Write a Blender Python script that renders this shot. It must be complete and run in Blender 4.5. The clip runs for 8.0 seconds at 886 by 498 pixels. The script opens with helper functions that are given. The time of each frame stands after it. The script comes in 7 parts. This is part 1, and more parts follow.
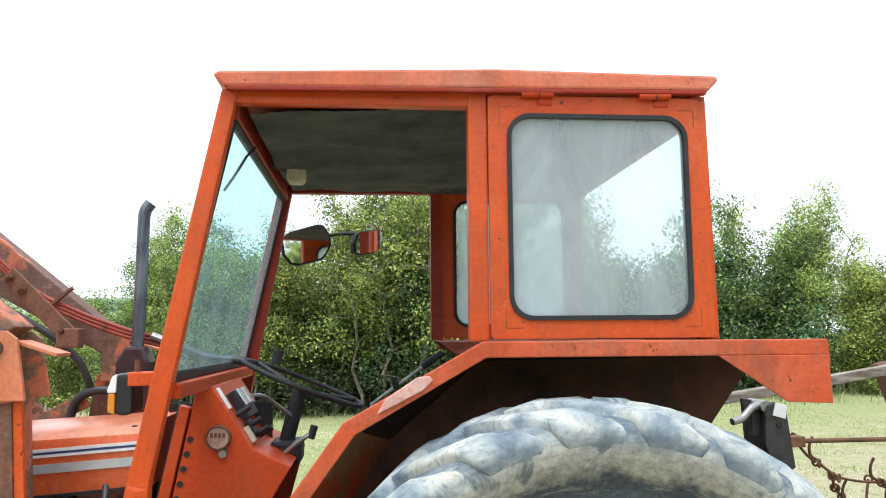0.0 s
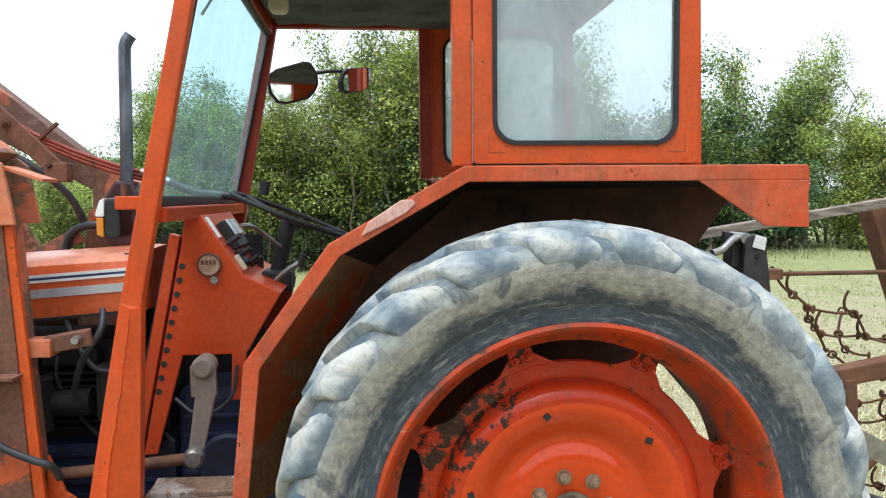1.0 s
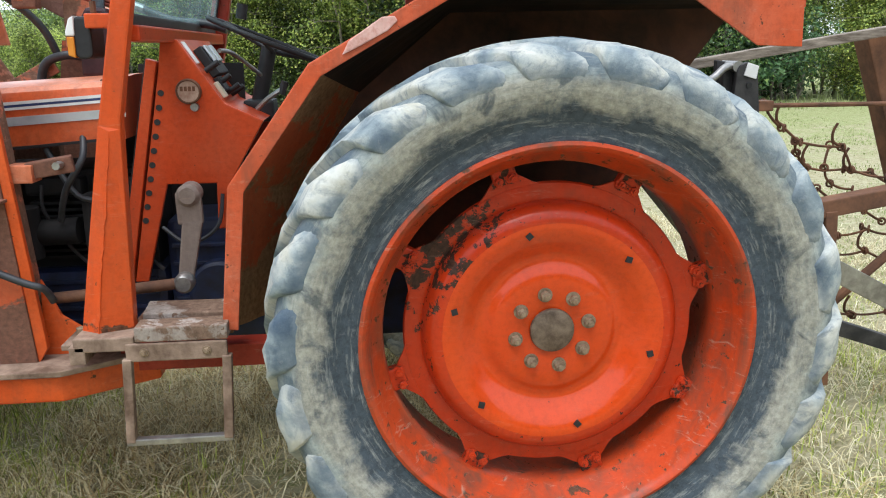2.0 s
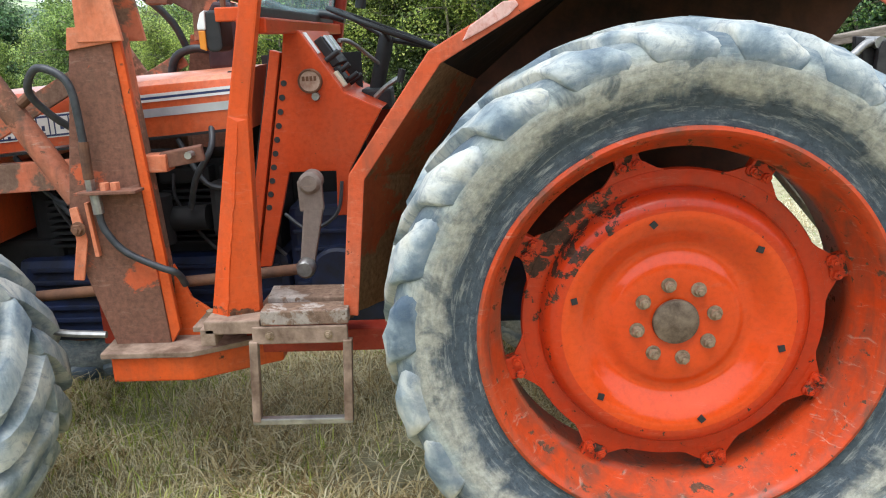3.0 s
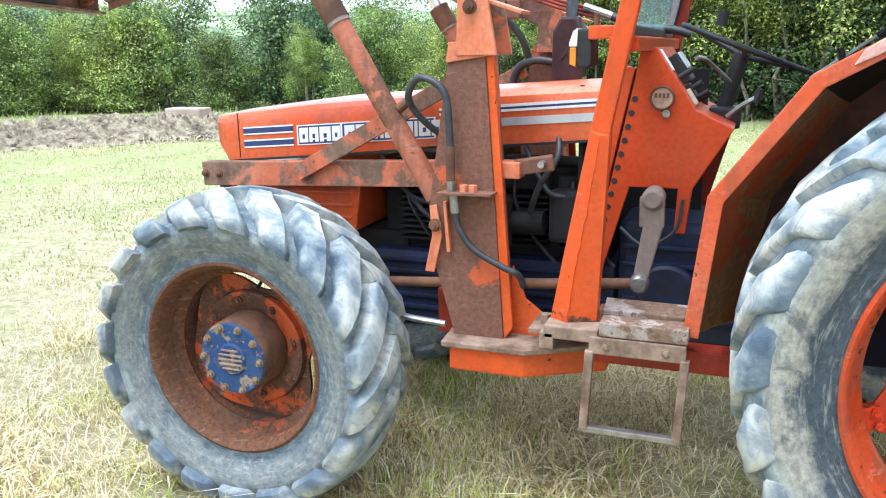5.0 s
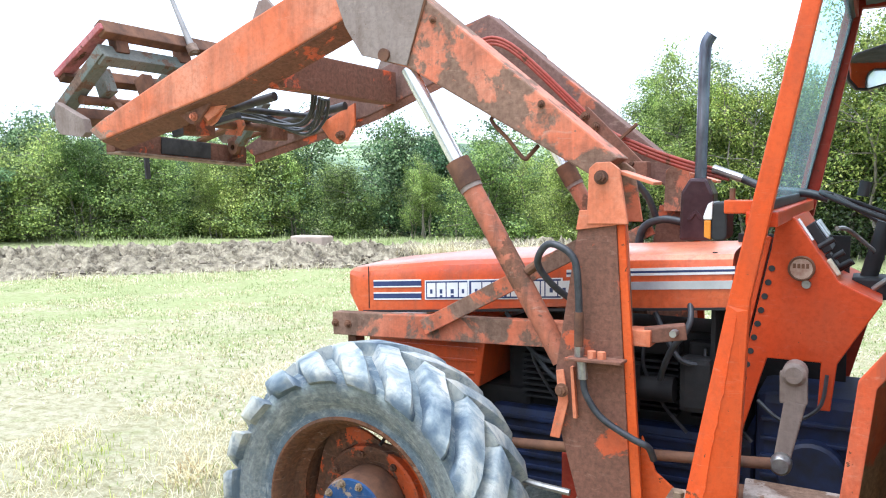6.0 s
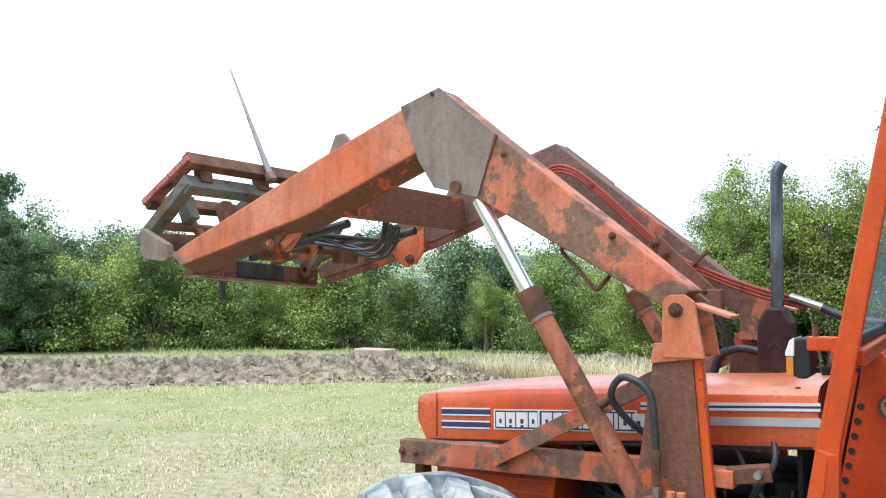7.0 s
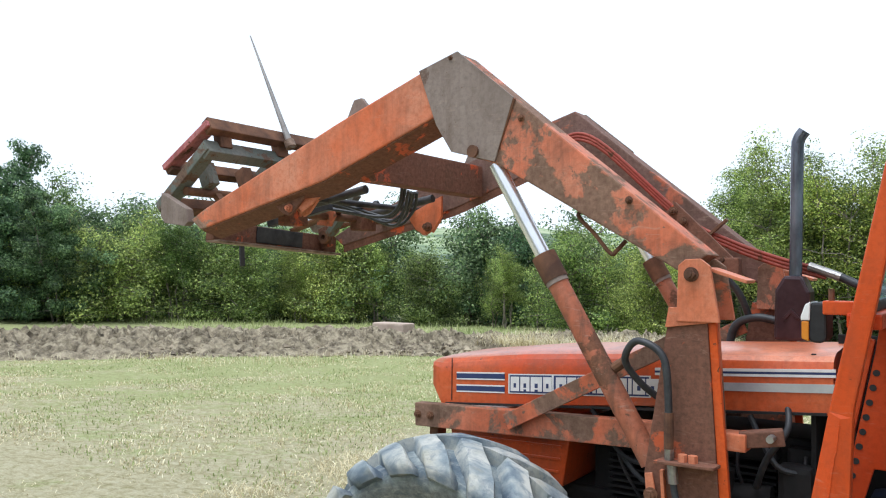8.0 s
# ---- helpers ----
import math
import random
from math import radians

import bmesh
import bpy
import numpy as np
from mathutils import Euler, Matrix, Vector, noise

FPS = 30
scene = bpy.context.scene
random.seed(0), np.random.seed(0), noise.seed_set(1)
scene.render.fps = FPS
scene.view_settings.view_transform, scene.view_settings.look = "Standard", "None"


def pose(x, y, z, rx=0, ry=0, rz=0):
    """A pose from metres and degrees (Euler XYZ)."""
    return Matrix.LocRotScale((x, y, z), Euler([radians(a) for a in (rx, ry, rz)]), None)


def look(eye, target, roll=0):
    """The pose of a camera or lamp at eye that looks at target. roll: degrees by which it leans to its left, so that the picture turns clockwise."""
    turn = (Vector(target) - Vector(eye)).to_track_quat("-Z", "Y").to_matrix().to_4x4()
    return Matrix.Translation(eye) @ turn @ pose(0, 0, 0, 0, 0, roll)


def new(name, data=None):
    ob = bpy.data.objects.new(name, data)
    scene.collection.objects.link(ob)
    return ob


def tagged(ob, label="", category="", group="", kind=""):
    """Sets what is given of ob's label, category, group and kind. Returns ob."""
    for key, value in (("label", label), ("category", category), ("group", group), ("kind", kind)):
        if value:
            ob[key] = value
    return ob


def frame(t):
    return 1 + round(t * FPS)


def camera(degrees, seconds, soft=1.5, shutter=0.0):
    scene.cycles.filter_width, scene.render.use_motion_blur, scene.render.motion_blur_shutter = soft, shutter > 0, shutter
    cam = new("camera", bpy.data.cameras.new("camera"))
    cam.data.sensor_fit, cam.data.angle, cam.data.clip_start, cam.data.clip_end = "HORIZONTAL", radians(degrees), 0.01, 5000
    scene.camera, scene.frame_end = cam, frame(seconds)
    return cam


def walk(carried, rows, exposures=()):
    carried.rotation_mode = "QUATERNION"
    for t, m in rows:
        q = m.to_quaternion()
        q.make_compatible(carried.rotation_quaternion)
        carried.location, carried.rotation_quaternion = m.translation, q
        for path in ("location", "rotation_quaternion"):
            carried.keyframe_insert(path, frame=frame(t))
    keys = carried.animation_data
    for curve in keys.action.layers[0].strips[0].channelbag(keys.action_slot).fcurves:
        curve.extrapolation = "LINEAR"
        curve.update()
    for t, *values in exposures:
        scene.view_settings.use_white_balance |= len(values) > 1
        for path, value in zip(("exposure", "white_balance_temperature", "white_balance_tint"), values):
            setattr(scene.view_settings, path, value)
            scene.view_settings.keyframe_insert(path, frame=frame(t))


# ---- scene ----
cam = camera(58.6, 8.0, soft=1.1)
PATH = [
    (0, (-0.537, -1.799, 1.658), (-0.352, 0.18, 1.879), -0.5),
    (0.2, (-0.532, -1.8, 1.649), (-0.348, 0.181, 1.84), -0.46),
    (0.5, (-0.514, -1.804, 1.613), (-0.331, 0.187, 1.687), -0.3),
    (1, (-0.497, -1.81, 1.565), (-0.311, 0.177, 1.433), -0.5),
    (1.5, (-0.481, -1.816, 1.514), (-0.286, 0.148, 1.187), -0.5),
    (1.7, (-0.479, -1.821, 1.497), (-0.276, 0.127, 1.093), -0.7),
    (2.8, (-0.48, -1.796, 1.458), (-0.4, 0.118, 0.885), -1.7),
    (3, (-0.516, -1.798, 1.479), (-0.581, 0.132, 0.96), -2.2),
    (3.5, (-0.587, -1.81, 1.502), (-0.866, 0.117, 1.044), -2.0),
    (4, (-0.657, -1.834, 1.498), (-1.121, 0.052, 1.018), -1.6),
    (4.2, (-0.685, -1.845, 1.492), (-1.219, 0.015, 0.988), -1.3),
    (5.3, (-0.764, -1.885, 1.556), (-1.534, -0.098, 1.091), -1.3),
    (5.5, (-0.778, -1.89, 1.589), (-1.618, -0.112, 1.22), -1.0),
    (6, (-0.797, -1.893, 1.633), (-1.758, -0.147, 1.46), -0.5),
    (6.5, (-0.81, -1.904, 1.679), (-1.852, -0.197, 1.678), -0.3),
    (7, (-0.816, -1.914, 1.693), (-1.911, -0.245, 1.802), -0.2),
    (7.5, (-0.808, -1.922, 1.692), (-1.928, -0.271, 1.834), -0.1),
    (8, (-0.802, -1.914, 1.647), (-1.94, -0.27, 1.698), 0.5),
]
EXPOSURES = [  # seconds, stops, kelvin, tint
    (0.0, 0.28, 6050, 9), (0.5, 0.20, 6050, 9), (1.0, 0.10, 6000, 9), (1.5, 0.09, 6000, 9), (3.0, 0.33, 5950, 9), (3.5, 0.50, 5950, 9), (4.2, 0.68, 5800, 9),
    (5.5, 0.75, 5550, 10), (6.0, 0.66, 5550, 11), (6.5, 0.48, 5600, 11), (7.0, 0.21, 5750, 11), (7.5, 0.0, 5850, 10), (8.0, -0.16, 5900, 10)]
walk(cam, [(t, look(eye, target, roll)) for t, eye, target, roll in PATH], EXPOSURES)

# ---- world and sun: a bright overcast sky ----
world = bpy.data.worlds.new("overcast_sky")
scene.world = world
world.use_nodes = True
wn = world.node_tree.nodes
wl = world.node_tree.links
sky = wn.new("ShaderNodeTexSky")
sky.sky_type = "NISHITA"
sky.sun_disc = False
sky.sun_elevation = radians(70)
sky.sun_rotation = radians(212)
bg_sky = wn["Background"]
bg_sky.inputs["Strength"].default_value = 0.03
wl.new(sky.outputs[0], bg_sky.inputs["Color"])
bg_cloud = wn.new("ShaderNodeBackground")
bg_cloud.inputs["Color"].default_value = (0.945, 0.975, 1.0, 1)
bg_cloud.inputs["Strength"].default_value = 1.22
add = wn.new("ShaderNodeAddShader")
wl.new(bg_sky.outputs[0], add.inputs[0])
wl.new(bg_cloud.outputs[0], add.inputs[1])
wl.new(add.outputs[0], wn["World Output"].inputs["Surface"])
sun = new("sun", bpy.data.lights.new("sun", "SUN"))
sun.data.energy = 3.2
sun.data.angle = radians(40)
sun.data.color = (1.0, 0.975, 0.94)
sun.matrix_world = look((-2.6, -4.2, 14), (0, 0, 0))


# ---- materials ----
def mat(name):
    m = bpy.data.materials.new(name)
    m.use_nodes = True
    return m, m.node_tree.nodes, m.node_tree.links, m.node_tree.nodes["Principled BSDF"]


def coords(n, l, scale=(1, 1, 1), obj=False):
    c = n.new("ShaderNodeTexCoord")
    mp = n.new("ShaderNodeMapping")
    mp.inputs["Scale"].default_value = scale
    g = n.new("ShaderNodeNewGeometry")
    l.new(g.outputs["Position"] if not obj else c.outputs["Object"], mp.inputs["Vector"])
    return mp.outputs[0]


def noise_tex(n, l, vec, scale, detail=6, rough=0.6, dist=0.0):
    t = n.new("ShaderNodeTexNoise")
    t.inputs["Scale"].default_value = scale
    t.inputs["Detail"].default_value = detail
    t.inputs["Roughness"].default_value = rough
    t.inputs["Distortion"].default_value = dist
    l.new(vec, t.inputs["Vector"])
    return t.outputs["Fac"]


def ramp(n, l, fac, stops):
    r = n.new("ShaderNodeValToRGB")
    els = r.color_ramp.elements
    while len(els) < len(stops):
        els.new(0.5)
    for e, (p, c) in zip(els, stops):
        e.position = p
        e.color = (*c, 1) if len(c) == 3 else c
    l.new(fac, r.inputs[0])
    return r.outputs["Color"]


def mix(n, l, fac, a, b):
    m = n.new("ShaderNodeMix")
    m.data_type = "RGBA"
    for s, v in ((m.inputs[0], fac), (m.inputs[6], a), (m.inputs[7], b)):
        if isinstance(v, (int, float)):
            s.default_value = v
        elif isinstance(v, tuple):
            s.default_value = (*v, 1)
        else:
            l.new(v, s)
    return m.outputs[2]


def bump(n, l, b, height, strength=0.3, dist=0.01):
    k = n.new("ShaderNodeBump")
    k.inputs["Strength"].default_value = strength
    k.inputs["Distance"].default_value = dist
    l.new(height, k.inputs["Height"])
    l.new(k.outputs[0], b.inputs["Normal"])


BW = lambda a, b: [(a, (0, 0, 0)), (b, (1, 1, 1))]


def painted(name, paint, faded, rust=0.35, gloss=0.38, fade_at=0.5, rust_scale=7.0, rust_col=((0.045, 0.02, 0.012), (0.16, 0.065, 0.03)), grime=0.2, spec=0.22, pits=0.18, chip=0.0, patch=None):
    """Old paint on steel: faded in broad patches, chipped to rust where rust is high, dusty all over."""
    m, n, l, b = mat(name)
    v = coords(n, l)
    big = noise_tex(n, l, v, 2.3, 5, 0.6, 0.4)
    mid = noise_tex(n, l, v, rust_scale, 8, 0.68, 0.3)
    fine = noise_tex(n, l, v, 60, 6, 0.7)
    col = mix(n, l, ramp(n, l, big, BW(fade_at - 0.12, fade_at + 0.2)), paint, faded)
    col = mix(n, l, ramp(n, l, fine, BW(0.45, 0.85)), col, tuple(min(1, c * 0.72) for c in paint))
    rustc = ramp(n, l, fine, [(0.3, rust_col[0]), (0.7, rust_col[1])])
    lim = 0.76 - 0.36 * rust
    if patch:
        # paint worn more round one place: x, z, reach, how much
        away = n.new("ShaderNodeVectorMath")
        away.operation = "DISTANCE"
        flat = n.new("ShaderNodeVectorMath")
        flat.operation = "MULTIPLY"
        flat.inputs[1].default_value = (1, 0, 1)
        l.new(v, flat.inputs[0])
        l.new(flat.outputs[0], away.inputs[0])
        away.inputs[1].default_value = (patch[0], 0, patch[1])
        more = n.new("ShaderNodeMapRange")
        more.inputs["From Min"].default_value = 0.0
        more.inputs["From Max"].default_value = patch[2]
        more.inputs["To Min"].default_value = patch[3]
        more.inputs["To Max"].default_value = 0.0
        l.new(away.outputs["Value"], more.inputs["Value"])
        worn = n.new("ShaderNodeMath")
        worn.operation = "ADD"
        l.new(mid, worn.inputs[0])
        l.new(more.outputs[0], worn.inputs[1])
        mid = worn.outputs[0]
    fac = ramp(n, l, mid, BW(lim, lim + 0.035))
    chips = ramp(n, l, noise_tex(n, l, v, 38, 4, 0.6), BW(0.70 - 0.06 * rust + chip, 0.72 - 0.06 * rust + chip))
    mx = n.new("ShaderNodeMath")
    mx.operation = "MAXIMUM"
    l.new(fac, mx.inputs[0])
    l.new(chips, mx.inputs[1])
    col = mix(n, l, mx.outputs[0], col, rustc)
    # brown grime in runs down the sheet and in soft smudges, pale dust and scuffs over it
    runs = noise_tex(n, l, coords(n, l, (9, 9, 0.9)), 1.6, 7, 0.7, 0.5)
    smudge = noise_tex(n, l, v, 5.5, 7, 0.72, 0.9)
    both = n.new("ShaderNodeMath")
    both.operation = "MULTIPLY"
    l.new(runs, both.inputs[0])
    l.new(smudge, both.inputs[1])
    g_hi = min(1.0, grime * 1.6)
    col = mix(n, l, ramp(n, l, both.outputs[0], [(0.20, (0, 0, 0)), (0.42, (g_hi,) * 3)]), col, (0.10, 0.06, 0.04))
    scuff = noise_tex(n, l, coords(n, l, (3, 3, 14)), 4.0, 8, 0.75, 1.2)
    col = mix(n, l, ramp(n, l, scuff, [(0.57, (0, 0, 0)), (0.72, (min(0.7, 0.05 + 0.75 * grime),) * 3)]), col, (0.50, 0.36, 0.27))
    l.new(col, b.inputs["Base Color"])
    b.inputs["Specular IOR Level"].default_value = spec
    rr = n.new("ShaderNodeMapRange")
    rr.inputs["To Min"].default_value = gloss
    rr.inputs["To Max"].default_value = 0.85
    l.new(mx.outputs[0], rr.inputs["Value"])
    l.new(rr.outputs[0], b.inputs["Roughness"])
    sub = n.new("ShaderNodeMath")
    sub.operation = "SUBTRACT"
    l.new(fine, sub.inputs[0])
    l.new(mx.outputs[0], sub.inputs[1])
    bump(n, l, b, sub.outputs[0], pits, 0.003)
    return m


def simple(name, a, c, scale=12.0, rough=0.6, metal=0.0, bumps=0.2, lo=0.35, hi=0.7, stretch=(1, 1, 1), dist=0.004):
    m, n, l, b = mat(name)
    v = coords(n, l, stretch)
    f = noise_tex(n, l, v, scale, 8, 0.65, 0.2)
    l.new(ramp(n, l, f, [(lo, a), (hi, c)]), b.inputs["Base Color"])
    b.inputs["Roughness"].default_value = rough
    b.inputs["Metallic"].default_value = metal
    if bumps:
        bump(n, l, b, noise_tex(n, l, v, scale * 3, 6, 0.7), bumps, dist)
    return m


M_CAB = painted("cab_orange_paint", (0.60, 0.078, 0.012), (0.61, 0.110, 0.028), 0.20, 0.42, rust_scale=11.0, grime=0.22, patch=(-1.17, 0.75, 0.13, 0.26))
M_ROOF = painted("faded_roof_paint", (0.62, 0.15, 0.075), (0.68, 0.28, 0.19), 0.12, 0.55, grime=0.3)
M_FEND = painted("fender_paint", (0.56, 0.082, 0.022), (0.60, 0.17, 0.09), 0.27, 0.5, rust_scale=9.0, grime=0.38)
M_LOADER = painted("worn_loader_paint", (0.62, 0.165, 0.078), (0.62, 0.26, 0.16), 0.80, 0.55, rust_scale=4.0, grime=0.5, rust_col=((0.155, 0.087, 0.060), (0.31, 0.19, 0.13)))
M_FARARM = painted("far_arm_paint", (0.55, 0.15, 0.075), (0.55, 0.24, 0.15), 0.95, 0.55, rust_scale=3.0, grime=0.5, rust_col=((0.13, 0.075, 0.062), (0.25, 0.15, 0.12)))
M_ARM = painted("arm_orange_paint", (0.64, 0.160, 0.062), (0.64, 0.275, 0.165), 0.22, 0.46, rust_scale=5.0, grime=0.36, rust_col=((0.19, 0.11, 0.075), (0.40, 0.27, 0.19)), patch=(-3.86, 1.80, 0.36, 0.34))
M_POST = painted("rusty_post_paint", (0.60, 0.10, 0.03), (0.5, 0.13, 0.06), 1.04, 0.42, rust_scale=5.0, grime=0.25, pits=0.08, rust_col=((0.11, 0.052, 0.036), (0.24, 0.112, 0.073)))
# pale lip colour: worn paint with the edge highlight painted in
M_LIPPALE = painted("lip_wear_and_highlight", (0.62, 0.20, 0.14), (0.74, 0.56, 0.50), 0.08, 0.45, fade_at=0.42)
M_HOOD = painted("hood_orange_paint", (0.63, 0.080, 0.012), (0.64, 0.135, 0.042), 0.05, 0.36, grime=0.3)
# bonnet top: slight fading, and the sky's reflection put into the colour
M_HOODTOP = painted("faded_sky_sheen_hood_paint", (0.62, 0.145, 0.055), (0.65, 0.245, 0.13), 0.05, 0.34, grime=0.35)
M_DASH = painted("dash_red_paint", (0.52, 0.050, 0.008), (0.55, 0.075, 0.018), 0.05, 0.36, grime=0.14, pits=0.08)
BLACKENED = ((0.016, 0.010, 0.008), (0.085, 0.038, 0.022))
M_DISCRING = painted("chipped_wheel_paint", (0.52, 0.036, 0.005), (0.50, 0.045, 0.008), 0.34, 0.32, rust_scale=26.0, grime=0.2, rust_col=BLACKENED, patch=(-0.27, 0.98, 0.36, 0.18))
M_CLAMP = painted("blackened_clamp_paint", (0.55, 0.042, 0.008), (0.52, 0.055, 0.012), 0.66, 0.42, rust_scale=30.0, grime=0.3, rust_col=BLACKENED)
M_WHEEL = painted("wheel_orange_paint", (0.63, 0.054, 0.003), (0.63, 0.068, 0.005), 0.0, 0.30, rust_scale=22.0, grime=0.05, spec=0.2, pits=0.05, chip=0.02, rust_col=BLACKENED, patch=(-0.27, 0.98, 0.28, 0.125))
M_RIM = painted("rim_orange_paint", (0.54, 0.056, 0.010), (0.46, 0.07, 0.02), 0.42, 0.40, rust_scale=22.0, grime=0.7, rust_col=((0.05, 0.026, 0.016), (0.17, 0.075, 0.04)))
M_SUBFRAME = painted("subframe_orange_paint", (0.64, 0.085, 0.012), (0.62, 0.12, 0.03), 0.36, 0.38, rust_scale=14.0, grime=0.25, rust_col=((0.05, 0.024, 0.014), (0.16, 0.07, 0.035)))
M_FDISC = painted("front_disc_paint", (0.58, 0.085, 0.016), (0.50, 0.10, 0.03), 0.78, 0.5, rust_scale=9.0, grime=0.5, rust_col=((0.05, 0.026, 0.018), (0.20, 0.09, 0.05)))
M_FRIM = painted("rusty_front_rim", (0.40, 0.075, 0.025), (0.30, 0.09, 0.04), 1.06, 0.6, rust_scale=7.0, grime=0.5, rust_col=((0.055, 0.026, 0.015), (0.20, 0.085, 0.042)))
M_DARKRED = painted("dark_red_paint", (0.30, 0.03, 0.015), (0.36, 0.05, 0.025), 0.2, 0.45)
M_RUST = simple("rusty_steel", (0.07, 0.032, 0.018), (0.22, 0.10, 0.05), 9, 0.85, 0.0, 0.4)
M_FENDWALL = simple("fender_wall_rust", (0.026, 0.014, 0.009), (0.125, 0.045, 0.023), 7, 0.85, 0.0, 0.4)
# near black stands in for the shade below the fender top
M_TOPSHADE = simple("fender_top_underside", (0.016, 0.011, 0.008), (0.07, 0.036, 0.02), 5, 0.9, 0.0, 0.4)
# rust and old paint, lightened for the skylight on the front slope
M_UNDER = painted("fender_underside_rust", (0.56, 0.12, 0.04), (0.46, 0.15, 0.06), 0.85, 0.7, rust_scale=4.0, rust_col=((0.22, 0.12, 0.055), (0.50, 0.29, 0.14)))
M_BLACK = simple("black_rubber", (0.008, 0.008, 0.009), (0.022, 0.022, 0.024), 20, 0.6, 0.0, 0.15)
M_HOSE = simple("hose_rubber", (0.015, 0.017, 0.02), (0.05, 0.053, 0.058), 20, 0.5, 0.0, 0.1)
# both engine colours are darkened to carry the shade under the bonnet
M_ENGINE = simple("engine_grime_and_shade", (0.004, 0.004, 0.005), (0.018, 0.016, 0.015), 10, 0.8, 0.0, 0.4)
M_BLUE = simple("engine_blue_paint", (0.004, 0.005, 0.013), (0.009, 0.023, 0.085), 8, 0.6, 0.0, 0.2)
M_HUBBLUE = painted("hub_blue_paint", (0.014, 0.05, 0.15), (0.03, 0.085, 0.20), 0.60, 0.6, rust_scale=14, rust_col=((0.2, 0.14, 0.1), (0.32, 0.25, 0.2)))
M_CHROME = simple("chromed_rod", (0.75, 0.76, 0.78), (0.9, 0.9, 0.92), 5, 0.22, 0.72, 0.02)
M_STEEL = simple("worn_steel", (0.25, 0.24, 0.23), (0.5, 0.49, 0.47), 18, 0.42, 0.85, 0.2)
M_SPIKE = simple("spike_steel", (0.20, 0.185, 0.17), (0.36, 0.34, 0.32), 6, 0.5, 0.2, 0.1)
M_STEP = painted("worn_step_paint", (0.26, 0.21, 0.17), (0.48, 0.43, 0.39), 0.85, 0.7, rust_scale=6.0, grime=0.5, rust_col=((0.09, 0.055, 0.035), (0.26, 0.17, 0.12)))
M_BOLT = simple("dirty_bolt_steel", (0.15, 0.095, 0.055), (0.36, 0.27, 0.18), 60, 0.65, 0.25, 0.3)
M_EXH = simple("exhaust_black_paint", (0.025, 0.012, 0.016), (0.075, 0.04, 0.045), 9, 0.28, 0.25, 0.2)
M_PIPE = simple("exhaust_pipe_steel", (0.030, 0.033, 0.046), (0.30, 0.32, 0.37), 9, 0.20, 0.6, 0.15, stretch=(1, 1, 0.3))
M_WOOD = simple("weathered_wood", (0.10, 0.075, 0.055), (0.40, 0.34, 0.28), 10, 0.85, 0.0, 0.5, stretch=(1, 6, 6))
M_LADDER = simple("worn_ladder_steel", (0.12, 0.072, 0.046), (0.38, 0.27, 0.20), 14, 0.75, 0.1, 0.4)
M_LINING = simple("cab_roof_lining", (0.024, 0.031, 0.031), (0.092, 0.104, 0.098), 7, 0.9, 0.0, 0.4)
M_WHITE = simple("white_decal", (0.7, 0.7, 0.68), (0.85, 0.85, 0.84), 12, 0.5, 0.0, 0.0)
M_SILVER = simple("silver_strip", (0.5, 0.53, 0.56), (0.75, 0.77, 0.8), 6, 0.3, 0.4, 0.0)
M_DECAL = simple("blue_decal", (0.02, 0.035, 0.11), (0.04, 0.06, 0.17), 12, 0.45, 0.0, 0.0)
M_AMBER = simple("amber_lens", (0.6, 0.2, 0.02), (0.7, 0.28, 0.03), 12, 0.25, 0.0, 0.0)
M_FACE = simple("stained_gauge_paper", (0.30, 0.16, 0.11), (0.55, 0.42, 0.33), 30, 0.6, 0.0, 0.1)
M_CREAM = simple("cream_plastic", (0.45, 0.40, 0.28), (0.6, 0.55, 0.42), 14, 0.5, 0.0, 0.1)
M_REDPLATE = painted("red_plate_paint", (0.44, 0.07, 0.085), (0.50, 0.23, 0.22), 0.40, 0.6, fade_at=0.42, grime=0.6)
M_GREENPLATE = painted("green_grey_paint", (0.105, 0.135, 0.115), (0.21, 0.205, 0.18), 0.6, 0.6, rust_col=((0.09, 0.055, 0.04), (0.20, 0.13, 0.09)))
M_CYL = painted("cylinder_paint", (0.46, 0.13, 0.065), (0.42, 0.19, 0.12), 0.6, 0.5, rust_scale=6.0, grime=0.7, rust_col=((0.12, 0.05, 0.03), (0.26, 0.12, 0.07)))
M_PIPERED = painted("red_pipe_paint", (0.30, 0.05, 0.035), (0.34, 0.09, 0.06), 0.5, 0.5)
M_DARKSTEEL = simple("dark_steel", (0.018, 0.018, 0.02), (0.07, 0.065, 0.065), 12, 0.55, 0.3, 0.2)
M_GREY = painted("grey_primer", (0.235, 0.185, 0.155), (0.32, 0.26, 0.225), 0.3, 0.6, grime=0.4, rust_col=((0.13, 0.09, 0.07), (0.22, 0.15, 0.12)))


for m_, weight, rough in ((M_WHEEL, 0.6, 0.11), (M_DISCRING, 0.25, 0.18), (M_RIM, 0.1, 0.25), (M_HOOD, 0.7, 0.30), (M_HOODTOP, 0.5, 0.25), (M_CAB, 0.1, 0.2), (M_FEND, 0.12, 0.2), (M_DASH, 0.1, 0.18)):
    bs = m_.node_tree.nodes["Principled BSDF"]
    bs.inputs["Coat Weight"].default_value = weight
    bs.inputs["Coat Roughness"].default_value = rough


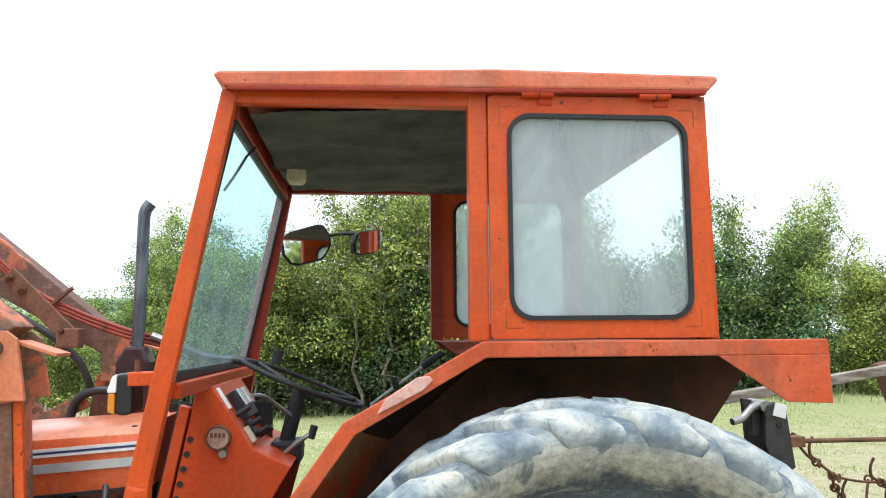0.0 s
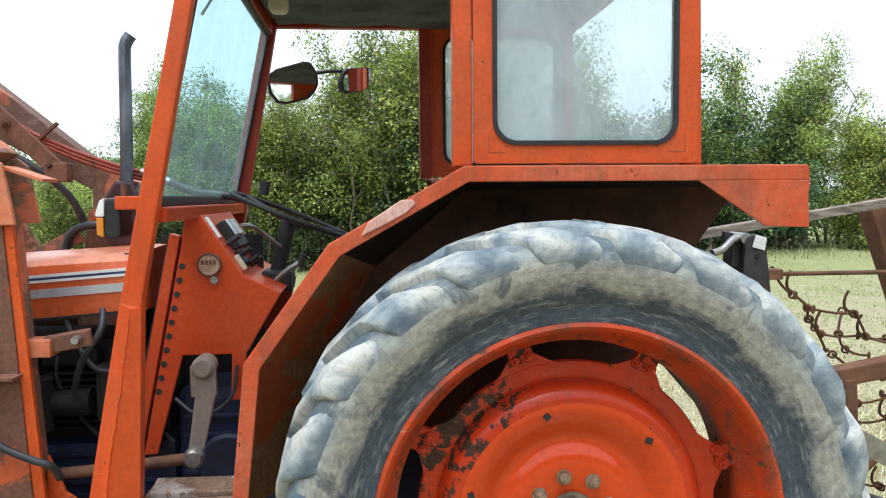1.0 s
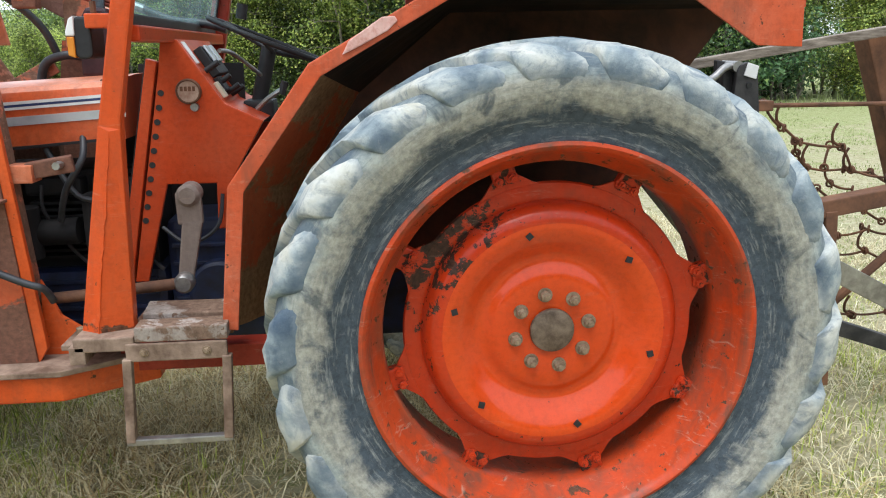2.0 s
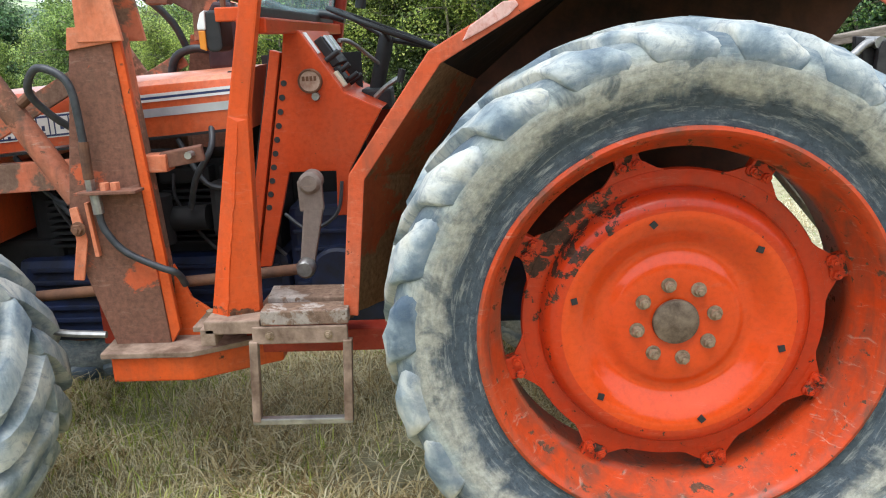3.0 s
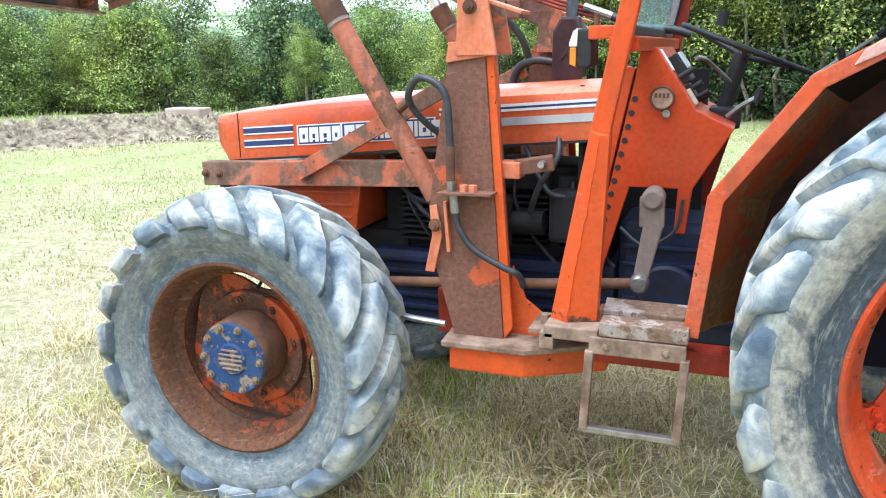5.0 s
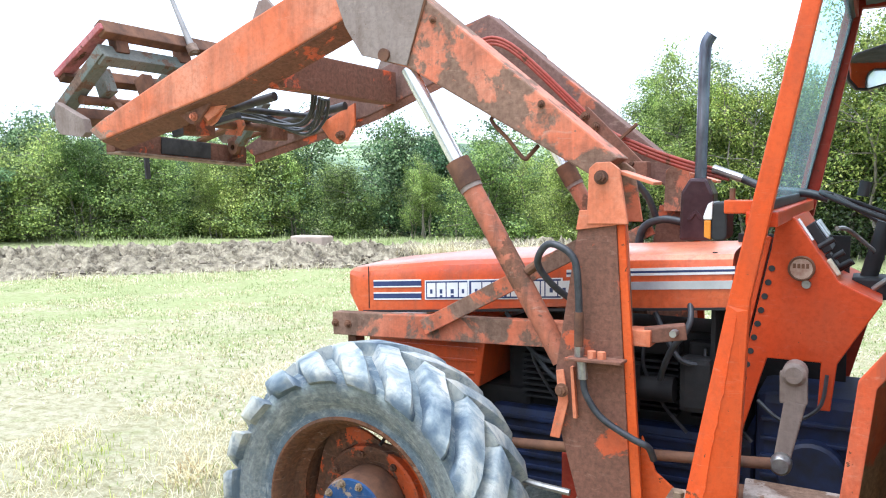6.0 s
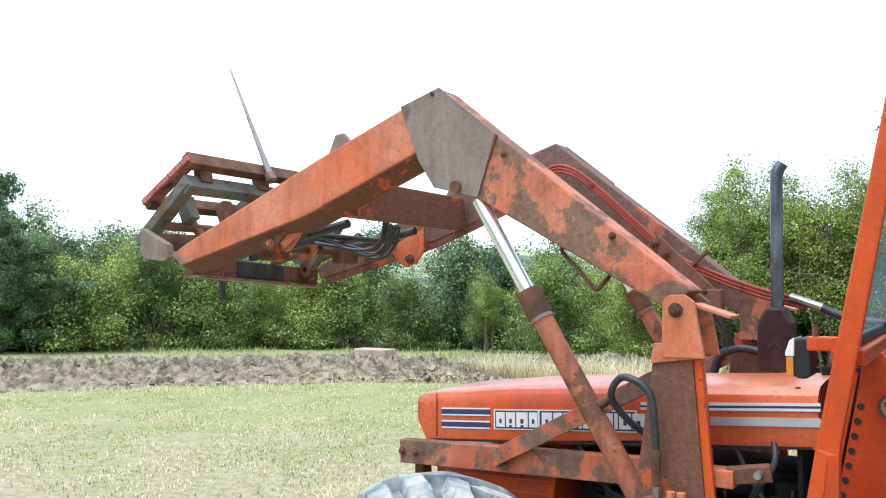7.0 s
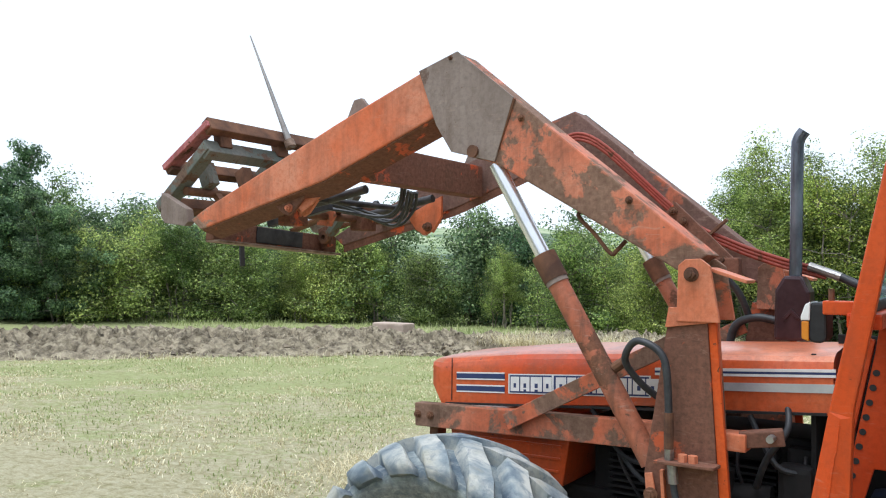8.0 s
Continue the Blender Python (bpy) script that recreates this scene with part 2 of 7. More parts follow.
def tyre_material(name, inner, outer, tan_amount, lift, hollow_shade):
    """Rubber dark beside the rim, tan dust on the sidewall, pale dried mud over the lugs, by distance from the axle."""
    m, n, l, b = mat(name)
    v = coords(n, l)
    c = n.new("ShaderNodeTexCoord")
    sx = n.new("ShaderNodeSeparateXYZ")
    l.new(c.outputs["Object"], sx.inputs[0])
    cx = n.new("ShaderNodeCombineXYZ")
    l.new(sx.outputs["X"], cx.inputs["X"])
    l.new(sx.outputs["Z"], cx.inputs["Y"])
    ln = n.new("ShaderNodeVectorMath")
    ln.operation = "LENGTH"
    l.new(cx.outputs[0], ln.inputs[0])
    rad = n.new("ShaderNodeMapRange")
    rad.inputs["From Min"].default_value = inner
    rad.inputs["From Max"].default_value = outer
    l.new(ln.outputs["Value"], rad.inputs["Value"])
    big = noise_tex(n, l, v, 6.0, 6, 0.68, 0.6)
    fine = noise_tex(n, l, v, 55, 8, 0.72)
    streak = noise_tex(n, l, coords(n, l, (1, 1.6, 1)), 8, 9, 0.66, 0.15)
    rub = ramp(n, l, fine, [(0.3, (0.022 * lift, 0.031 * lift, 0.042 * lift)), (0.7, (0.068 * lift, 0.088 * lift, 0.104 * lift))])
    tan = ramp(n, l, fine, [(0.3, (0.20, 0.195, 0.16)), (0.7, (0.52, 0.50, 0.41))])
    pale = ramp(n, l, streak, [(0.40, (0.06, 0.093, 0.129)), (0.49, (0.21, 0.258, 0.267)), (0.62, (0.48, 0.525, 0.477))])
    def plus(x, y, k):
        q = n.new("ShaderNodeMath")
        q.operation = "MULTIPLY_ADD"
        l.new(y, q.inputs[0])
        q.inputs[1].default_value = k
        l.new(x, q.inputs[2])
        return q.outputs[0]
    wide = plus(plus(rad.outputs[0], big, 0.6), streak, 0.2)
    scale = n.new("ShaderNodeMath")
    scale.operation = "MULTIPLY"
    l.new(wide, scale.inputs[0])
    scale.inputs[1].default_value = 0.6
    wavy = scale.outputs[0]
    col = mix(n, l, ramp(n, l, wavy, [(0.42, (0, 0, 0)), (0.49, (tan_amount,) * 3)]), rub, tan)
    col = mix(n, l, ramp(n, l, wavy, [(0.58, (0, 0, 0)), (0.67, (0.85, 0.85, 0.85))]), col, pale)
    # dark blue between the lugs: stains and hollow shade in one colour
    col = mix(n, l, ramp(n, l, wavy, [(0.64, (0, 0, 0)), (0.72, (hollow_shade,) * 3)]), col, (0.065, 0.098, 0.134))
    dist, polar = axle_polar(n, l)
    scuff = noise_tex(n, l, polar, 5.0, 9, 0.78, 0.25)
    col = mix(n, l, ramp(n, l, scuff, [(0.52, (0, 0, 0)), (0.68, (0.55, 0.55, 0.55))]), col, (0.46, 0.465, 0.42))
    col = mix(n, l, ramp(n, l, scuff, [(0.28, (0.6, 0.6, 0.6)), (0.46, (0, 0, 0))]), col, (0.05, 0.064, 0.076))
    col = mix(n, l, ramp(n, l, noise_tex(n, l, v, 11, 5, 0.6, 0.8), [(0.58, (0, 0, 0)), (0.68, (0.75, 0.75, 0.75))]), col, rub)
    mott = noise_tex(n, l, v, 24, 11, 0.78, 0.3)
    col = mix(n, l, ramp(n, l, mott, [(0.36, (0.4, 0.4, 0.4)), (0.48, (0, 0, 0))]), col, (0.095, 0.128, 0.155))
    col = mix(n, l, ramp(n, l, mott, [(0.56, (0, 0, 0)), (0.70, (0.22, 0.22, 0.22))]), col, (0.52, 0.535, 0.51))
    l.new(col, b.inputs["Base Color"])
    b.inputs["Roughness"].default_value = 0.8
    bump(n, l, b, mott, 0.5, 0.007)
    return m


def axle_polar(n, l):
    """Distance from the axle, and a vector of angle and distance for marks that run round the tyre."""
    c = n.new("ShaderNodeTexCoord")
    sx = n.new("ShaderNodeSeparateXYZ")
    l.new(c.outputs["Object"], sx.inputs[0])
    cx = n.new("ShaderNodeCombineXYZ")
    l.new(sx.outputs["X"], cx.inputs["X"])
    l.new(sx.outputs["Z"], cx.inputs["Y"])
    ln = n.new("ShaderNodeVectorMath")
    ln.operation = "LENGTH"
    l.new(cx.outputs[0], ln.inputs[0])
    at = n.new("ShaderNodeMath")
    at.operation = "ARCTAN2"
    l.new(sx.outputs["Z"], at.inputs[0])
    l.new(sx.outputs["X"], at.inputs[1])
    pv = n.new("ShaderNodeCombineXYZ")
    l.new(at.outputs[0], pv.inputs["X"])
    sc = n.new("ShaderNodeMath")
    sc.operation = "MULTIPLY"
    l.new(ln.outputs["Value"], sc.inputs[0])
    sc.inputs[1].default_value = 14.0
    l.new(sc.outputs[0], pv.inputs["Y"])
    return ln.outputs["Value"], pv.outputs[0]


def lug_material(name, r0, r1, dark, tone):
    """Lug rubber: bleached pale towards the worn crown, shade in the hollows painted dark blue."""
    m, n, l, b = mat(name)
    v = coords(n, l)
    dist, polar = axle_polar(n, l)
    fine = noise_tex(n, l, v, 60, 8, 0.72)
    streak = noise_tex(n, l, coords(n, l, (1, 1.3, 1)), 7, 7, 0.55, 0.4)
    col = ramp(n, l, streak, [(0.30, (0.055, 0.088, 0.130)), (0.43, (0.27 * tone, 0.325 * tone, 0.345 * tone)), (0.60, (0.60 * tone, 0.605 * tone, 0.55 * tone))])
    col = mix(n, l, ramp(n, l, noise_tex(n, l, v, 7, 5, 0.6, 0.5), [(0.56, (0, 0, 0)), (0.70, (0.6, 0.6, 0.6))]), col, (0.36, 0.34, 0.25))
    up = n.new("ShaderNodeMapRange")
    up.inputs["From Min"].default_value = r0
    up.inputs["From Max"].default_value = r1
    l.new(dist, up.inputs["Value"])
    wav = n.new("ShaderNodeMath")
    wav.operation = "MULTIPLY_ADD"
    l.new(streak, wav.inputs[0])
    wav.inputs[1].default_value = 1.3
    l.new(up.outputs[0], wav.inputs[2])
    # darker towards the lug's foot, as shade put into the rubber colour
    col = mix(n, l, ramp(n, l, wav.outputs[0], [(0.62, (dark,) * 3), (1.02, (0, 0, 0))]), col, (0.065, 0.095, 0.135))
    wisp = noise_tex(n, l, coords(n, l, (1, 2.0, 1)), 9, 9, 0.7, 2.6)
    col = mix(n, l, ramp(n, l, wisp, [(0.34, (0.7, 0.7, 0.7)), (0.50, (0, 0, 0))]), col, (0.115, 0.155, 0.195))
    col = mix(n, l, ramp(n, l, fine, [(0.55, (0, 0, 0)), (0.85, (0.3, 0.3, 0.3))]), col, (0.15, 0.185, 0.201))
    mott = noise_tex(n, l, v, 22, 11, 0.76, 0.3)
    col = mix(n, l, ramp(n, l, mott, [(0.34, (0.42, 0.42, 0.42)), (0.46, (0, 0, 0))]), col, (0.10, 0.135, 0.165))
    col = mix(n, l, ramp(n, l, mott, [(0.54, (0, 0, 0)), (0.70, (0.22, 0.22, 0.22))]), col, (0.54, 0.555, 0.53))
    l.new(col, b.inputs["Base Color"])
    b.inputs["Roughness"].default_value = 0.75
    grain = n.new("ShaderNodeMath")
    grain.operation = "ADD"
    l.new(mott, grain.inputs[0])
    l.new(noise_tex(n, l, coords(n, l, (1, 2.5, 1)), 34, 9, 0.75, 0.6), grain.inputs[1])
    bump(n, l, b, grain.outputs[0], 0.55, 0.007)
    return m


M_LUG = lug_material("mud_bleached_lug_rubber", 0.672, 0.748, 0.55, 0.94)
M_HUBCAP = simple("stained_hub_steel", (0.07, 0.045, 0.03), (0.24, 0.18, 0.13), 26, 0.55, 0.3, 0.3)
M_FLUG = lug_material("mud_bleached_front_lug_rubber", 0.474, 0.548, 0.85, 0.80)
M_TYRE = tyre_material("muddy_rear_tyre_rubber", 0.50, 0.75, 0.85, 1.0, 0.62)
M_FTYRE = tyre_material("muddy_front_tyre_rubber", 0.26, 0.55, 0.30, 1.9, 0.55)


def glass_material(name, tint, dirt, gloss=None, film=(0.76, 0.83, 0.86)):
    m, n, l, b = mat(name)
    out = n["Material Output"]
    tr = n.new("ShaderNodeBsdfTransparent")
    tr.inputs["Color"].default_value = (*tint, 1)
    gl = n.new("ShaderNodeBsdfGlossy")
    gl.inputs["Roughness"].default_value = 0.02
    df = n.new("ShaderNodeBsdfDiffuse")
    df.inputs["Color"].default_value = (*film, 1)
    fr = n.new("ShaderNodeFresnel")
    fr.inputs["IOR"].default_value = 1.45
    mg = n.new("ShaderNodeMixShader")
    if gloss is None:
        l.new(fr.outputs[0], mg.inputs[0])
    else:
        mg.inputs[0].default_value = gloss
    l.new(tr.outputs[0], mg.inputs[1])
    l.new(gl.outputs[0], mg.inputs[2])
    v = coords(n, l, (1, 1, 0.3))
    f = noise_tex(n, l, v, 5, 8, 0.6, 1.2)
    fac = ramp(n, l, f, [(0.25, (dirt * 0.6,) * 3), (0.75, (min(1, dirt * 1.5),) * 3)])
    tl_ = n.new("ShaderNodeBsdfTranslucent")
    tl_.inputs["Color"].default_value = (*film, 1)
    both = n.new("ShaderNodeMixShader")
    l.new(df.outputs[0], both.inputs[1])
    l.new(tl_.outputs[0], both.inputs[2])
    md = n.new("ShaderNodeMixShader")
    l.new(fac, md.inputs[0])
    l.new(mg.outputs[0], md.inputs[1])
    l.new(both.outputs[0], md.inputs[2])
    l.new(md.outputs[0], out.inputs["Surface"])
    return m


M_GLASS = glass_material("dusty_window_glass", (0.92, 0.98, 0.99), 0.30, 0.06)
M_SCREEN = glass_material("windscreen_glass", (0.80, 0.945, 0.95), 0.13, 0.06, (0.56, 0.71, 0.73))
M_MIRROR = simple("mirror_glass", (0.85, 0.86, 0.86), (0.9, 0.9, 0.9), 3, 0.03, 1.0, 0.0)


# ---- mesh helpers ----
WORLD = {}


def root(name, at, label, category, group="", kind=""):
    ob = new(name)
    ob.location = at
    ob.empty_display_size = 0.2
    WORLD[ob] = Vector(at)
    return tagged(ob, label, category, group, kind)


def part(name, bm, material, parent=None, label="", smooth=None):
    """Links a bmesh as one mesh object, its origin in its middle, under a thing or a part."""
    me = bpy.data.meshes.new(name)
    vs = [v.co for v in bm.verts]
    lo = Vector([min(v[i] for v in vs) for i in range(3)])
    hi = Vector([max(v[i] for v in vs) for i in range(3)])
    c = (lo + hi) / 2
    bmesh.ops.translate(bm, verts=bm.verts, vec=-c)
    bmesh.ops.recalc_face_normals(bm, faces=bm.faces)
    bm.to_mesh(me)
    bm.free()
    if smooth is not None:
        me.shade_smooth()
        me.set_sharp_from_angle(angle=radians(smooth))
    me.materials.append(material)
    ob = new(name, me)
    WORLD[ob] = c
    ob.location = c
    if parent:
        ob.parent = parent
        ob.matrix_parent_inverse = Matrix.Translation(-WORLD[parent])
    return tagged(ob, label) if label else ob


def bevelled(bm, width, segments=2):
    if width:
        bmesh.ops.bevel(bm, geom=[e for e in bm.edges if e.is_manifold and e.calc_face_angle(0) > 0.5], offset=width, segments=segments, profile=0.6, affect="EDGES", clamp_overlap=True)
    return bm


def prism(pts, y0, y1, bevel=0.004, bm=None):
    """A plate cut to an outline in x and z, from y0 to y1."""
    own = bmesh.new()
    a = [own.verts.new((x, y0, z)) for x, z in pts]
    b = [own.verts.new((x, y1, z)) for x, z in pts]
    own.faces.new(a)
    own.faces.new(b[::-1])
    for i in range(len(pts)):
        j = (i + 1) % len(pts)
        own.faces.new((a[i], b[i], b[j], a[j]))
    bmesh.ops.recalc_face_normals(own, faces=own.faces)
    bevelled(own, bevel)
    return merged(bm, own)


def merged(bm, own):
    if bm is None:
        return own
    me = bpy.data.meshes.new("tmp")
    own.to_mesh(me)
    own.free()
    bm.from_mesh(me)
    bpy.data.meshes.remove(me)
    return bm


def box(x0, x1, y0, y1, z0, z1, bevel=0.004, bm=None):
    return prism([(x0, z0), (x1, z0), (x1, z1), (x0, z1)], y0, y1, bevel, bm)


def beam(p, q, w, h, bevel=0.004, up=(0, 0, 1), bm=None, w2=None, h2=None):
    """A box section from p to q, w wide and h high (w2, h2 at its far end)."""
    p, q = Vector(p), Vector(q)
    d = (q - p).normalized()
    s = d.cross(Vector(up)).normalized()
    u = s.cross(d)
    own = bmesh.new()
    ends = []
    for c, ww, hh in ((p, w, h), (q, w2 or w, h2 or h)):
        ends.append([own.verts.new(c + s * ww / 2 * i + u * hh / 2 * k) for i, k in ((-1, -1), (1, -1), (1, 1), (-1, 1))])
    own.faces.new(ends[0])
    own.faces.new(ends[1][::-1])
    for i in range(4):
        j = (i + 1) % 4
        own.faces.new((ends[0][i], ends[1][i], ends[1][j], ends[0][j]))
    bmesh.ops.recalc_face_normals(own, faces=own.faces)
    bevelled(own, bevel)
    return merged(bm, own)


def slab(pts, z0, z1, bevel=0.004, bm=None):
    """A plate cut to an outline in plan, from z0 to z1."""
    own = prism(pts, z0, z1, bevel)
    for v in own.verts:
        v.co = Vector((v.co.x, v.co.z, v.co.y))
    bmesh.ops.recalc_face_normals(own, faces=own.faces)
    return merged(bm, own)


def smooth_path(pts, steps=8):
    pts = [Vector(p) for p in pts]
    out = []
    for i in range(len(pts) - 1):
        p0, p1, p2, p3 = pts[max(i - 1, 0)], pts[i], pts[i + 1], pts[min(i + 2, len(pts) - 1)]
        for k in range(steps):
            t = k / steps
            out.append(0.5 * ((2 * p1) + (p2 - p0) * t + (2 * p0 - 5 * p1 + 4 * p2 - p3) * t * t + (3 * p1 - p0 - 3 * p2 + p3) * t ** 3))
    return out + [pts[-1]]


def tube(pts, r, seg=10, bm=None, r_end=None, closed=False):
    """A round bar along points; r_end tapers it."""
    pts = [Vector(p) for p in pts]
    bm = bm or bmesh.new()
    rings = []
    n = len(pts)
    side = None
    for i, p in enumerate(pts):
        a, b = (pts[i - 1], pts[(i + 1) % n]) if closed else (pts[max(i - 1, 0)], pts[min(i + 1, n - 1)])
        d = (b - a).normalized()
        if side is None:
            side = d.cross(Vector((0.3, 0.2, 1))).normalized()
        side = (side - d * side.dot(d)).normalized()
        up = d.cross(side)
        rr = r if r_end is None else r + (r_end - r) * i / max(1, n - 1)
        rings.append([bm.verts.new(p + (side * math.cos(k * math.tau / seg) + up * math.sin(k * math.tau / seg)) * rr) for k in range(seg)])
    for i in range(n if closed else n - 1):
        a, b = rings[i], rings[(i + 1) % n]
        for k in range(seg):
            bm.faces.new((a[k], a[(k + 1) % seg], b[(k + 1) % seg], b[k]))
    if not closed:
        bm.faces.new(rings[0][::-1])
        bm.faces.new(rings[-1])
    return bm


def lathe(profile, x, z, seg=64, wobble=None, bm=None):
    """Turns a profile of (radius, y) round the line through x, z along y."""
    bm = bm or bmesh.new()
    rings = []
    for r, y in profile:
        if r < 1e-5:
            rings.append([bm.verts.new((x, y, z))])
        else:
            rings.append([bm.verts.new((x + math.cos(k * math.tau / seg) * r, y, z + math.sin(k * math.tau / seg) * r)) for k in range(seg)])
    for a, b in zip(rings, rings[1:]):
        for k in range(seg):
            j = (k + 1) % seg
            va, vb = ((a[0],) if len(a) == 1 else (a[k], a[j])), ((b[0],) if len(b) == 1 else (b[j], b[k]))
            if len(va) + len(vb) > 2:
                bm.faces.new(va + vb)
    return bm


def hexbolt(x, y, z, r, h, sgn=1, bm=None, turn=0.0):
    """A hexagon head with a washer, standing out towards -y (sgn 1)."""
    own = lathe([(0, y), (r * 1.35, y), (r * 1.35, y - sgn * h * 0.25), (0, y - sgn * h * 0.25)], x, z, 14)
    ring = [(x + math.cos(turn + k * math.tau / 6) * r, z + math.sin(turn + k * math.tau / 6) * r) for k in range(6)]
    a, b = y - sgn * h * 0.25, y - sgn * h
    prism(ring, min(a, b), max(a, b), 0.0015, own)
    own2 = lathe([(0, b), (r * 0.5, b), (r * 0.5, b - sgn * h * 0.4), (0, b - sgn * h * 0.4)], x, z, 10)
    merged(own, own2)
    return merged(bm, own)


# ---- ground, spoil and distance ----
def grass_material():
    """Mown field: straw and green in patches, with streaks left by the mower."""
    m, n, l, b = mat("mown_dry_grass")
    v = coords(n, l)
    big = noise_tex(n, l, v, 0.8, 8, 0.75, 0.5)
    mp = n.new("ShaderNodeMapping")
    mp.inputs["Scale"].default_value = (0.45, 2.0, 1)
    swath = n.new("ShaderNodeMapping")
    swath.inputs["Rotation"].default_value = (0, 0, radians(-33))
    l.new(v, swath.inputs["Vector"])
    l.new(swath.outputs[0], mp.inputs["Vector"])
    mid = noise_tex(n, l, mp.outputs[0], 2.6, 11, 0.8, 0.6)
    tuft = noise_tex(n, l, coords(n, l, (1, 1.4, 1)), 11, 8, 0.75, 0.6)
    fine = noise_tex(n, l, coords(n, l, (1, 2.2, 1)), 40, 9, 0.8, 0.8)
    green = ramp(n, l, fine, [(0.32, (0.215, 0.245, 0.095)), (0.68, (0.42, 0.445, 0.225))])
    straw = ramp(n, l, fine, [(0.32, (0.305, 0.275, 0.165)), (0.68, (0.53, 0.49, 0.33))])
    sep = n.new("ShaderNodeSeparateXYZ")
    l.new(v, sep.inputs[0])
    far = n.new("ShaderNodeMapRange")
    far.inputs["From Min"].default_value = 4.5
    far.inputs["From Max"].default_value = 15.0
    far.inputs["To Min"].default_value = 0.05
    far.inputs["To Max"].default_value = -0.36
    across = n.new("ShaderNodeMath")
    across.operation = "MULTIPLY_ADD"
    l.new(sep.outputs["X"], across.inputs[0])
    across.inputs[1].default_value = -0.35
    l.new(sep.outputs["Y"], across.inputs[2])
    l.new(across.outputs[0], far.inputs["Value"])
    add2 = n.new("ShaderNodeMath")
    add2.operation = "ADD"
    l.new(big, add2.inputs[0])
    l.new(mid, add2.inputs[1])
    add3 = n.new("ShaderNodeMath")
    add3.operation = "ADD"
    l.new(add2.outputs[0], add3.inputs[0])
    l.new(far.outputs[0], add3.inputs[1])
    field = mix(n, l, ramp(n, l, add3.outputs[0], BW(0.84, 1.14)), green, straw)
    field = mix(n, l, ramp(n, l, tuft, [(0.34, (0.8, 0.8, 0.8)), (0.52, (0, 0, 0))]), field, (0.20, 0.18, 0.07))
    field = mix(n, l, ramp(n, l, tuft, [(0.55, (0, 0, 0)), (0.74, (0.6, 0.6, 0.6))]), field, (0.57, 0.555, 0.41))
    l.new(field, b.inputs["Base Color"])
    b.inputs["Roughness"].default_value = 0.95
    b.inputs["Specular IOR Level"].default_value = 0.1
    bump(n, l, b, tuft, 0.8, 0.05)
    return m


M_GRASS = grass_material()
M_SOIL = simple("dry_dug_soil", (0.095, 0.074, 0.046), (0.52, 0.445, 0.31), 4.5, 0.95, 0.0, 1.0, lo=0.34, hi=0.60, dist=0.12)


def blade_material(name, stops, thinness=0.35):
    m, n, l, b = mat(name)
    g = n.new("ShaderNodeNewGeometry")
    l.new(ramp(n, l, g.outputs["Random Per Island"], stops), b.inputs["Base Color"])
    b.inputs["Roughness"].default_value = 0.7
    thin = n.new("ShaderNodeBsdfTranslucent")
    l.new(b.inputs["Base Color"].links[0].from_socket, thin.inputs["Color"])
    both = n.new("ShaderNodeMixShader")
    both.inputs[0].default_value = thinness
    l.new(b.outputs[0], both.inputs[1])
    l.new(thin.outputs[0], both.inputs[2])
    l.new(both.outputs[0], n["Material Output"].inputs["Surface"])
    return m


M_CLOD = blade_material("dry_clods", [(0.0, (0.07, 0.052, 0.036)), (0.5, (0.235, 0.19, 0.125)), (0.9, (0.40, 0.335, 0.23)), (1.0, (0.54, 0.47, 0.34))], 0.0)


def rise(x, y):
    """Height of the field: flat round the tractor, rising a little towards the hedge."""
    d = math.hypot(x, y - 1)
    k = max(0.0, min(1.0, (d - 6) / 30))
    fall = 0.028 * min(24.0, max(0.0, y - 4)) * max(0.0, min(1.0, (6 - x) / 9)) + 0.010 * min(45.0, max(0.0, -x - 2.5))
    return 0.2 * k * k - fall + 0.03 * noise.noise((x * 0.4, y * 0.4, 0)) * max(0.0, min(1, d / 4 - 0.8))


def ground_sheet():
    bm = bmesh.new()
    xs = [-3000, -1200, -500, -200, -100] + [-60 + i for i in range(0, 121)] + [100, 200, 500, 1200, 3000]
    grid = [[bm.verts.new((x, y, rise(x, y))) for x in xs] for y in xs]
    for a, b in zip(grid, grid[1:]):
        for i in range(len(xs) - 1):
            bm.faces.new((a[i], a[i + 1], b[i + 1], b[i]))
    ob = part("ground", bm, M_GRASS, smooth=60)
    return tagged(ob, "mown field of dry and green grass", "ground", kind="structure")


ground_sheet()

SPOIL = [(-24.0, -3.0), (-19.5, 3.5), (-17.3, 7.2), (-15.6, 9.8), (-12.8, 13.0), (-10.4, 14.8), (-7.0, 16.4)]


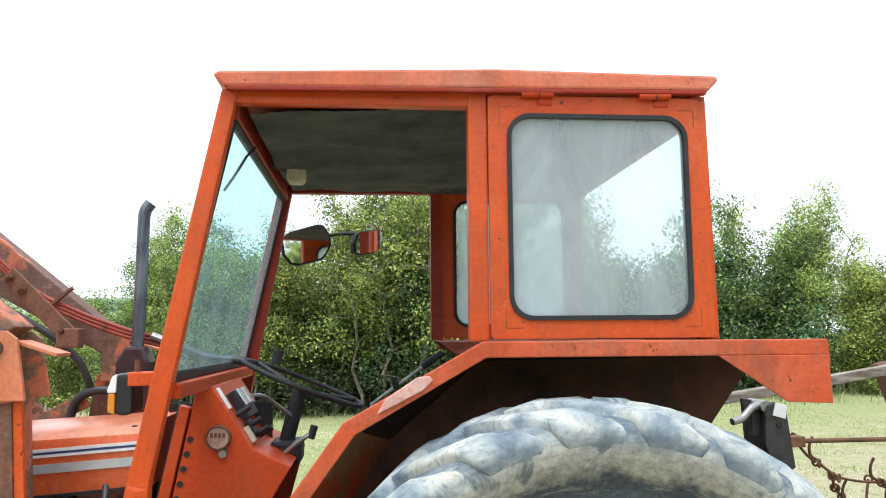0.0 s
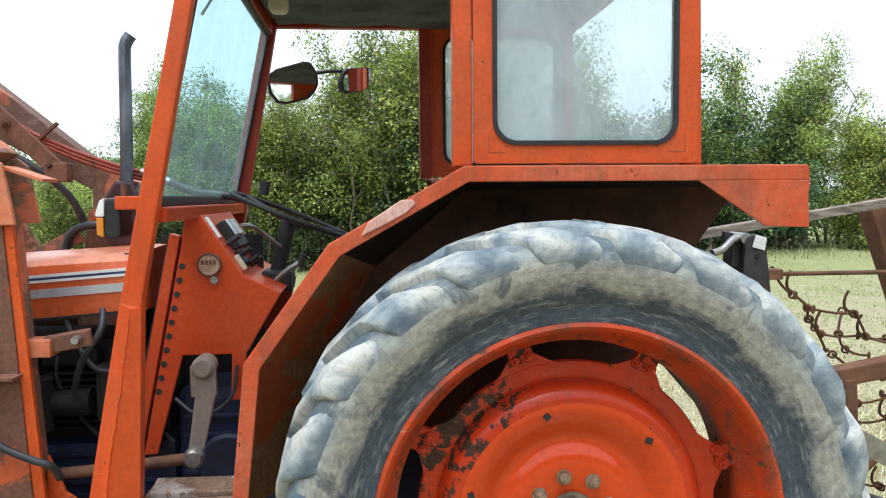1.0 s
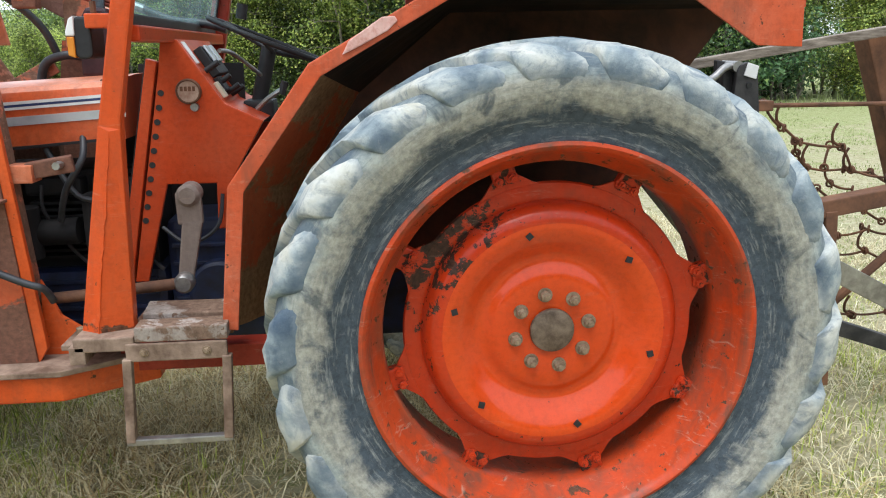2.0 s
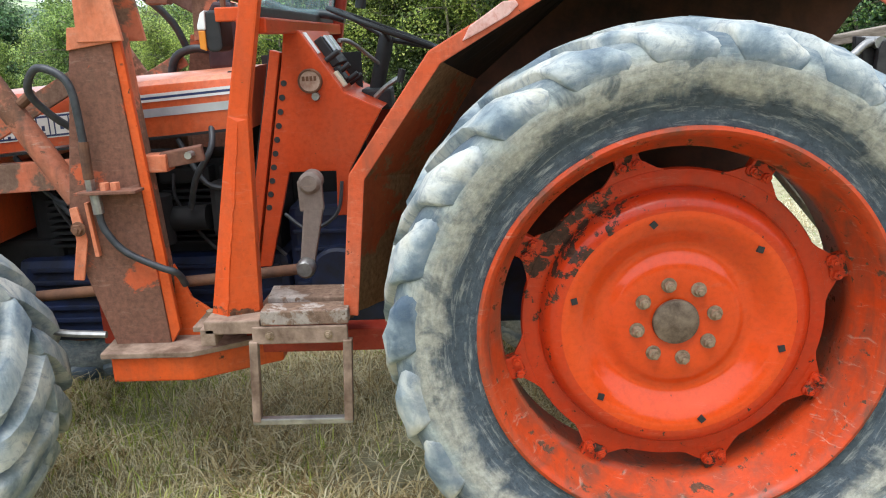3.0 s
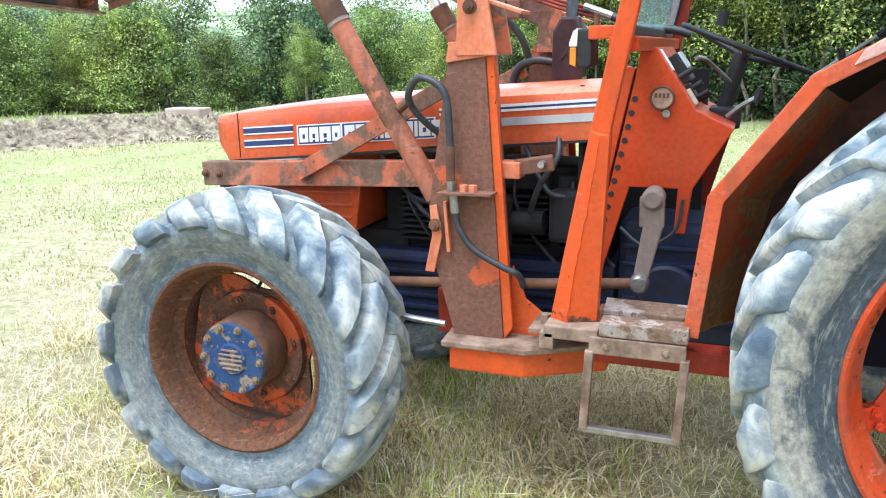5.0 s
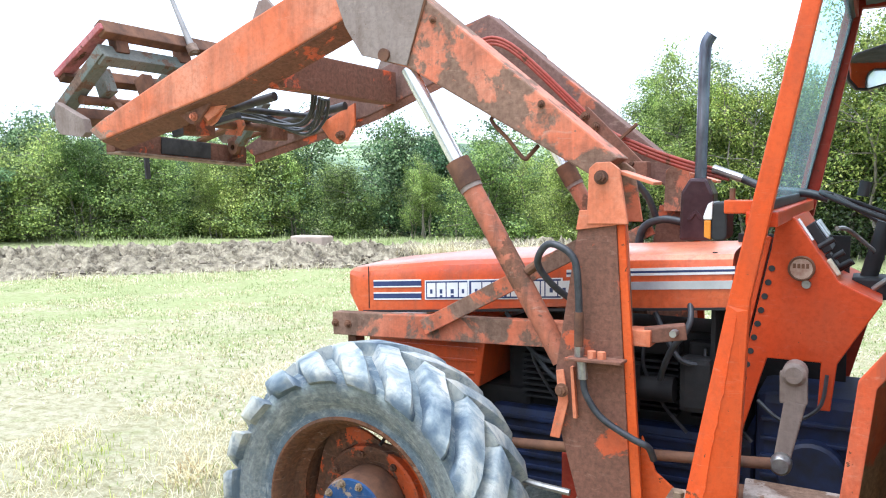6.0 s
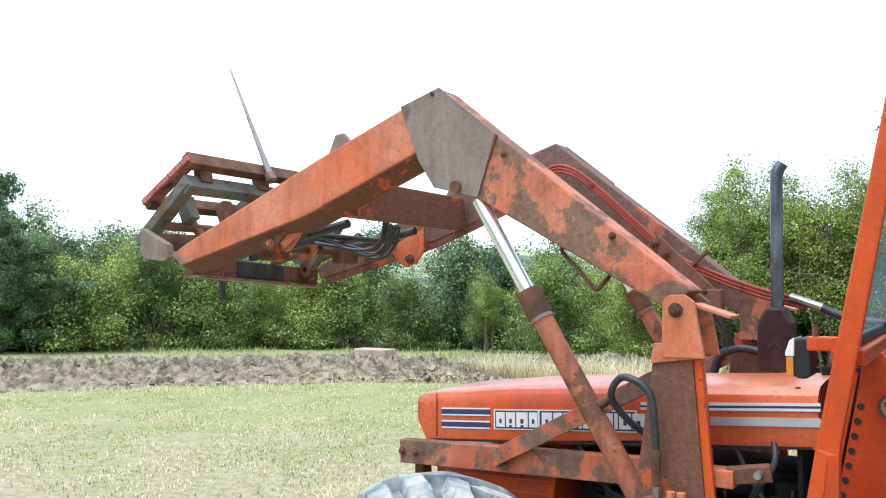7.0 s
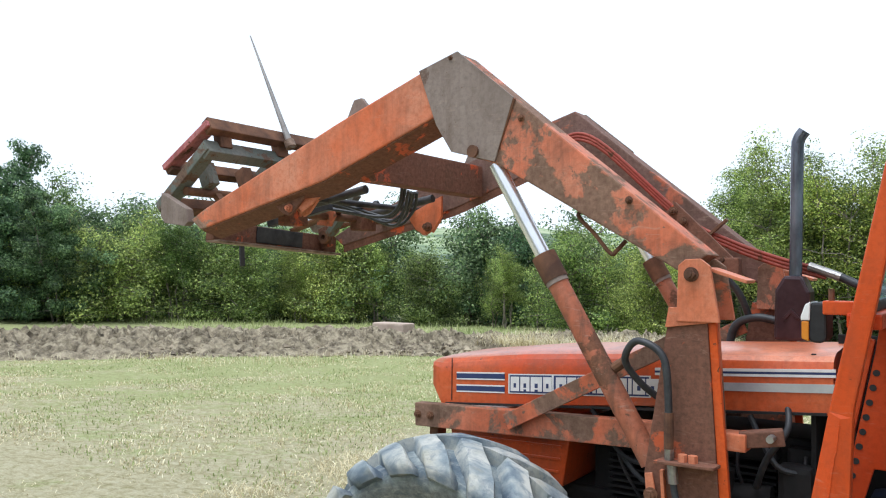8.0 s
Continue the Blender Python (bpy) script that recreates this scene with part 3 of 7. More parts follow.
def spoil_heap():
    """A low bank of dug soil, lumpy, along a bent line."""
    line = smooth_path([(x, y, 0) for x, y in SPOIL], 50)
    bm = bmesh.new()
    rows = []
    m = 64
    for i, p in enumerate(line):
        a, b = line[max(i - 1, 0)], line[min(i + 1, len(line) - 1)]
        d = (b - a).normalized()
        s = Vector((-d.y, d.x, 0))
        f = i / (len(line) - 1)
        row = []
        for j in range(m + 1):
            u = -1 + 2 * j / m
            q = p + s * u * ((3.0 if u > 0 else 2.2) - 0.6 * f)
            prof = (1 - abs(u) ** 1.7)
            lump = 0.0
            for k, (fr, am) in enumerate(((0.8, 0.26), (2.1, 0.30), (4.7, 0.30), (10, 0.22))):
                lump += am * (0.42 - abs(noise.noise((q.x * fr, q.y * fr, k * 7.0))))
            h = prof * (0.13 + 0.10 * noise.noise((f * 9, 0, 2)) + lump * 1.35) - 0.07
            row.append(bm.verts.new((q.x, q.y, rise(q.x, q.y) + h)))
        rows.append(row)
    for a, b in zip(rows, rows[1:]):
        for j in range(m):
            bm.faces.new((a[j], a[j + 1], b[j + 1], b[j]))
    ob = part("soil_heap", bm, M_SOIL, smooth=30)
    tagged(ob, "long low bank of dry dug soil across the field", "soil", kind="stuff")


spoil_heap()


def clods():
    """Loose clods lying over the bank."""
    rng = random.Random(8)
    line = smooth_path([(x, y, 0) for x, y in SPOIL], 20)
    co, faces = [], []
    base = [(1, 0, 0), (-1, 0, 0), (0, 1, 0), (0, -1, 0), (0, 0, 1), (0, 0, -1)]
    tri = [(0, 2, 4), (2, 1, 4), (1, 3, 4), (3, 0, 4), (2, 0, 5), (1, 2, 5), (3, 1, 5), (0, 3, 5)]
    for k in range(16000):
        i = rng.randrange(len(line) - 1)
        p = line[i].lerp(line[i + 1], rng.random())
        d = (line[i + 1] - line[i]).normalized()
        u = max(-1, min(1, rng.gauss(0, 0.45)))
        q = p + Vector((-d.y, d.x, 0)) * u * (2.7 if u > 0 else 2.0)
        r = rng.uniform(0.018, 0.055) * (2.4 if rng.random() < 0.05 else 1)
        z = rise(q.x, q.y) + (1 - abs(u) ** 1.7) * rng.uniform(0.10, 0.32) - 0.03
        b0 = len(co)
        for v in base:
            j = [rng.uniform(0.6, 1.3) * r for _ in range(3)]
            co.append((q.x + v[0] * j[0] + rng.gauss(0, r * 0.2), q.y + v[1] * j[1] + rng.gauss(0, r * 0.2), z + v[2] * j[2] * 0.8))
        faces += [(b0 + a, b0 + b, b0 + c) for a, b, c in tri]
    me = bpy.data.meshes.new("soil_clods")
    me.from_pydata(co, [], faces)
    me.materials.append(M_CLOD)
    tagged(new("soil_clods", me), "loose clods of dry soil on the bank", "soil", kind="stuff")


clods()

# ---- tractor ----
CY = 0.95
tractor = root("tractor", (0, CY, 0), "old orange farm tractor with a cab standing on mown grass", "tractor")


# along a lug from the tread's middle: place on the casing, lag round the axle, half width, height
REAR_LUG = ((-0.02, 0.0, 0.031, 1.0), (0.12, 0.12, 0.033, 1.0), (0.28, 0.30, 0.041, 1.0), (0.38, 0.43, 0.052, 1.0), (0.45, 0.50, 0.060, 0.92), (0.51, 0.54, 0.064, 0.70), (0.56, 0.56, 0.064, 0.46), (0.61, 0.57, 0.058, 0.22), (0.65, 0.575, 0.050, 0.05), (0.69, 0.58, 0.036, -0.2))
FRONT_LUG = ((-0.02, 0.0, 0.040, 1.0), (0.12, 0.10, 0.041, 1.0), (0.28, 0.27, 0.043, 1.0), (0.40, 0.42, 0.046, 1.0), (0.47, 0.52, 0.048, 1.0), (0.535, 0.58, 0.048, 0.92), (0.60, 0.61, 0.046, 0.62), (0.635, 0.62, 0.045, -0.1))
# across a lug: one steep flank, one that slopes off
ACROSS_REAR = ((-1.75, -1), (-1.55, 0.08), (-1.3, 0.42), (-0.98, 0.80), (-0.5, 0.97), (0.4, 1), (0.88, 0.93), (1.02, 0.55), (1.12, -1))
ACROSS_FRONT = ((-1.12, -1), (-1.03, 0.86), (-0.92, 1), (0.0, 1.0), (0.95, 0.95), (1.12, 0.80), (1.40, 0.25), (1.65, -1))


def lug_mesh(R, half, bead, ymid, side, pitch, material, variant):
    """One bent tread lug at angle 0 round the axle, side -1 or 1 of the tyre's middle."""
    bm = bmesh.new()
    rows = []
    k = variant
    rear = R > 0.6
    for s, lag, wid, hgt in REAR_LUG if rear else FRONT_LUG:
        lag = -lag
        r, w = carcass(abs(s), R, half, bead)
        nr = 1 if s < 0.38 else max(0.2, 1 - (s - 0.38) * 3.6)
        ang = lag * pitch * 1.9
        y = ymid + side * (w if s > 0 else -w)
        top = (0.026 if rear else 0.046) * hgt
        ring = []
        for da, h in ACROSS_REAR if rear else ACROSS_FRONT:
            jit = (0.010 if rear else 0.008) * noise.noise((k * 7.1 + s * 6, side * 5.0, da * 2.0))
            lift = top * h if h > 0 else -0.012
            rr = r + lift * nr + jit
            yy = y + side * lift * math.sqrt(max(0, 1 - nr * nr))
            an = ang + da * wid / r + jit * 0.6
            ring.append(bm.verts.new((math.cos(an) * rr, yy - ymid, math.sin(an) * rr)))
        rows.append(ring)
    for a, b in zip(rows, rows[1:]):
        for i in range(len(a) - 1):
            bm.faces.new((a[i], a[i + 1], b[i + 1], b[i]))
    bm.faces.new(rows[0])
    bm.faces.new(rows[-1][::-1])
    bmesh.ops.recalc_face_normals(bm, faces=bm.faces)
    me = bpy.data.meshes.new("lug")
    bm.to_mesh(me)
    bm.free()
    me.shade_smooth()
    me.set_sharp_from_angle(angle=radians(62 if rear else 45))
    me.materials.append(material)
    return me


def carcass(s, R, half, bead):
    """The casing from its middle (s 0) to the rim (s 1): radius, and distance from the middle plane."""
    Rc = R - (0.034 if R > 0.6 else 0.046)
    drop = 0.012 if R > 0.6 else 0.026
    if s < 0.45:
        u = s / 0.45
        return Rc - drop * u * u, half * 0.84 * u
    u = (s - 0.45) / 0.55
    bulge = 0.16 * math.sin(math.pi * min(1, u * 1.2)) - 0.06 * u * u
    ridge = 0.02 if 0.40 < u < 0.425 else 0.0
    return Rc - drop + (bead - Rc + drop) * (0.25 * u + 0.75 * u ** 1.6), half * (0.84 + bulge + ridge)


def make_tyre(cx, cz, ymid, R, half, bead, lugs, wheel, sgn, material, lug_mat, label=""):
    """A tractor tyre: a rounded casing, and bent lugs from its middle down the shoulders."""
    prof = []
    N = 48
    for i in range(-N, N + 1):
        r, w = carcass(abs(i) / N, R, half, bead)
        prof.append((r, ymid + math.copysign(w, i) if i else ymid))
    part("tyre", lathe(prof, cx, cz, 96), material, wheel, label, smooth=60)
    pitch = math.tau / lugs
    turn = 0.248 if R > 0.6 else 0.115
    for side in (-1, 1):
        meshes = [lug_mesh(R, half, bead, ymid, side, pitch, lug_mat, v) for v in range(4)]
        for k in range(lugs):
            o = new("lug", meshes[k % 4])
            o.parent = wheel
            o.matrix_parent_inverse = Matrix.Translation(-WORLD[wheel])
            o.location = (cx, ymid, cz)
            o.rotation_euler = (0, -(turn + k * pitch + (pitch / 2 if side > 0 else 0)), 0)


def rear_wheel(y0, sgn, label):
    """Wheel with its outer rim edge at y0; sgn 1 faces -y."""
    cx, cz = 0.006, 0.756
    Y = lambda d: y0 + sgn * d
    rim = lathe([(0.500, Y(0.0)), (0.509, Y(0.004)), (0.509, Y(0.016)), (0.490, Y(0.028)), (0.482, Y(0.085)), (0.462, Y(0.11)), (0.456, Y(0.15)), (0.470, Y(0.19)), (0.470, Y(0.30)), (0.490, Y(0.33)), (0.505, Y(0.345)),
                 (0.500, Y(0.348)), (0.484, Y(0.334)), (0.460, Y(0.30)), (0.458, Y(0.20)), (0.444, Y(0.15)), (0.450, Y(0.105)), (0.474, Y(0.078)), (0.482, Y(0.022)), (0.494, Y(0.004)), (0.500, Y(0.0))], cx, cz, 96)
    wheel = part("rear_wheel", rim, M_RIM, tractor, label, smooth=35)
    make_tyre(cx, cz, y0 + sgn * 0.165, 0.756, 0.195, 0.497, 22, wheel, sgn, M_TYRE, M_LUG, "large rear tyre grey with dried mud")
    knots = [(0.064, 0.117), (0.10, 0.113), (0.135, 0.112), (0.158, 0.116), (0.18, 0.126), (0.20, 0.127), (0.222, 0.114), (0.248, 0.096), (0.275, 0.085), (0.296, 0.084)]
    curve = [(p.x, Y(p.y)) for p in smooth_path([(r, d, 0) for r, d in knots], 5)]
    dish = lathe([(0.0, Y(0.118))] + curve + [(0.296, Y(0.155)), (0.0, Y(0.155))], cx, cz, 96)
    part("wheel_disc", dish, M_WHEEL, wheel, "dished orange wheel disc", smooth=35)
    edge = lathe([(0.294, Y(0.0838)), (0.306, Y(0.0842)), (0.320, Y(0.089)), (0.332, Y(0.100)), (0.340, Y(0.118)), (0.345, Y(0.140)), (0.356, Y(0.137)), (0.388, Y(0.1405)), (0.392, Y(0.150)), (0.294, Y(0.154))], cx, cz, 96)
    part("disc_edge", edge, M_DISCRING, wheel, "disc edge chipped to rust", smooth=40)
    # scalloped flange behind the disc, its eight ears clamped to the rim
    star = []
    for k in range(96):
        a = k * math.tau / 96
        r = 0.384 + 0.052 * (0.5 + 0.5 * math.cos(8 * (a - 0.30))) ** 3
        star.append((cx + math.cos(a) * r, cz + math.sin(a) * r))
    ys = sorted((Y(0.142), Y(0.152)))
    part("ear_flange", prism(star, ys[0], ys[1], 0), M_DISCRING, wheel)
    for k in range(8):
        a = 0.30 + k * math.tau / 8
        ca, sa = math.cos(a), math.sin(a)
        c = beam((cx + ca * 0.405, Y(0.150), cz + sa * 0.405), (cx + ca * 0.462, Y(0.150), cz + sa * 0.462), 0.062, 0.036, 0.006, (0, 1, 0))
        for o in (-0.018, 0.018):
            hexbolt(cx + ca * 0.418 - sa * o, Y(0.14), cz + sa * 0.418 + ca * o, 0.012, 0.02, sgn, c, a)
        part("rim_clamp", c, M_CLAMP, wheel)
    for k in range(8):
        a = math.radians(12 + 45 * k)
        part("wheel_bolt", hexbolt(cx + math.cos(a) * 0.1, Y(0.113), cz + math.sin(a) * 0.1, 0.0145, 0.022, sgn, None, a), M_BOLT, wheel, smooth=30)
    for k in range(6):
        a = math.radians(105 + 60 * k)
        x, z = cx + math.cos(a) * 0.271, cz + math.sin(a) * 0.271
        part("square_hole", beam((x, Y(0.090), z), (x, Y(0.0815), z), 0.016, 0.016, 0, (math.cos(a + 0.5), 0, math.sin(a + 0.5))), M_BLACK, wheel)
    part("hub_cap", lathe([(0, Y(0.100)), (0.05, Y(0.101)), (0.058, Y(0.104)), (0.060, Y(0.112))], cx, cz, 40), M_HUBCAP, wheel, "stained bare steel hub centre", smooth=30)
    return wheel


def front_wheel(y0, sgn, label):
    cx, cz = -2.269, 0.544
    Y = lambda d: y0 + sgn * d
    rim = lathe([(0.322, Y(0.0)), (0.331, Y(0.004)), (0.331, Y(0.016)), (0.312, Y(0.028)), (0.305, Y(0.10)), (0.285, Y(0.13)), (0.285, Y(0.20)), (0.305, Y(0.24)), (0.331, Y(0.27)),
                 (0.322, Y(0.272)), (0.296, Y(0.24)), (0.275, Y(0.20)), (0.275, Y(0.13)), (0.296, Y(0.095)), (0.303, Y(0.024)), (0.316, Y(0.004)), (0.322, Y(0.0))], cx, cz, 80)
    wheel = part("front_wheel", rim, M_FRIM, tractor, label, smooth=35)
    make_tyre(cx, cz, y0 + sgn * 0.135, 0.553, 0.165, 0.320, 19, wheel, sgn, M_FTYRE, M_FLUG, "chunky front tyre grey with dried mud")
    dish = []
    for k in range(96):
        a = k * math.tau / 96
        base = 0.203 + 0.045 * (0.5 - 0.5 * math.cos(a - 0.6))
        r = base + (0.276 - base) * (0.5 + 0.5 * math.cos(4 * (a - 0.6))) ** 0.9
        dish.append((cx + math.cos(a) * r, cz + math.sin(a) * r))
    ys = sorted((Y(0.150), Y(0.164)))
    part("wheel_disc", prism(dish, ys[0], ys[1], 0), M_FDISC, wheel)
    part("disc_ring", lathe([(0.13, Y(0.146)), (0.175, Y(0.128)), (0.188, Y(0.124)), (0.197, Y(0.128)), (0.202, Y(0.15)), (0.13, Y(0.15))], cx, cz, 64), M_FDISC, wheel, smooth=40)
    part("hub_drum", lathe([(0.0, Y(0.02)), (0.122, Y(0.02)), (0.128, Y(0.03)), (0.131, Y(0.14)), (0.0, Y(0.15))], cx, cz, 56), M_RUST, wheel, smooth=35)
    part("hub_cover", lathe([(0.0, Y(0.008)), (0.05, Y(0.006)), (0.056, Y(0.014)), (0.119, Y(0.013)), (0.123, Y(0.02)), (0.0, Y(0.021))], cx, cz, 56), M_HUBBLUE, wheel, "flaking blue hub cover", smooth=35)
    for k in range(10):
        a = k * math.tau / 10
        part("hub_bolt", hexbolt(cx + math.cos(a) * 0.108, Y(0.014), cz + math.sin(a) * 0.108, 0.010, 0.014, sgn, None, a), M_BOLT, wheel)
    for k in range(5):
        z = cz - 0.032 + k * 0.016
        w = math.sqrt(max(0.0, 0.046 ** 2 - (z - cz) ** 2))
        part("hub_rib", beam((cx - w, Y(0.005), z), (cx + w, Y(0.005), z), 0.006, 0.006, 0.001), M_LADDER, wheel)
    part("barrel_step", lathe([(0.298, Y(0.088)), (0.274, Y(0.108)), (0.268, Y(0.114)), (0.272, Y(0.124)), (0.290, Y(0.128))], cx, cz, 72), M_FRIM, wheel, smooth=40)
    part("valve_stem", tube([(cx + 0.09, Y(0.10), cz + 0.262), (cx + 0.085, Y(0.06), cz + 0.235)], 0.006, 8), M_BLACK, wheel)
    for k in range(8):
        a = 0.2 + k * math.tau / 8
        part("wheel_bolt", hexbolt(cx + math.cos(a) * 0.17, Y(0.138), cz + math.sin(a) * 0.17, 0.013, 0.02, sgn, None, a), M_RUST, wheel)
    return wheel


rear_wheel(0.0, 1, "large rear wheel with a bright orange disc")
rear_wheel(2 * CY, -1, "far rear wheel with an orange disc")
front_wheel(0.131, 1, "front wheel with a rusty rim and blue hub")
front_wheel(2 * CY - 0.131, -1, "far front wheel with a rusty rim")

TORN = [(-0.517, 1.466), (-0.499, 1.501), (-0.415, 1.557), (-0.384, 1.559), (-0.376, 1.548), (-0.401, 1.524), (-0.474, 1.486)]
FENDER_IN = [(-0.72, 0.705), (-0.655, 1.085), (-0.475, 1.36), (-0.20, 1.59), (0.686, 1.60)]
FENDER = [(-0.864, 0.756), (-0.823, 1.141), (-0.602, 1.446), (-0.248, 1.645), (0.686, 1.644)]


def offset_path(pts, d):
    """The path moved d towards its lower right side."""
    out = []
    for i, (x, z) in enumerate(pts):
        dirs = []
        for j in (i - 1, i):
            if 0 <= j < len(pts) - 1:
                v = Vector((pts[j + 1][0] - pts[j][0], pts[j + 1][1] - pts[j][1])).normalized()
                dirs.append(v)
        nrm = sum((Vector((v.y, -v.x)) for v in dirs), Vector((0, 0)))
        nrm.normalize()
        c = max(0.5, nrm.dot(Vector((dirs[0].y, -dirs[0].x))))
        out.append((x + nrm.x * d / c, z + nrm.y * d / c))
    return out


def fender(side):
    Y = lambda y: y if side > 0 else 2 * CY - y
    def span(a, b):
        return tuple(sorted((Y(a), Y(b))))
    first = 0 if side > 0 else 3
    inner = offset_path(FENDER, 0.042)
    lip = prism(FENDER[first:] + inner[first:][::-1], *span(0.228, 0.240), 0.004)
    f = part("fender", lip, M_FEND, tractor, "orange sheet steel rear fender with a folded lip")
    outer_rim = offset_path(FENDER, 0.004)
    def ruled(i0, i1, drop):
        """The sheet from the outer rim in to the wall over the axle, a few millimetres thick."""
        bm = bmesh.new()
        rows = []
        for (xa, za), (xb, zb) in list(zip(outer_rim, FENDER_IN))[i0:i1 + 1]:
            rows.append([bm.verts.new((xa + (xb - xa) * k / 6, Y(0.239 + 0.37 * k / 6), za + (zb - za) * k / 6 - drop + 0.006 * noise.noise((xa * 9, k * 1.3, za * 9)))) for k in range(7)])
        for p, q in zip(rows, rows[1:]):
            for k in range(6):
                bm.faces.new((p[k], p[k + 1], q[k + 1], q[k]))
        bmesh.ops.solidify(bm, geom=bm.faces[:], thickness=0.004)
        return bm
    part("fender_sheet", ruled(first, 4, 0.0), M_FEND, f)
    if side > 0:
        part("fender_lining", ruled(0, 2, 0.009), M_UNDER, f, "rust-brown fender underside")
    part("fender_top_lining", ruled(max(2, first), 4, 0.009), M_TOPSHADE, f, "fender top underside coloured dark for the shade above the tyre")
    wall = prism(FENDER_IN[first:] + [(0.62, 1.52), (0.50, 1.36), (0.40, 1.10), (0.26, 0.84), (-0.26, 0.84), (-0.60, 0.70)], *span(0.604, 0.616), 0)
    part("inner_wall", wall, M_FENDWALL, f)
    tail = prism([(0.686, 1.602), (0.691, 1.474), (0.567, 1.479), (0.520, 1.51), (0.380, 1.602)], *span(0.226, 0.234), 0.002)
    part("tail_plate", tail, M_FEND, f, "dented fender corner plate")
    part("tail_back", prism([(0.684, 1.64), (0.692, 1.64), (0.695, 1.575), (0.687, 1.575)], *span(0.234, 0.60), 0.001), M_FEND, f)
    return f


fender_near = fender(1)
fender(-1)
part("torn_lip", prism(TORN, 0.222, 0.229, 0.003), M_LIPPALE, fender_near, "fold of fender lip worn pale, its highlight painted in")


def cab():
    c = part("cab_roof", prism([(-0.944, 2.341), (-0.915, 2.311), (0.392, 2.325), (0.42, 2.355), (0.412, 2.367), (-0.2, 2.373), (-0.93, 2.351)], 0.232, 2 * CY - 0.232, 0.008), M_ROOF, tractor, "faded orange cab roof")
    part("rain_gutter", beam((-0.905, 0.243, 2.307), (0.385, 0.243, 2.320), 0.02, 0.012, 0.003), M_DARKRED, c)
    # sagging lining below the roof
    bm = bmesh.new()
    nx, ny = 72, 30
    g = [[bm.verts.new((-0.86 + 1.2 * i / nx, 0.31 + 1.28 * j / ny, 2.284 - 0.030 * math.sin(math.pi * j / ny) * (1 - 0.5 * i / nx) + 0.016 * noise.noise((i * 0.07, j * 0.25, 3)) - 0.030 * max(0.0, 1 - i / 27) * max(0.0, 1 - j / 10) + 0.0022 * math.sin(i * 2.189))) for i in range(nx + 1)] for j in range(ny + 1)]
    for a, b in zip(g, g[1:]):
        for i in range(nx):
            bm.faces.new((a[i], a[i + 1], b[i + 1], b[i]))
    part("roof_lining", bm, M_LINING, c, "sagging grey-green quilted lining", smooth=80)
    for side in (1, -1):
        Y = lambda y: y if side > 0 else 2 * CY - y
        S = lambda a, b: tuple(sorted((Y(a), Y(b))))
        # near posts and rail are orange, far ones take the darker red
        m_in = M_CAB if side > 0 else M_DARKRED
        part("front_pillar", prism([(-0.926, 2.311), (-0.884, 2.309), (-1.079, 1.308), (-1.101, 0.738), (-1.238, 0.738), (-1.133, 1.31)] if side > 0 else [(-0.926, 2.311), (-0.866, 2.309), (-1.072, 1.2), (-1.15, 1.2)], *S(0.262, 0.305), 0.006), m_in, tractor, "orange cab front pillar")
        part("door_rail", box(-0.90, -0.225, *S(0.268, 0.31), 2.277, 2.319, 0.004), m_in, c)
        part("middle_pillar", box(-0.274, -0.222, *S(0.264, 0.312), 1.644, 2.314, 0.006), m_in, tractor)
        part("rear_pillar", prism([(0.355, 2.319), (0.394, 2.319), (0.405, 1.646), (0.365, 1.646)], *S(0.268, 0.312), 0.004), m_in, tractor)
        # hinged window: panel with an opening, rubber seal, pane
        framed_window("side_window", -0.220, 0.388, 1.651, 2.307, -0.168, 0.330, 1.701, 2.255, *S(0.256, 0.27), M_CAB, side)
    part("front_header", box(-0.925, -0.885, 0.305, 2 * CY - 0.305, 2.244, 2.314, 0.004), M_DARKRED, c)
    part("rear_header", box(0.35, 0.39, 0.312, 2 * CY - 0.312, 2.259, 2.319, 0.004), M_DARKRED, c)
    part("rear_sill", box(0.36, 0.40, 0.312, 2 * CY - 0.312, 1.644, 1.709, 0.004), M_DARKRED, tractor)
    # windscreen: glass in a black seal, leaning back between the pillars
    top, low = Vector((-0.905, 0, 2.251)), Vector((-1.055, 0, 1.560))
    d = (top - low)
    nrm = Vector((-d.z, 0, d.x)).normalized() * 0.003
    bm = bmesh.new()
    vs = []
    for o in (nrm, -nrm):
        vs.append([bm.verts.new(p + o) for p in (Vector((low.x, 0.335, low.z)), Vector((low.x, 1.565, low.z)), Vector((top.x, 1.565, top.z)), Vector((top.x, 0.335, top.z)))])
    bm.faces.new(vs[0])
    bm.faces.new(vs[1][::-1])
    for i in range(4):
        bm.faces.new((vs[0][i], vs[0][(i + 1) % 4], vs[1][(i + 1) % 4], vs[1][i]))
    ws = part("windscreen", bm, M_SCREEN, tractor, "streaked greenish windscreen glass")
    ws.visible_shadow = False
    for y, w in ((0.325, 0.022), (1.582, 0.012)):
        part("screen_seal", beam((low.x, y, low.z), (top.x, y, top.z), w, 0.020, 0.006, (0, 1, 0)), M_BLACK, ws)
    for p in (low, top):
        part("screen_seal", beam((p.x, 0.33, p.z), (p.x, 1.57, p.z), 0.022, 0.03, 0.006), M_BLACK, ws)
    part("screen_sill", box(-1.10, -1.02, 0.305, 2 * CY - 0.305, 1.505, 1.545, 0.006), M_DASH, tractor)
    return c


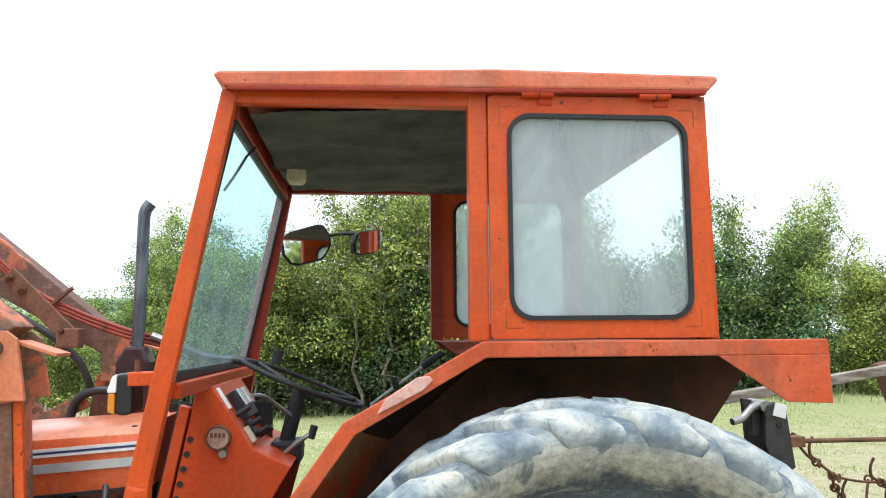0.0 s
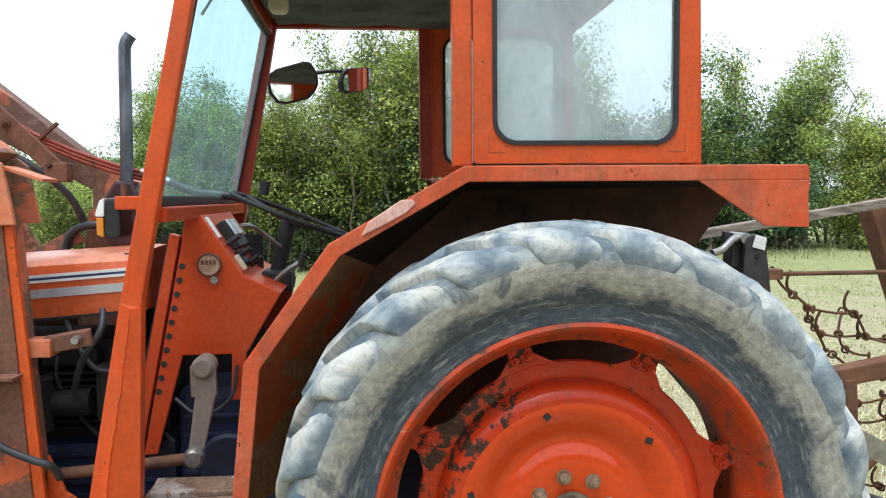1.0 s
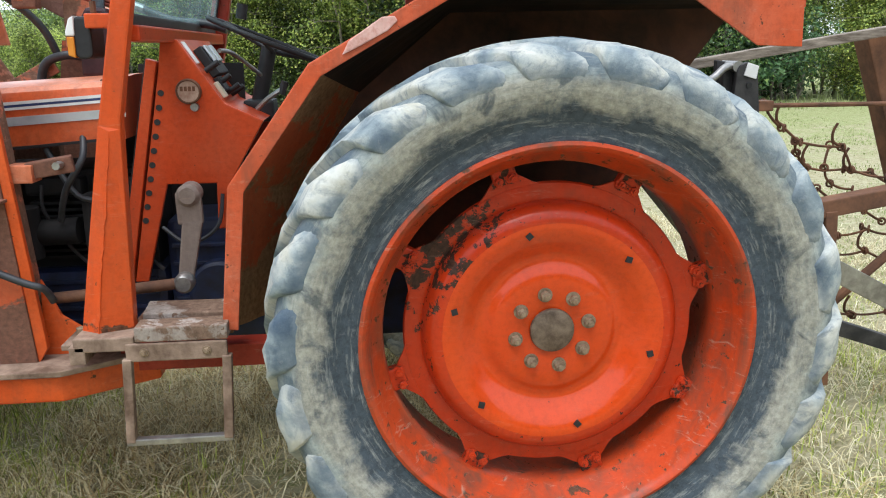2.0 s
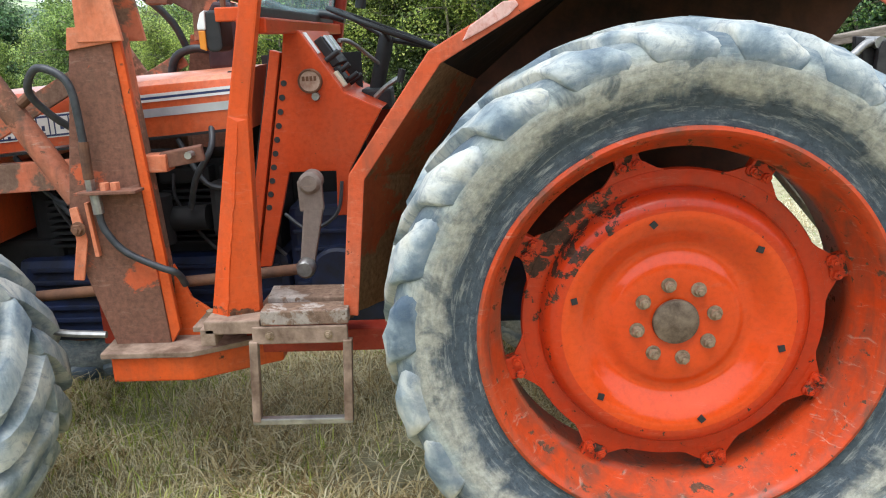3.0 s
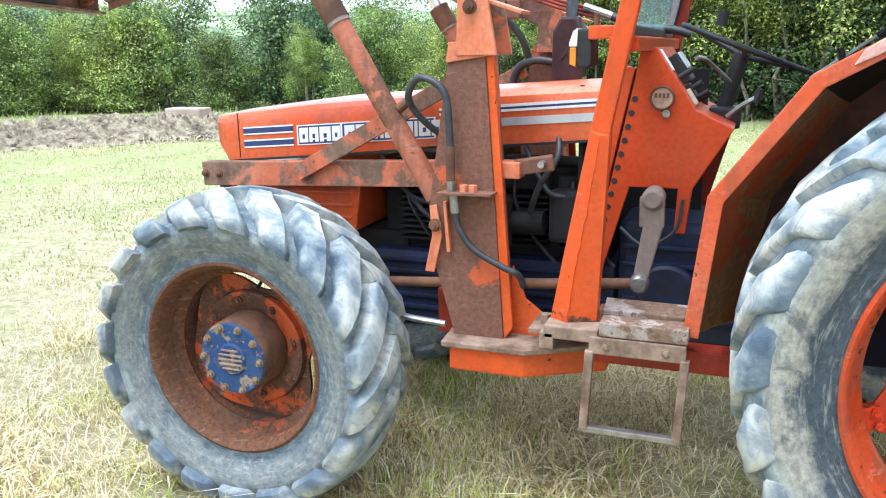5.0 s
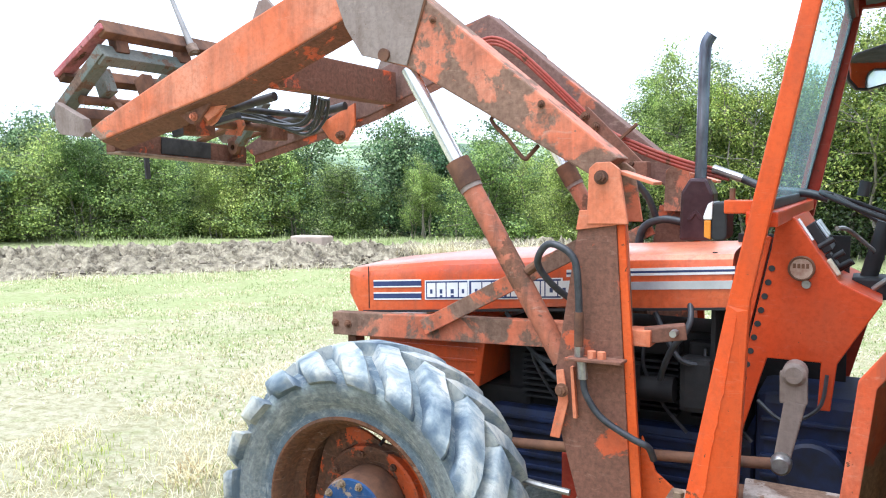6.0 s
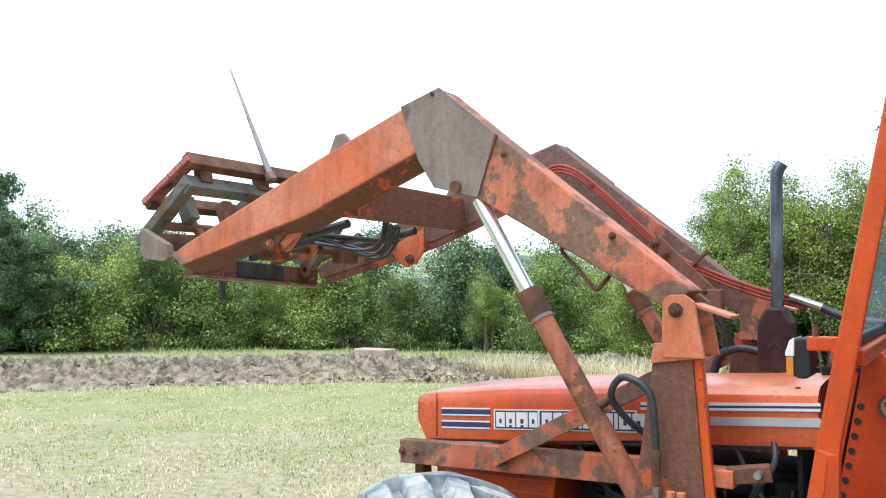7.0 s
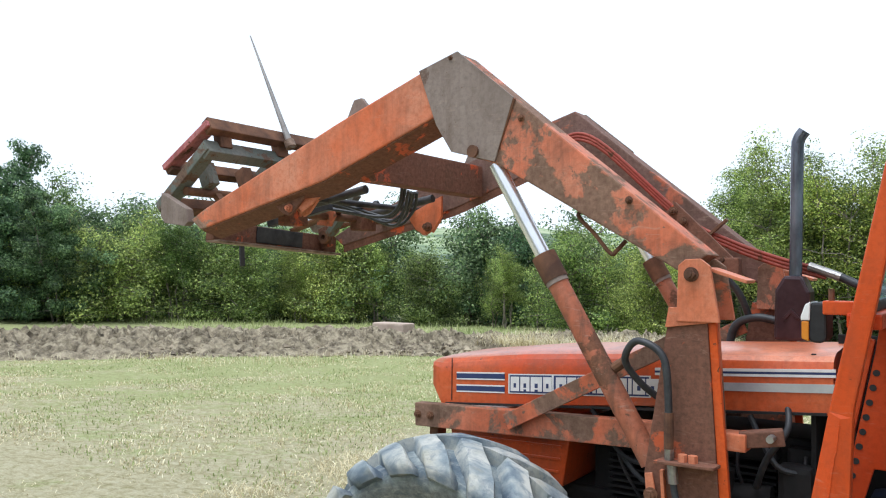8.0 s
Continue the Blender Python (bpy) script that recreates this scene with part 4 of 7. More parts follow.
def round_rect(x0, x1, z0, z1, r, k=7):
    pts = []
    for cx, cz, a in ((x1 - r, z1 - r, 0), (x0 + r, z1 - r, 90), (x0 + r, z0 + r, 180), (x1 - r, z0 + r, 270)):
        for i in range(k + 1):
            t = radians(a + 90 * i / k)
            pts.append((cx + r * math.cos(t), cz + r * math.sin(t)))
    return pts


def framed_window(name, x0, x1, z0, z1, gx0, gx1, gz0, gz1, y0, y1, material, side):
    outer = round_rect(x0, x1, z0, z1, 0.012)
    inner = round_rect(gx0, gx1, gz0, gz1, 0.062)
    bm = ring_plate(outer, inner, y0, y1)
    w = part(name, bm, material, tractor, "hinged orange steel cab window with a black rubber seal", smooth=30)
    s_out, s_in = round_rect(gx0 - 0.002, gx1 + 0.002, gz0 - 0.002, gz1 + 0.002, 0.064), round_rect(gx0 + 0.010, gx1 - 0.010, gz0 + 0.010, gz1 - 0.010, 0.053)
    part("rubber_seal", bevelled(ring_plate(s_out, s_in, y0 - 0.006, y1 + 0.006), 0.004), M_BLACK, w, smooth=40)
    ym = (y0 + y1) / 2
    g = part("pane", prism(round_rect(gx0 + 0.008, gx1 - 0.008, gz0 + 0.008, gz1 - 0.008, 0.054), ym - 0.002, ym + 0.002, 0), M_GLASS, w, "dusty window pane")
    g.visible_shadow = False
    if side > 0:
        for x, z, sx, sz in ((gx0 - 0.022, gz1 + 0.020, 1, -1), (gx1 + 0.022, gz1 + 0.018, -1, -1), (gx0 - 0.012, gz0 - 0.022, 1, 1), (gx1 + 0.022, gz0 - 0.020, -1, 1)):
            part("corner_seam", box(x - 0.0008, x + 0.0008, y0 - 0.0006, y0 + 0.001, min(z, z + sz * 0.05), max(z, z + sz * 0.05), 0), M_RUST, w)
            part("corner_seam", box(min(x, x + sx * 0.045), max(x, x + sx * 0.045), y0 - 0.0006, y0 + 0.001, z - 0.0008, z + 0.0008, 0), M_RUST, w)
        for hx in (-0.130, 0.196):
            h = tube([(hx, y0 - 0.012, 2.307), (hx + 0.088, y0 - 0.012, 2.309)], 0.010, 10)
            box(hx + 0.045, hx + 0.085, y0 - 0.004, y0 + 0.002, 2.281, 2.303, 0.002, h)
            hg = part("hinge", h, M_DASH, w, smooth=40)
            part("hinge_gap", tube([(hx + 0.047, y0 - 0.012, 2.308), (hx + 0.050, y0 - 0.012, 2.308)], 0.0106, 10), M_BLACK, hg)
    return w


def ring_plate(outer, inner, y0, y1):
    bm = bmesh.new()
    n = len(outer)
    o0, o1 = [bm.verts.new((x, y0, z)) for x, z in outer], [bm.verts.new((x, y1, z)) for x, z in outer]
    i0, i1 = [bm.verts.new((x, y0, z)) for x, z in inner], [bm.verts.new((x, y1, z)) for x, z in inner]
    for k in range(n):
        j = (k + 1) % n
        for q in ((o0[k], o0[j], i0[j], i0[k]), (o1[j], o1[k], i1[k], i1[j]), (o0[j], o0[k], o1[k], o1[j]), (i0[k], i0[j], i1[j], i1[k])):
            bm.faces.new(q)
    return bm


cab()


def pillar_gusset():
    """A folded plate welded over the lower part of the near front pillar, its ridge standing proud."""
    bm = bmesh.new()
    left = [bm.verts.new(p) for p in ((-1.134, 0.2615, 1.30), (-1.184, 0.2615, 1.03), (-1.237, 0.2615, 0.740))]
    ridge = [bm.verts.new(p) for p in ((-1.108, 0.258, 1.285), (-1.143, 0.244, 1.03), (-1.184, 0.230, 0.740))]
    right = [bm.verts.new(p) for p in ((-1.082, 0.2615, 1.29), (-1.092, 0.2615, 1.03), (-1.102, 0.2615, 0.740))]
    for a, b in ((left, ridge), (ridge, right), (right, left)):
        for i in range(2):
            bm.faces.new((a[i], a[i + 1], b[i + 1], b[i]))
    bm.faces.new((left[0], ridge[0], right[0]))
    bm.faces.new((left[2], right[2], ridge[2]))
    g = part("pillar_gusset", bm, M_CAB, tractor, "folded orange plate on the pillar foot")
    weld = smooth_path([(-1.110, 0.257, 1.27), (-1.124, 0.251, 1.16), (-1.143, 0.243, 1.03), (-1.163, 0.236, 0.9), (-1.183, 0.230, 0.75)], 9)
    rng = random.Random(4)
    part("weld_bead", tube([p + Vector((rng.gauss(0, 0.0012), 0, 0)) for p in weld], 0.002, 6), M_CAB, g)


pillar_gusset()

# bonnet: a shell with rounded shoulders, rising towards the cab
def hood():
    bm = bmesh.new()
    rings = []
    for x, zt, zb, w in ((-2.622, 1.300, 1.262, 0.276), (-2.616, 1.311, 1.20, 0.286), (-2.572, 1.322, 1.128, 0.29), (-2.2, 1.366, 1.16, 0.29), (-1.7, 1.400, 1.21, 0.29), (-1.17, 1.428, 1.235, 0.29)):
        x, zt, zb = x - 0.012, zt - 0.016, zb - 0.010
        ring = []
        for t in ((-1, 0), (-1, 0.45), (-1, 0.72), (-0.97, 0.84), (-0.90, 0.92), (-0.78, 0.965), (-0.4, 0.995), (0, 1), (0.4, 0.995), (0.78, 0.965), (0.90, 0.92), (0.97, 0.84), (1, 0.72), (1, 0.45), (1, 0)):
            ring.append(bm.verts.new((x, CY + w * t[0], zb + (zt - zb) * t[1])))
        rings.append(ring)
    for a, b in zip(rings, rings[1:]):
        for i in range(len(a) - 1):
            bm.faces.new((a[i], a[i + 1], b[i + 1], b[i]))
    bm.faces.new(rings[0])
    bm.faces.new(rings[-1][::-1])
    ob = part("bonnet", bm, M_HOOD, tractor, "long orange bonnet with blue and white stripes, top painted pale as reflected sky", smooth=22)
    # upward faces take the paler paint with the sky sheen in it
    ob.data.materials.append(M_HOODTOP)
    for f in ob.data.polygons:
        if f.normal.z > 0.8:
            f.material_index = 1
    return ob


bonnet = hood()
part("nose_seam", beam((-2.535, 0.6592, 1.135), (-2.535, 0.6592, 1.30), 0.003, 0.003, 0, (1, 0, 0)), M_BLACK, bonnet)
part("bonnet_gap", beam((-2.56, 0.655, 1.122), (-1.2, 0.655, 1.228), 0.008, 0.008, 0), M_BLACK, bonnet)
part("side_grille", prism([(-2.55, 1.11), (-2.02, 1.13), (-2.06, 0.872), (-2.53, 0.872)], CY - 0.285, CY + 0.285, 0.01), M_HOOD, tractor, "lower orange nose panel")
for k in range(4):
    part("louvre", beam((-2.50, 0.6635, 0.915 + 0.045 * k), (-2.075 + 0.006 * k, 0.6635, 0.925 + 0.045 * k), 0.006, 0.010, 0.002), M_HOOD, tractor)
def slope(x):
    return 1.305 + (x + 2.612) * 0.068
for x0, x1, dz, h, m_ in ((-1.72, -1.175, -0.045, 0.009, M_WHITE), (-1.72, -1.175, -0.053, 0.007, M_DECAL), (-1.72, -1.175, -0.061, 0.008, M_WHITE), (-1.72, -1.175, -0.098, 0.026, M_SILVER),
                       (-2.512, -2.297, -0.067, 0.005, M_WHITE), (-2.512, -2.297, -0.079, 0.019, M_DECAL), (-2.512, -2.297, -0.091, 0.005, M_WHITE), (-2.512, -2.297, -0.115, 0.005, M_WHITE), (-2.512, -2.297, -0.127, 0.019, M_DECAL), (-2.512, -2.297, -0.139, 0.005, M_WHITE)):
    part("stripe", beam((x0, 0.6585, slope(x0) + dz), (x1, 0.6585, slope(x1) + dz), 0.003, h, 0), m_, bonnet)

# dash panel beside the driver's feet
dash = part("dash_panel", prism([(-1.06, 1.516), (-1.012, 1.514), (-0.888, 1.325), (-0.773, 1.27), (-0.844, 1.151), (-0.885, 1.08), (-0.90, 0.935), (-0.935, 0.935), (-0.929, 1.08), (-1.079, 1.08), (-1.165, 0.77), (-1.205, 0.77), (-1.075, 1.42)], 0.68, 0.70, 0.004), M_DASH, tractor, "red steel dash side panel with a row of holes")
part("dash_post", prism([(-1.075, 1.45), (-1.105, 1.46), (-1.25, 0.77), (-1.212, 0.77)], 0.672, 0.72, 0.004), M_DASH, dash)
part("dash_gap", prism([(-1.105, 1.46), (-1.115, 1.46), (-1.262, 0.77), (-1.25, 0.77)], 0.70, 0.72, 0.002), M_BLACK, dash, "black rubber edging")
part("dash_top", prism([(-1.06, 1.516), (-1.012, 1.514), (-0.888, 1.325), (-0.773, 1.27), (-0.80, 1.255), (-0.905, 1.305), (-1.022, 1.495), (-1.06, 1.495)], 0.70, 1.22, 0.003), M_DASH, dash)
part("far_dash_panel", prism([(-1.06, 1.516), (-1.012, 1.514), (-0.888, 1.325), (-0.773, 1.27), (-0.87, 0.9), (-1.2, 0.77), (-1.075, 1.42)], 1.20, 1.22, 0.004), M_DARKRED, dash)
# sheets in the shade-dark engine colour close the view behind the dash
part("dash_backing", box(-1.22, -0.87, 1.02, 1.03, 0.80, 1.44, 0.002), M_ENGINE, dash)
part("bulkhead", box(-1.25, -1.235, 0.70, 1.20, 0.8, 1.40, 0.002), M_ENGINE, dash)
for k in range(10):
    f = k / 9
    x, z = -1.072 - 0.082 * f, 1.358 - 0.39 * f
    part("hole", lathe([(0, 0.6775), (0.0095, 0.6775), (0.0095, 0.69)], x, z, 16), M_BLACK, dash)
gauge = part("hour_gauge", lathe([(0.031, 0.668), (0.033, 0.663), (0.036, 0.664), (0.038, 0.670), (0.038, 0.68)], -0.989, 1.362, 36), M_RUST, dash, "round gauge in a dark ring", smooth=40)
part("gauge_face", lathe([(0, 0.668), (0.031, 0.667), (0.031, 0.68)], -0.989, 1.362, 32), M_FACE, gauge, "stained cream gauge face", smooth=30)
for k in range(4):
    part("gauge_mark", box(-1.012 + k * 0.012, -1.004 + k * 0.012, 0.6655, 0.668, 1.363, 1.377, 0), M_RUST, gauge)
part("gauge_screw", lathe([(0, 0.668), (0.012, 0.668), (0.014, 0.68)], -0.975, 1.315, 16), M_STEEL, dash)


def on_dash(t, lift=0.0):
    """A point on the sloping instrument face, t from its top to its foot."""
    nx, nz = 0.836, 0.549
    return -1.012 + 0.124 * t + nx * lift, 1.514 - 0.189 * t + nz * lift


def dash_block(name, t0, t1, y0, y1, h, material, label=""):
    a, b = on_dash(t0), on_dash(t1)
    c, d = on_dash(t1, h), on_dash(t0, h)
    return part(name, prism([a, b, c, d], y0, y1, 0.003), material, dash, label)


dash_block("warning_plate", 0.04, 0.38, 0.705, 0.75, 0.004, M_WHITE, "white instruction plate")
dash_block("instrument_box", 0.18, 0.62, 0.79, 0.98, 0.028, M_BLACK, "black instrument cluster")
dash_block("switch_panel", 0.64, 0.86, 0.78, 0.86, 0.016, M_BLACK)
dash_block("fuse_cover", 0.70, 0.94, 0.73, 0.77, 0.012, M_CREAM)
for i, (t, y) in enumerate(((0.32, 0.84), (0.32, 0.93))):
    x, z = on_dash(t, 0.03)
    part("dial", beam((x, y, z), (x + 0.006, y, z + 0.004), 0.06, 0.06, 0.004), M_SILVER, dash)
for t, y in ((0.50, 0.76), (0.72, 0.80), (0.88, 0.84), (0.92, 0.90)):
    (x0, z0), (x1, z1) = on_dash(t), on_dash(t, 0.05)
    part("switch_knob", tube([(x0, y, z0), (x1, y, z1)], 0.009, 10), M_BLACK, dash, smooth=40)
part("hand_lever", tube(smooth_path([(-0.80, 0.76, 1.30), (-0.76, 0.75, 1.335), (-0.708, 0.75, 1.366)], 5), 0.008, 8), M_STEEL, dash, smooth=40)
part("lever_grip", tube([(-0.72, 0.75, 1.345), (-0.708, 0.75, 1.385)], 0.012, 8), M_BLACK, dash)
part("column_base", box(-0.86, -0.76, 0.88, 1.02, 1.25, 1.32, 0.01), M_BLACK, dash)
part("steering_stalk", tube(smooth_path([(-0.80, 0.93, 1.40), (-0.87, 0.82, 1.47), (-0.90, 0.74, 1.48)], 5), 0.007, 8), M_STEEL, dash, smooth=40)

# side lamp on its bracket by the pillar
lampb = part("lamp_bracket", box(-1.158, -1.06, 0.325, 0.375, 1.538, 1.574, 0.004), M_CAB, tractor, "orange lamp bracket")
part("bracket_bolt", tube([(-1.14, 0.35, 1.57), (-1.14, 0.35, 1.605)], 0.008, 8), M_RUST, lampb)
lamp = part("side_lamp", prism(round_rect(-1.197, -1.152, 1.462, 1.568, 0.018), 0.35, 0.46, 0.006), M_BLACK, tractor, "black side lamp with clear and amber lens")
part("clear_lens", prism([(-1.214, 1.53), (-1.203, 1.562), (-1.190, 1.570), (-1.192, 1.52), (-1.214, 1.52)], 0.345, 0.458, 0.003), M_WHITE, lamp)
part("amber_lens", prism([(-1.212, 1.472), (-1.194, 1.465), (-1.194, 1.518), (-1.212, 1.518)], 0.345, 0.458, 0.003), M_AMBER, lamp)

# mirrors outside the far door
mirror_arm = part("mirror_arm", tube(smooth_path([(-0.93, 1.66, 2.06), (-0.91, 1.79, 2.08), (-0.77, 1.80, 2.11), (-0.67, 1.775, 2.125), (-0.57, 1.775, 2.125)], 5), 0.008, 8), M_BLACK, tractor, "black mirror arm with two mirrors", smooth=40)


def mirror(outline, cx, cz, turn, name, label):
    """A mirror head seen from its glass side, turned about the upright through cx."""
    def turned(bm):
        bmesh.ops.rotate(bm, verts=bm.verts, cent=(cx, 1.75, cz), matrix=Matrix.Rotation(radians(turn), 3, "Z"))
        return bm
    shell = part(name, turned(prism(outline, 1.75, 1.785, 0.008)), M_BLACK, mirror_arm, label)
    k = 0.90
    part("mirror_glass", turned(prism([(cx + (x - cx) * k, cz + (z - cz) * k) for x, z in outline], 1.746, 1.751, 0)), M_MIRROR, shell)


mirror([(-0.935, 2.098), (-0.890, 2.130), (-0.770, 2.168), (-0.740, 2.165), (-0.710, 2.120), (-0.706, 2.072), (-0.726, 2.030), (-0.750, 2.005), (-0.850, 1.978), (-0.890, 1.982), (-0.923, 2.022)], -0.82, 2.07, 13, "large_mirror", "large rounded mirror in a black rim")
mirror([(-0.622, 2.072), (-0.605, 2.115), (-0.584, 2.132), (-0.480, 2.148), (-0.461, 2.140), (-0.465, 2.100), (-0.483, 2.055), (-0.510, 2.035), (-0.590, 2.022), (-0.617, 2.030)], -0.54, 2.085, 34, "small_mirror", "small rounded mirror in a black rim")

# work lamp under the roof, wiper
wl_ = part("cab_lamp", prism(round_rect(-0.83, -0.765, 2.205, 2.275, 0.02), 0.98, 1.05, 0.008), M_CREAM, tractor, "cream interior lamp")
part("lamp_stem", tube([(-0.88, 1.0, 2.27), (-0.82, 1.0, 2.25)], 0.012, 8), M_BLACK, wl_)
part("wiper", tube([(-0.885, 0.60, 2.235), (-0.901, 0.55, 2.198), (-0.935, 0.55, 2.14), (-0.966, 0.55, 2.092)], 0.0045, 6), M_BLACK, tractor, "black windscreen wiper")

lev = part("hand_lever", tube([(-0.54, 1.36, 0.94), (-0.527, 1.4, 1.396), (-0.326, 1.4, 1.538)], 0.008, 8), M_STEEL, tractor, "steel hand lever with black grips", smooth=40)
part("lever_grip", tube([(-0.326, 1.4, 1.538), (-0.244, 1.4, 1.595)], 0.014, 10), M_BLACK, lev, smooth=40)
part("lever_grip", tube([(-0.43, 1.39, 1.456), (-0.442, 1.39, 1.50)], 0.013, 10), M_BLACK, lev, smooth=40)
part("wheel_knob", tube([(-0.836, 0.80, 1.575), (-0.828, 0.80, 1.62)], 0.017, 12), M_BLACK, tractor, smooth=40)

# steering
wc, tilt = Vector((-0.76, CY, 1.506)), radians(21.6)
ring = [wc + Vector((math.cos(a) * 0.214 * math.cos(tilt), math.sin(a) * 0.214, -math.cos(a) * 0.214 * math.sin(tilt))) for a in [k * math.tau / 40 for k in range(40)]]
sw = part("steering_wheel", tube(ring, 0.0085, 8, closed=True), M_BLACK, tractor, "black steering wheel", smooth=60)
for a in (0.5, 2.6, 4.7):
    part("spoke", tube([wc - Vector((0.0, 0, 0.03)), wc + Vector((math.cos(a) * 0.21 * math.cos(tilt), math.sin(a) * 0.21, -math.cos(a) * 0.21 * math.sin(tilt)))], 0.009, 8), M_BLACK, sw)
part("steering_column", tube([(-0.77, CY, 1.49), (-0.83, CY, 1.25)], 0.026, 12), M_BLACK, tractor, smooth=40)

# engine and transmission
eng = part("engine_block", box(-2.0, -1.15, 0.80, 1.10, 0.62, 1.12, 0.02), M_ENGINE, tractor, "grimy air-cooled engine block, darkened for the shade under the bonnet")
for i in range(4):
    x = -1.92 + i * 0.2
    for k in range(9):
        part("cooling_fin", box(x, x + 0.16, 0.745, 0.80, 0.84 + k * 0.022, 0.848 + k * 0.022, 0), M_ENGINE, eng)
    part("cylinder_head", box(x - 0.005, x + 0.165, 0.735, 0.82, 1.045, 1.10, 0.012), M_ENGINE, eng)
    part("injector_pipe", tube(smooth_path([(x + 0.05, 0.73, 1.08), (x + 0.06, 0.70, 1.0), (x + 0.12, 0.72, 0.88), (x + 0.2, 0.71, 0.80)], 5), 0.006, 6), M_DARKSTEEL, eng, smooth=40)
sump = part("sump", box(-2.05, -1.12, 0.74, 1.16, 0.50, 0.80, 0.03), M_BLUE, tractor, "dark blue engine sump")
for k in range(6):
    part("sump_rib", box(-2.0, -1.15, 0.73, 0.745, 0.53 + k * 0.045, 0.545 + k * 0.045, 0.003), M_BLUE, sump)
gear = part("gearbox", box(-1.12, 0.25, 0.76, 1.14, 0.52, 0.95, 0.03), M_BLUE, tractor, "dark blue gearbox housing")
for k in range(5):
    part("gearbox_rib", box(-1.10, -0.5, 0.745, 0.765, 0.62 + k * 0.06, 0.635 + k * 0.06, 0.004), M_BLUE, gear)
part("clutch_housing", lathe([(0, 0.70), (0.09, 0.70), (0.10, 0.71), (0.10, 0.80)], -0.95, 0.72, 24), M_BLUE, gear, smooth=40)
part("oil_filter", tube([(-1.52, 0.68, 0.86), (-1.52, 0.68, 1.02)], 0.05, 18), M_ENGINE, eng, smooth=40)
part("air_pipe", tube(smooth_path([(-1.40, 0.66, 0.98), (-1.36, 0.62, 1.08), (-1.30, 0.62, 1.18), (-1.32, 0.70, 1.26)], 6), 0.010, 10), M_HOSE, eng, smooth=40)
part("starter", tube([(-1.62, 0.70, 0.93), (-1.36, 0.70, 0.94)], 0.042, 18), M_ENGINE, eng, smooth=40)
part("pump_body", box(-1.34, -1.24, 0.66, 0.74, 0.88, 1.06, 0.02), M_ENGINE, eng)
for x0, z0, x1, z1 in ((-1.95, 1.16, -1.70, 1.0), (-1.9, 1.10, -1.62, 0.92), (-1.42, 1.20, -1.26, 1.04)):
    part("fuel_line", tube(smooth_path([(x0, 0.67, z0), ((x0 + x1) / 2, 0.65, (z0 + z1) / 2 - 0.06), (x1, 0.68, z1)], 5), 0.009, 7), M_HOSE, eng, smooth=40)
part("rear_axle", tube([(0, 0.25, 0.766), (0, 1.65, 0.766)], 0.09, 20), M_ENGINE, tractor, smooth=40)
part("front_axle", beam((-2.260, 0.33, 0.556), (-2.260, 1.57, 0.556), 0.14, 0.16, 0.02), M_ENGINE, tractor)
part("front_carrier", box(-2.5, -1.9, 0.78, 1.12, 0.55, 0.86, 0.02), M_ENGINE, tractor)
part("frame_rail", box(-1.2, -0.45, 0.44, 0.52, 0.565, 0.635, 0.004), M_DARKRED, tractor, "red frame rail worn to rust")
part("side_tube", box(-1.70, -1.60, 0.56, 0.66, 0.56, 0.72, 0.006), M_DARKRED, tractor)
part("hanging_pipe", tube(smooth_path([(-1.83, 0.42, 0.68), (-1.76, 0.42, 0.655), (-1.62, 0.42, 0.645)], 5), 0.011, 8), M_STEEL, tractor, smooth=40)
# steering arm and drag link
arm_ = part("pitman_arm", beam((-0.992, 0.555, 1.075), (-0.99, 0.555, 0.98), 0.022, 0.075, 0.006, (1, 0, 0)), M_GREY, tractor, "worn steel steering drop arm")
part("arm_lower", beam((-0.985, 0.555, 0.99), (-1.016, 0.545, 0.815), 0.022, 0.06, 0.006, (1, 0, 0), w2=0.022, h2=0.045), M_GREY, arm_)
part("arm_boss", lathe([(0, 0.530), (0.024, 0.530), (0.034, 0.540), (0.034, 0.60)], -0.99, 1.068, 24), M_GREY, arm_, smooth=40)
part("ball_joint", lathe([(0, 0.49), (0.022, 0.49), (0.030, 0.50), (0.030, 0.53), (0.02, 0.55)], -1.016, 0.81, 20), M_STEEL, arm_, smooth=40)
part("drag_link", tube([(-1.02, 0.51, 0.81), (-1.30, 0.51, 0.785), (-2.05, 0.51, 0.73)], 0.017, 12), M_RUST, tractor, "rusty steering drag link", smooth=40)
part("hanging_hose", tube(smooth_path([(-1.10, 0.66, 0.95), (-1.02, 0.64, 0.90), (-0.93, 0.64, 0.95), (-0.91, 0.66, 1.05)], 6), 0.006, 6), M_HOSE, tractor, smooth=40)

# step, its angle iron and the ladder below
step = part("step_platform", slab([(-1.082, 0.188), (-0.845, 0.188), (-0.845, 0.268), (-1.082, 0.262)], 0.745, 0.785, 0.004), M_STEP, tractor, "worn step boards with flaking pale paint")
part("step_board", slab([(-1.09, 0.312), (-0.84, 0.305), (-0.84, 0.425), (-1.10, 0.432)], 0.766, 0.783, 0.004), M_STEP, step)
part("step_back", slab([(-1.12, 0.25), (-0.84, 0.25), (-0.84, 0.46), (-1.12, 0.46)], 0.738, 0.752, 0.002), M_RUST, step)
part("step_angle", box(-1.238, -1.085, 0.190, 0.268, 0.722, 0.760, 0.004), M_LADDER, step, "rusty angle iron under the pillar foot")
part("step_angle_foot", box(-1.250, -1.210, 0.19, 0.28, 0.690, 0.738, 0.003), M_LADDER, step)
part("ladder_plate", box(-1.108, -0.848, 0.186, 0.200, 0.692, 0.742, 0.004), M_LADDER, step, "worn steel ladder plate")
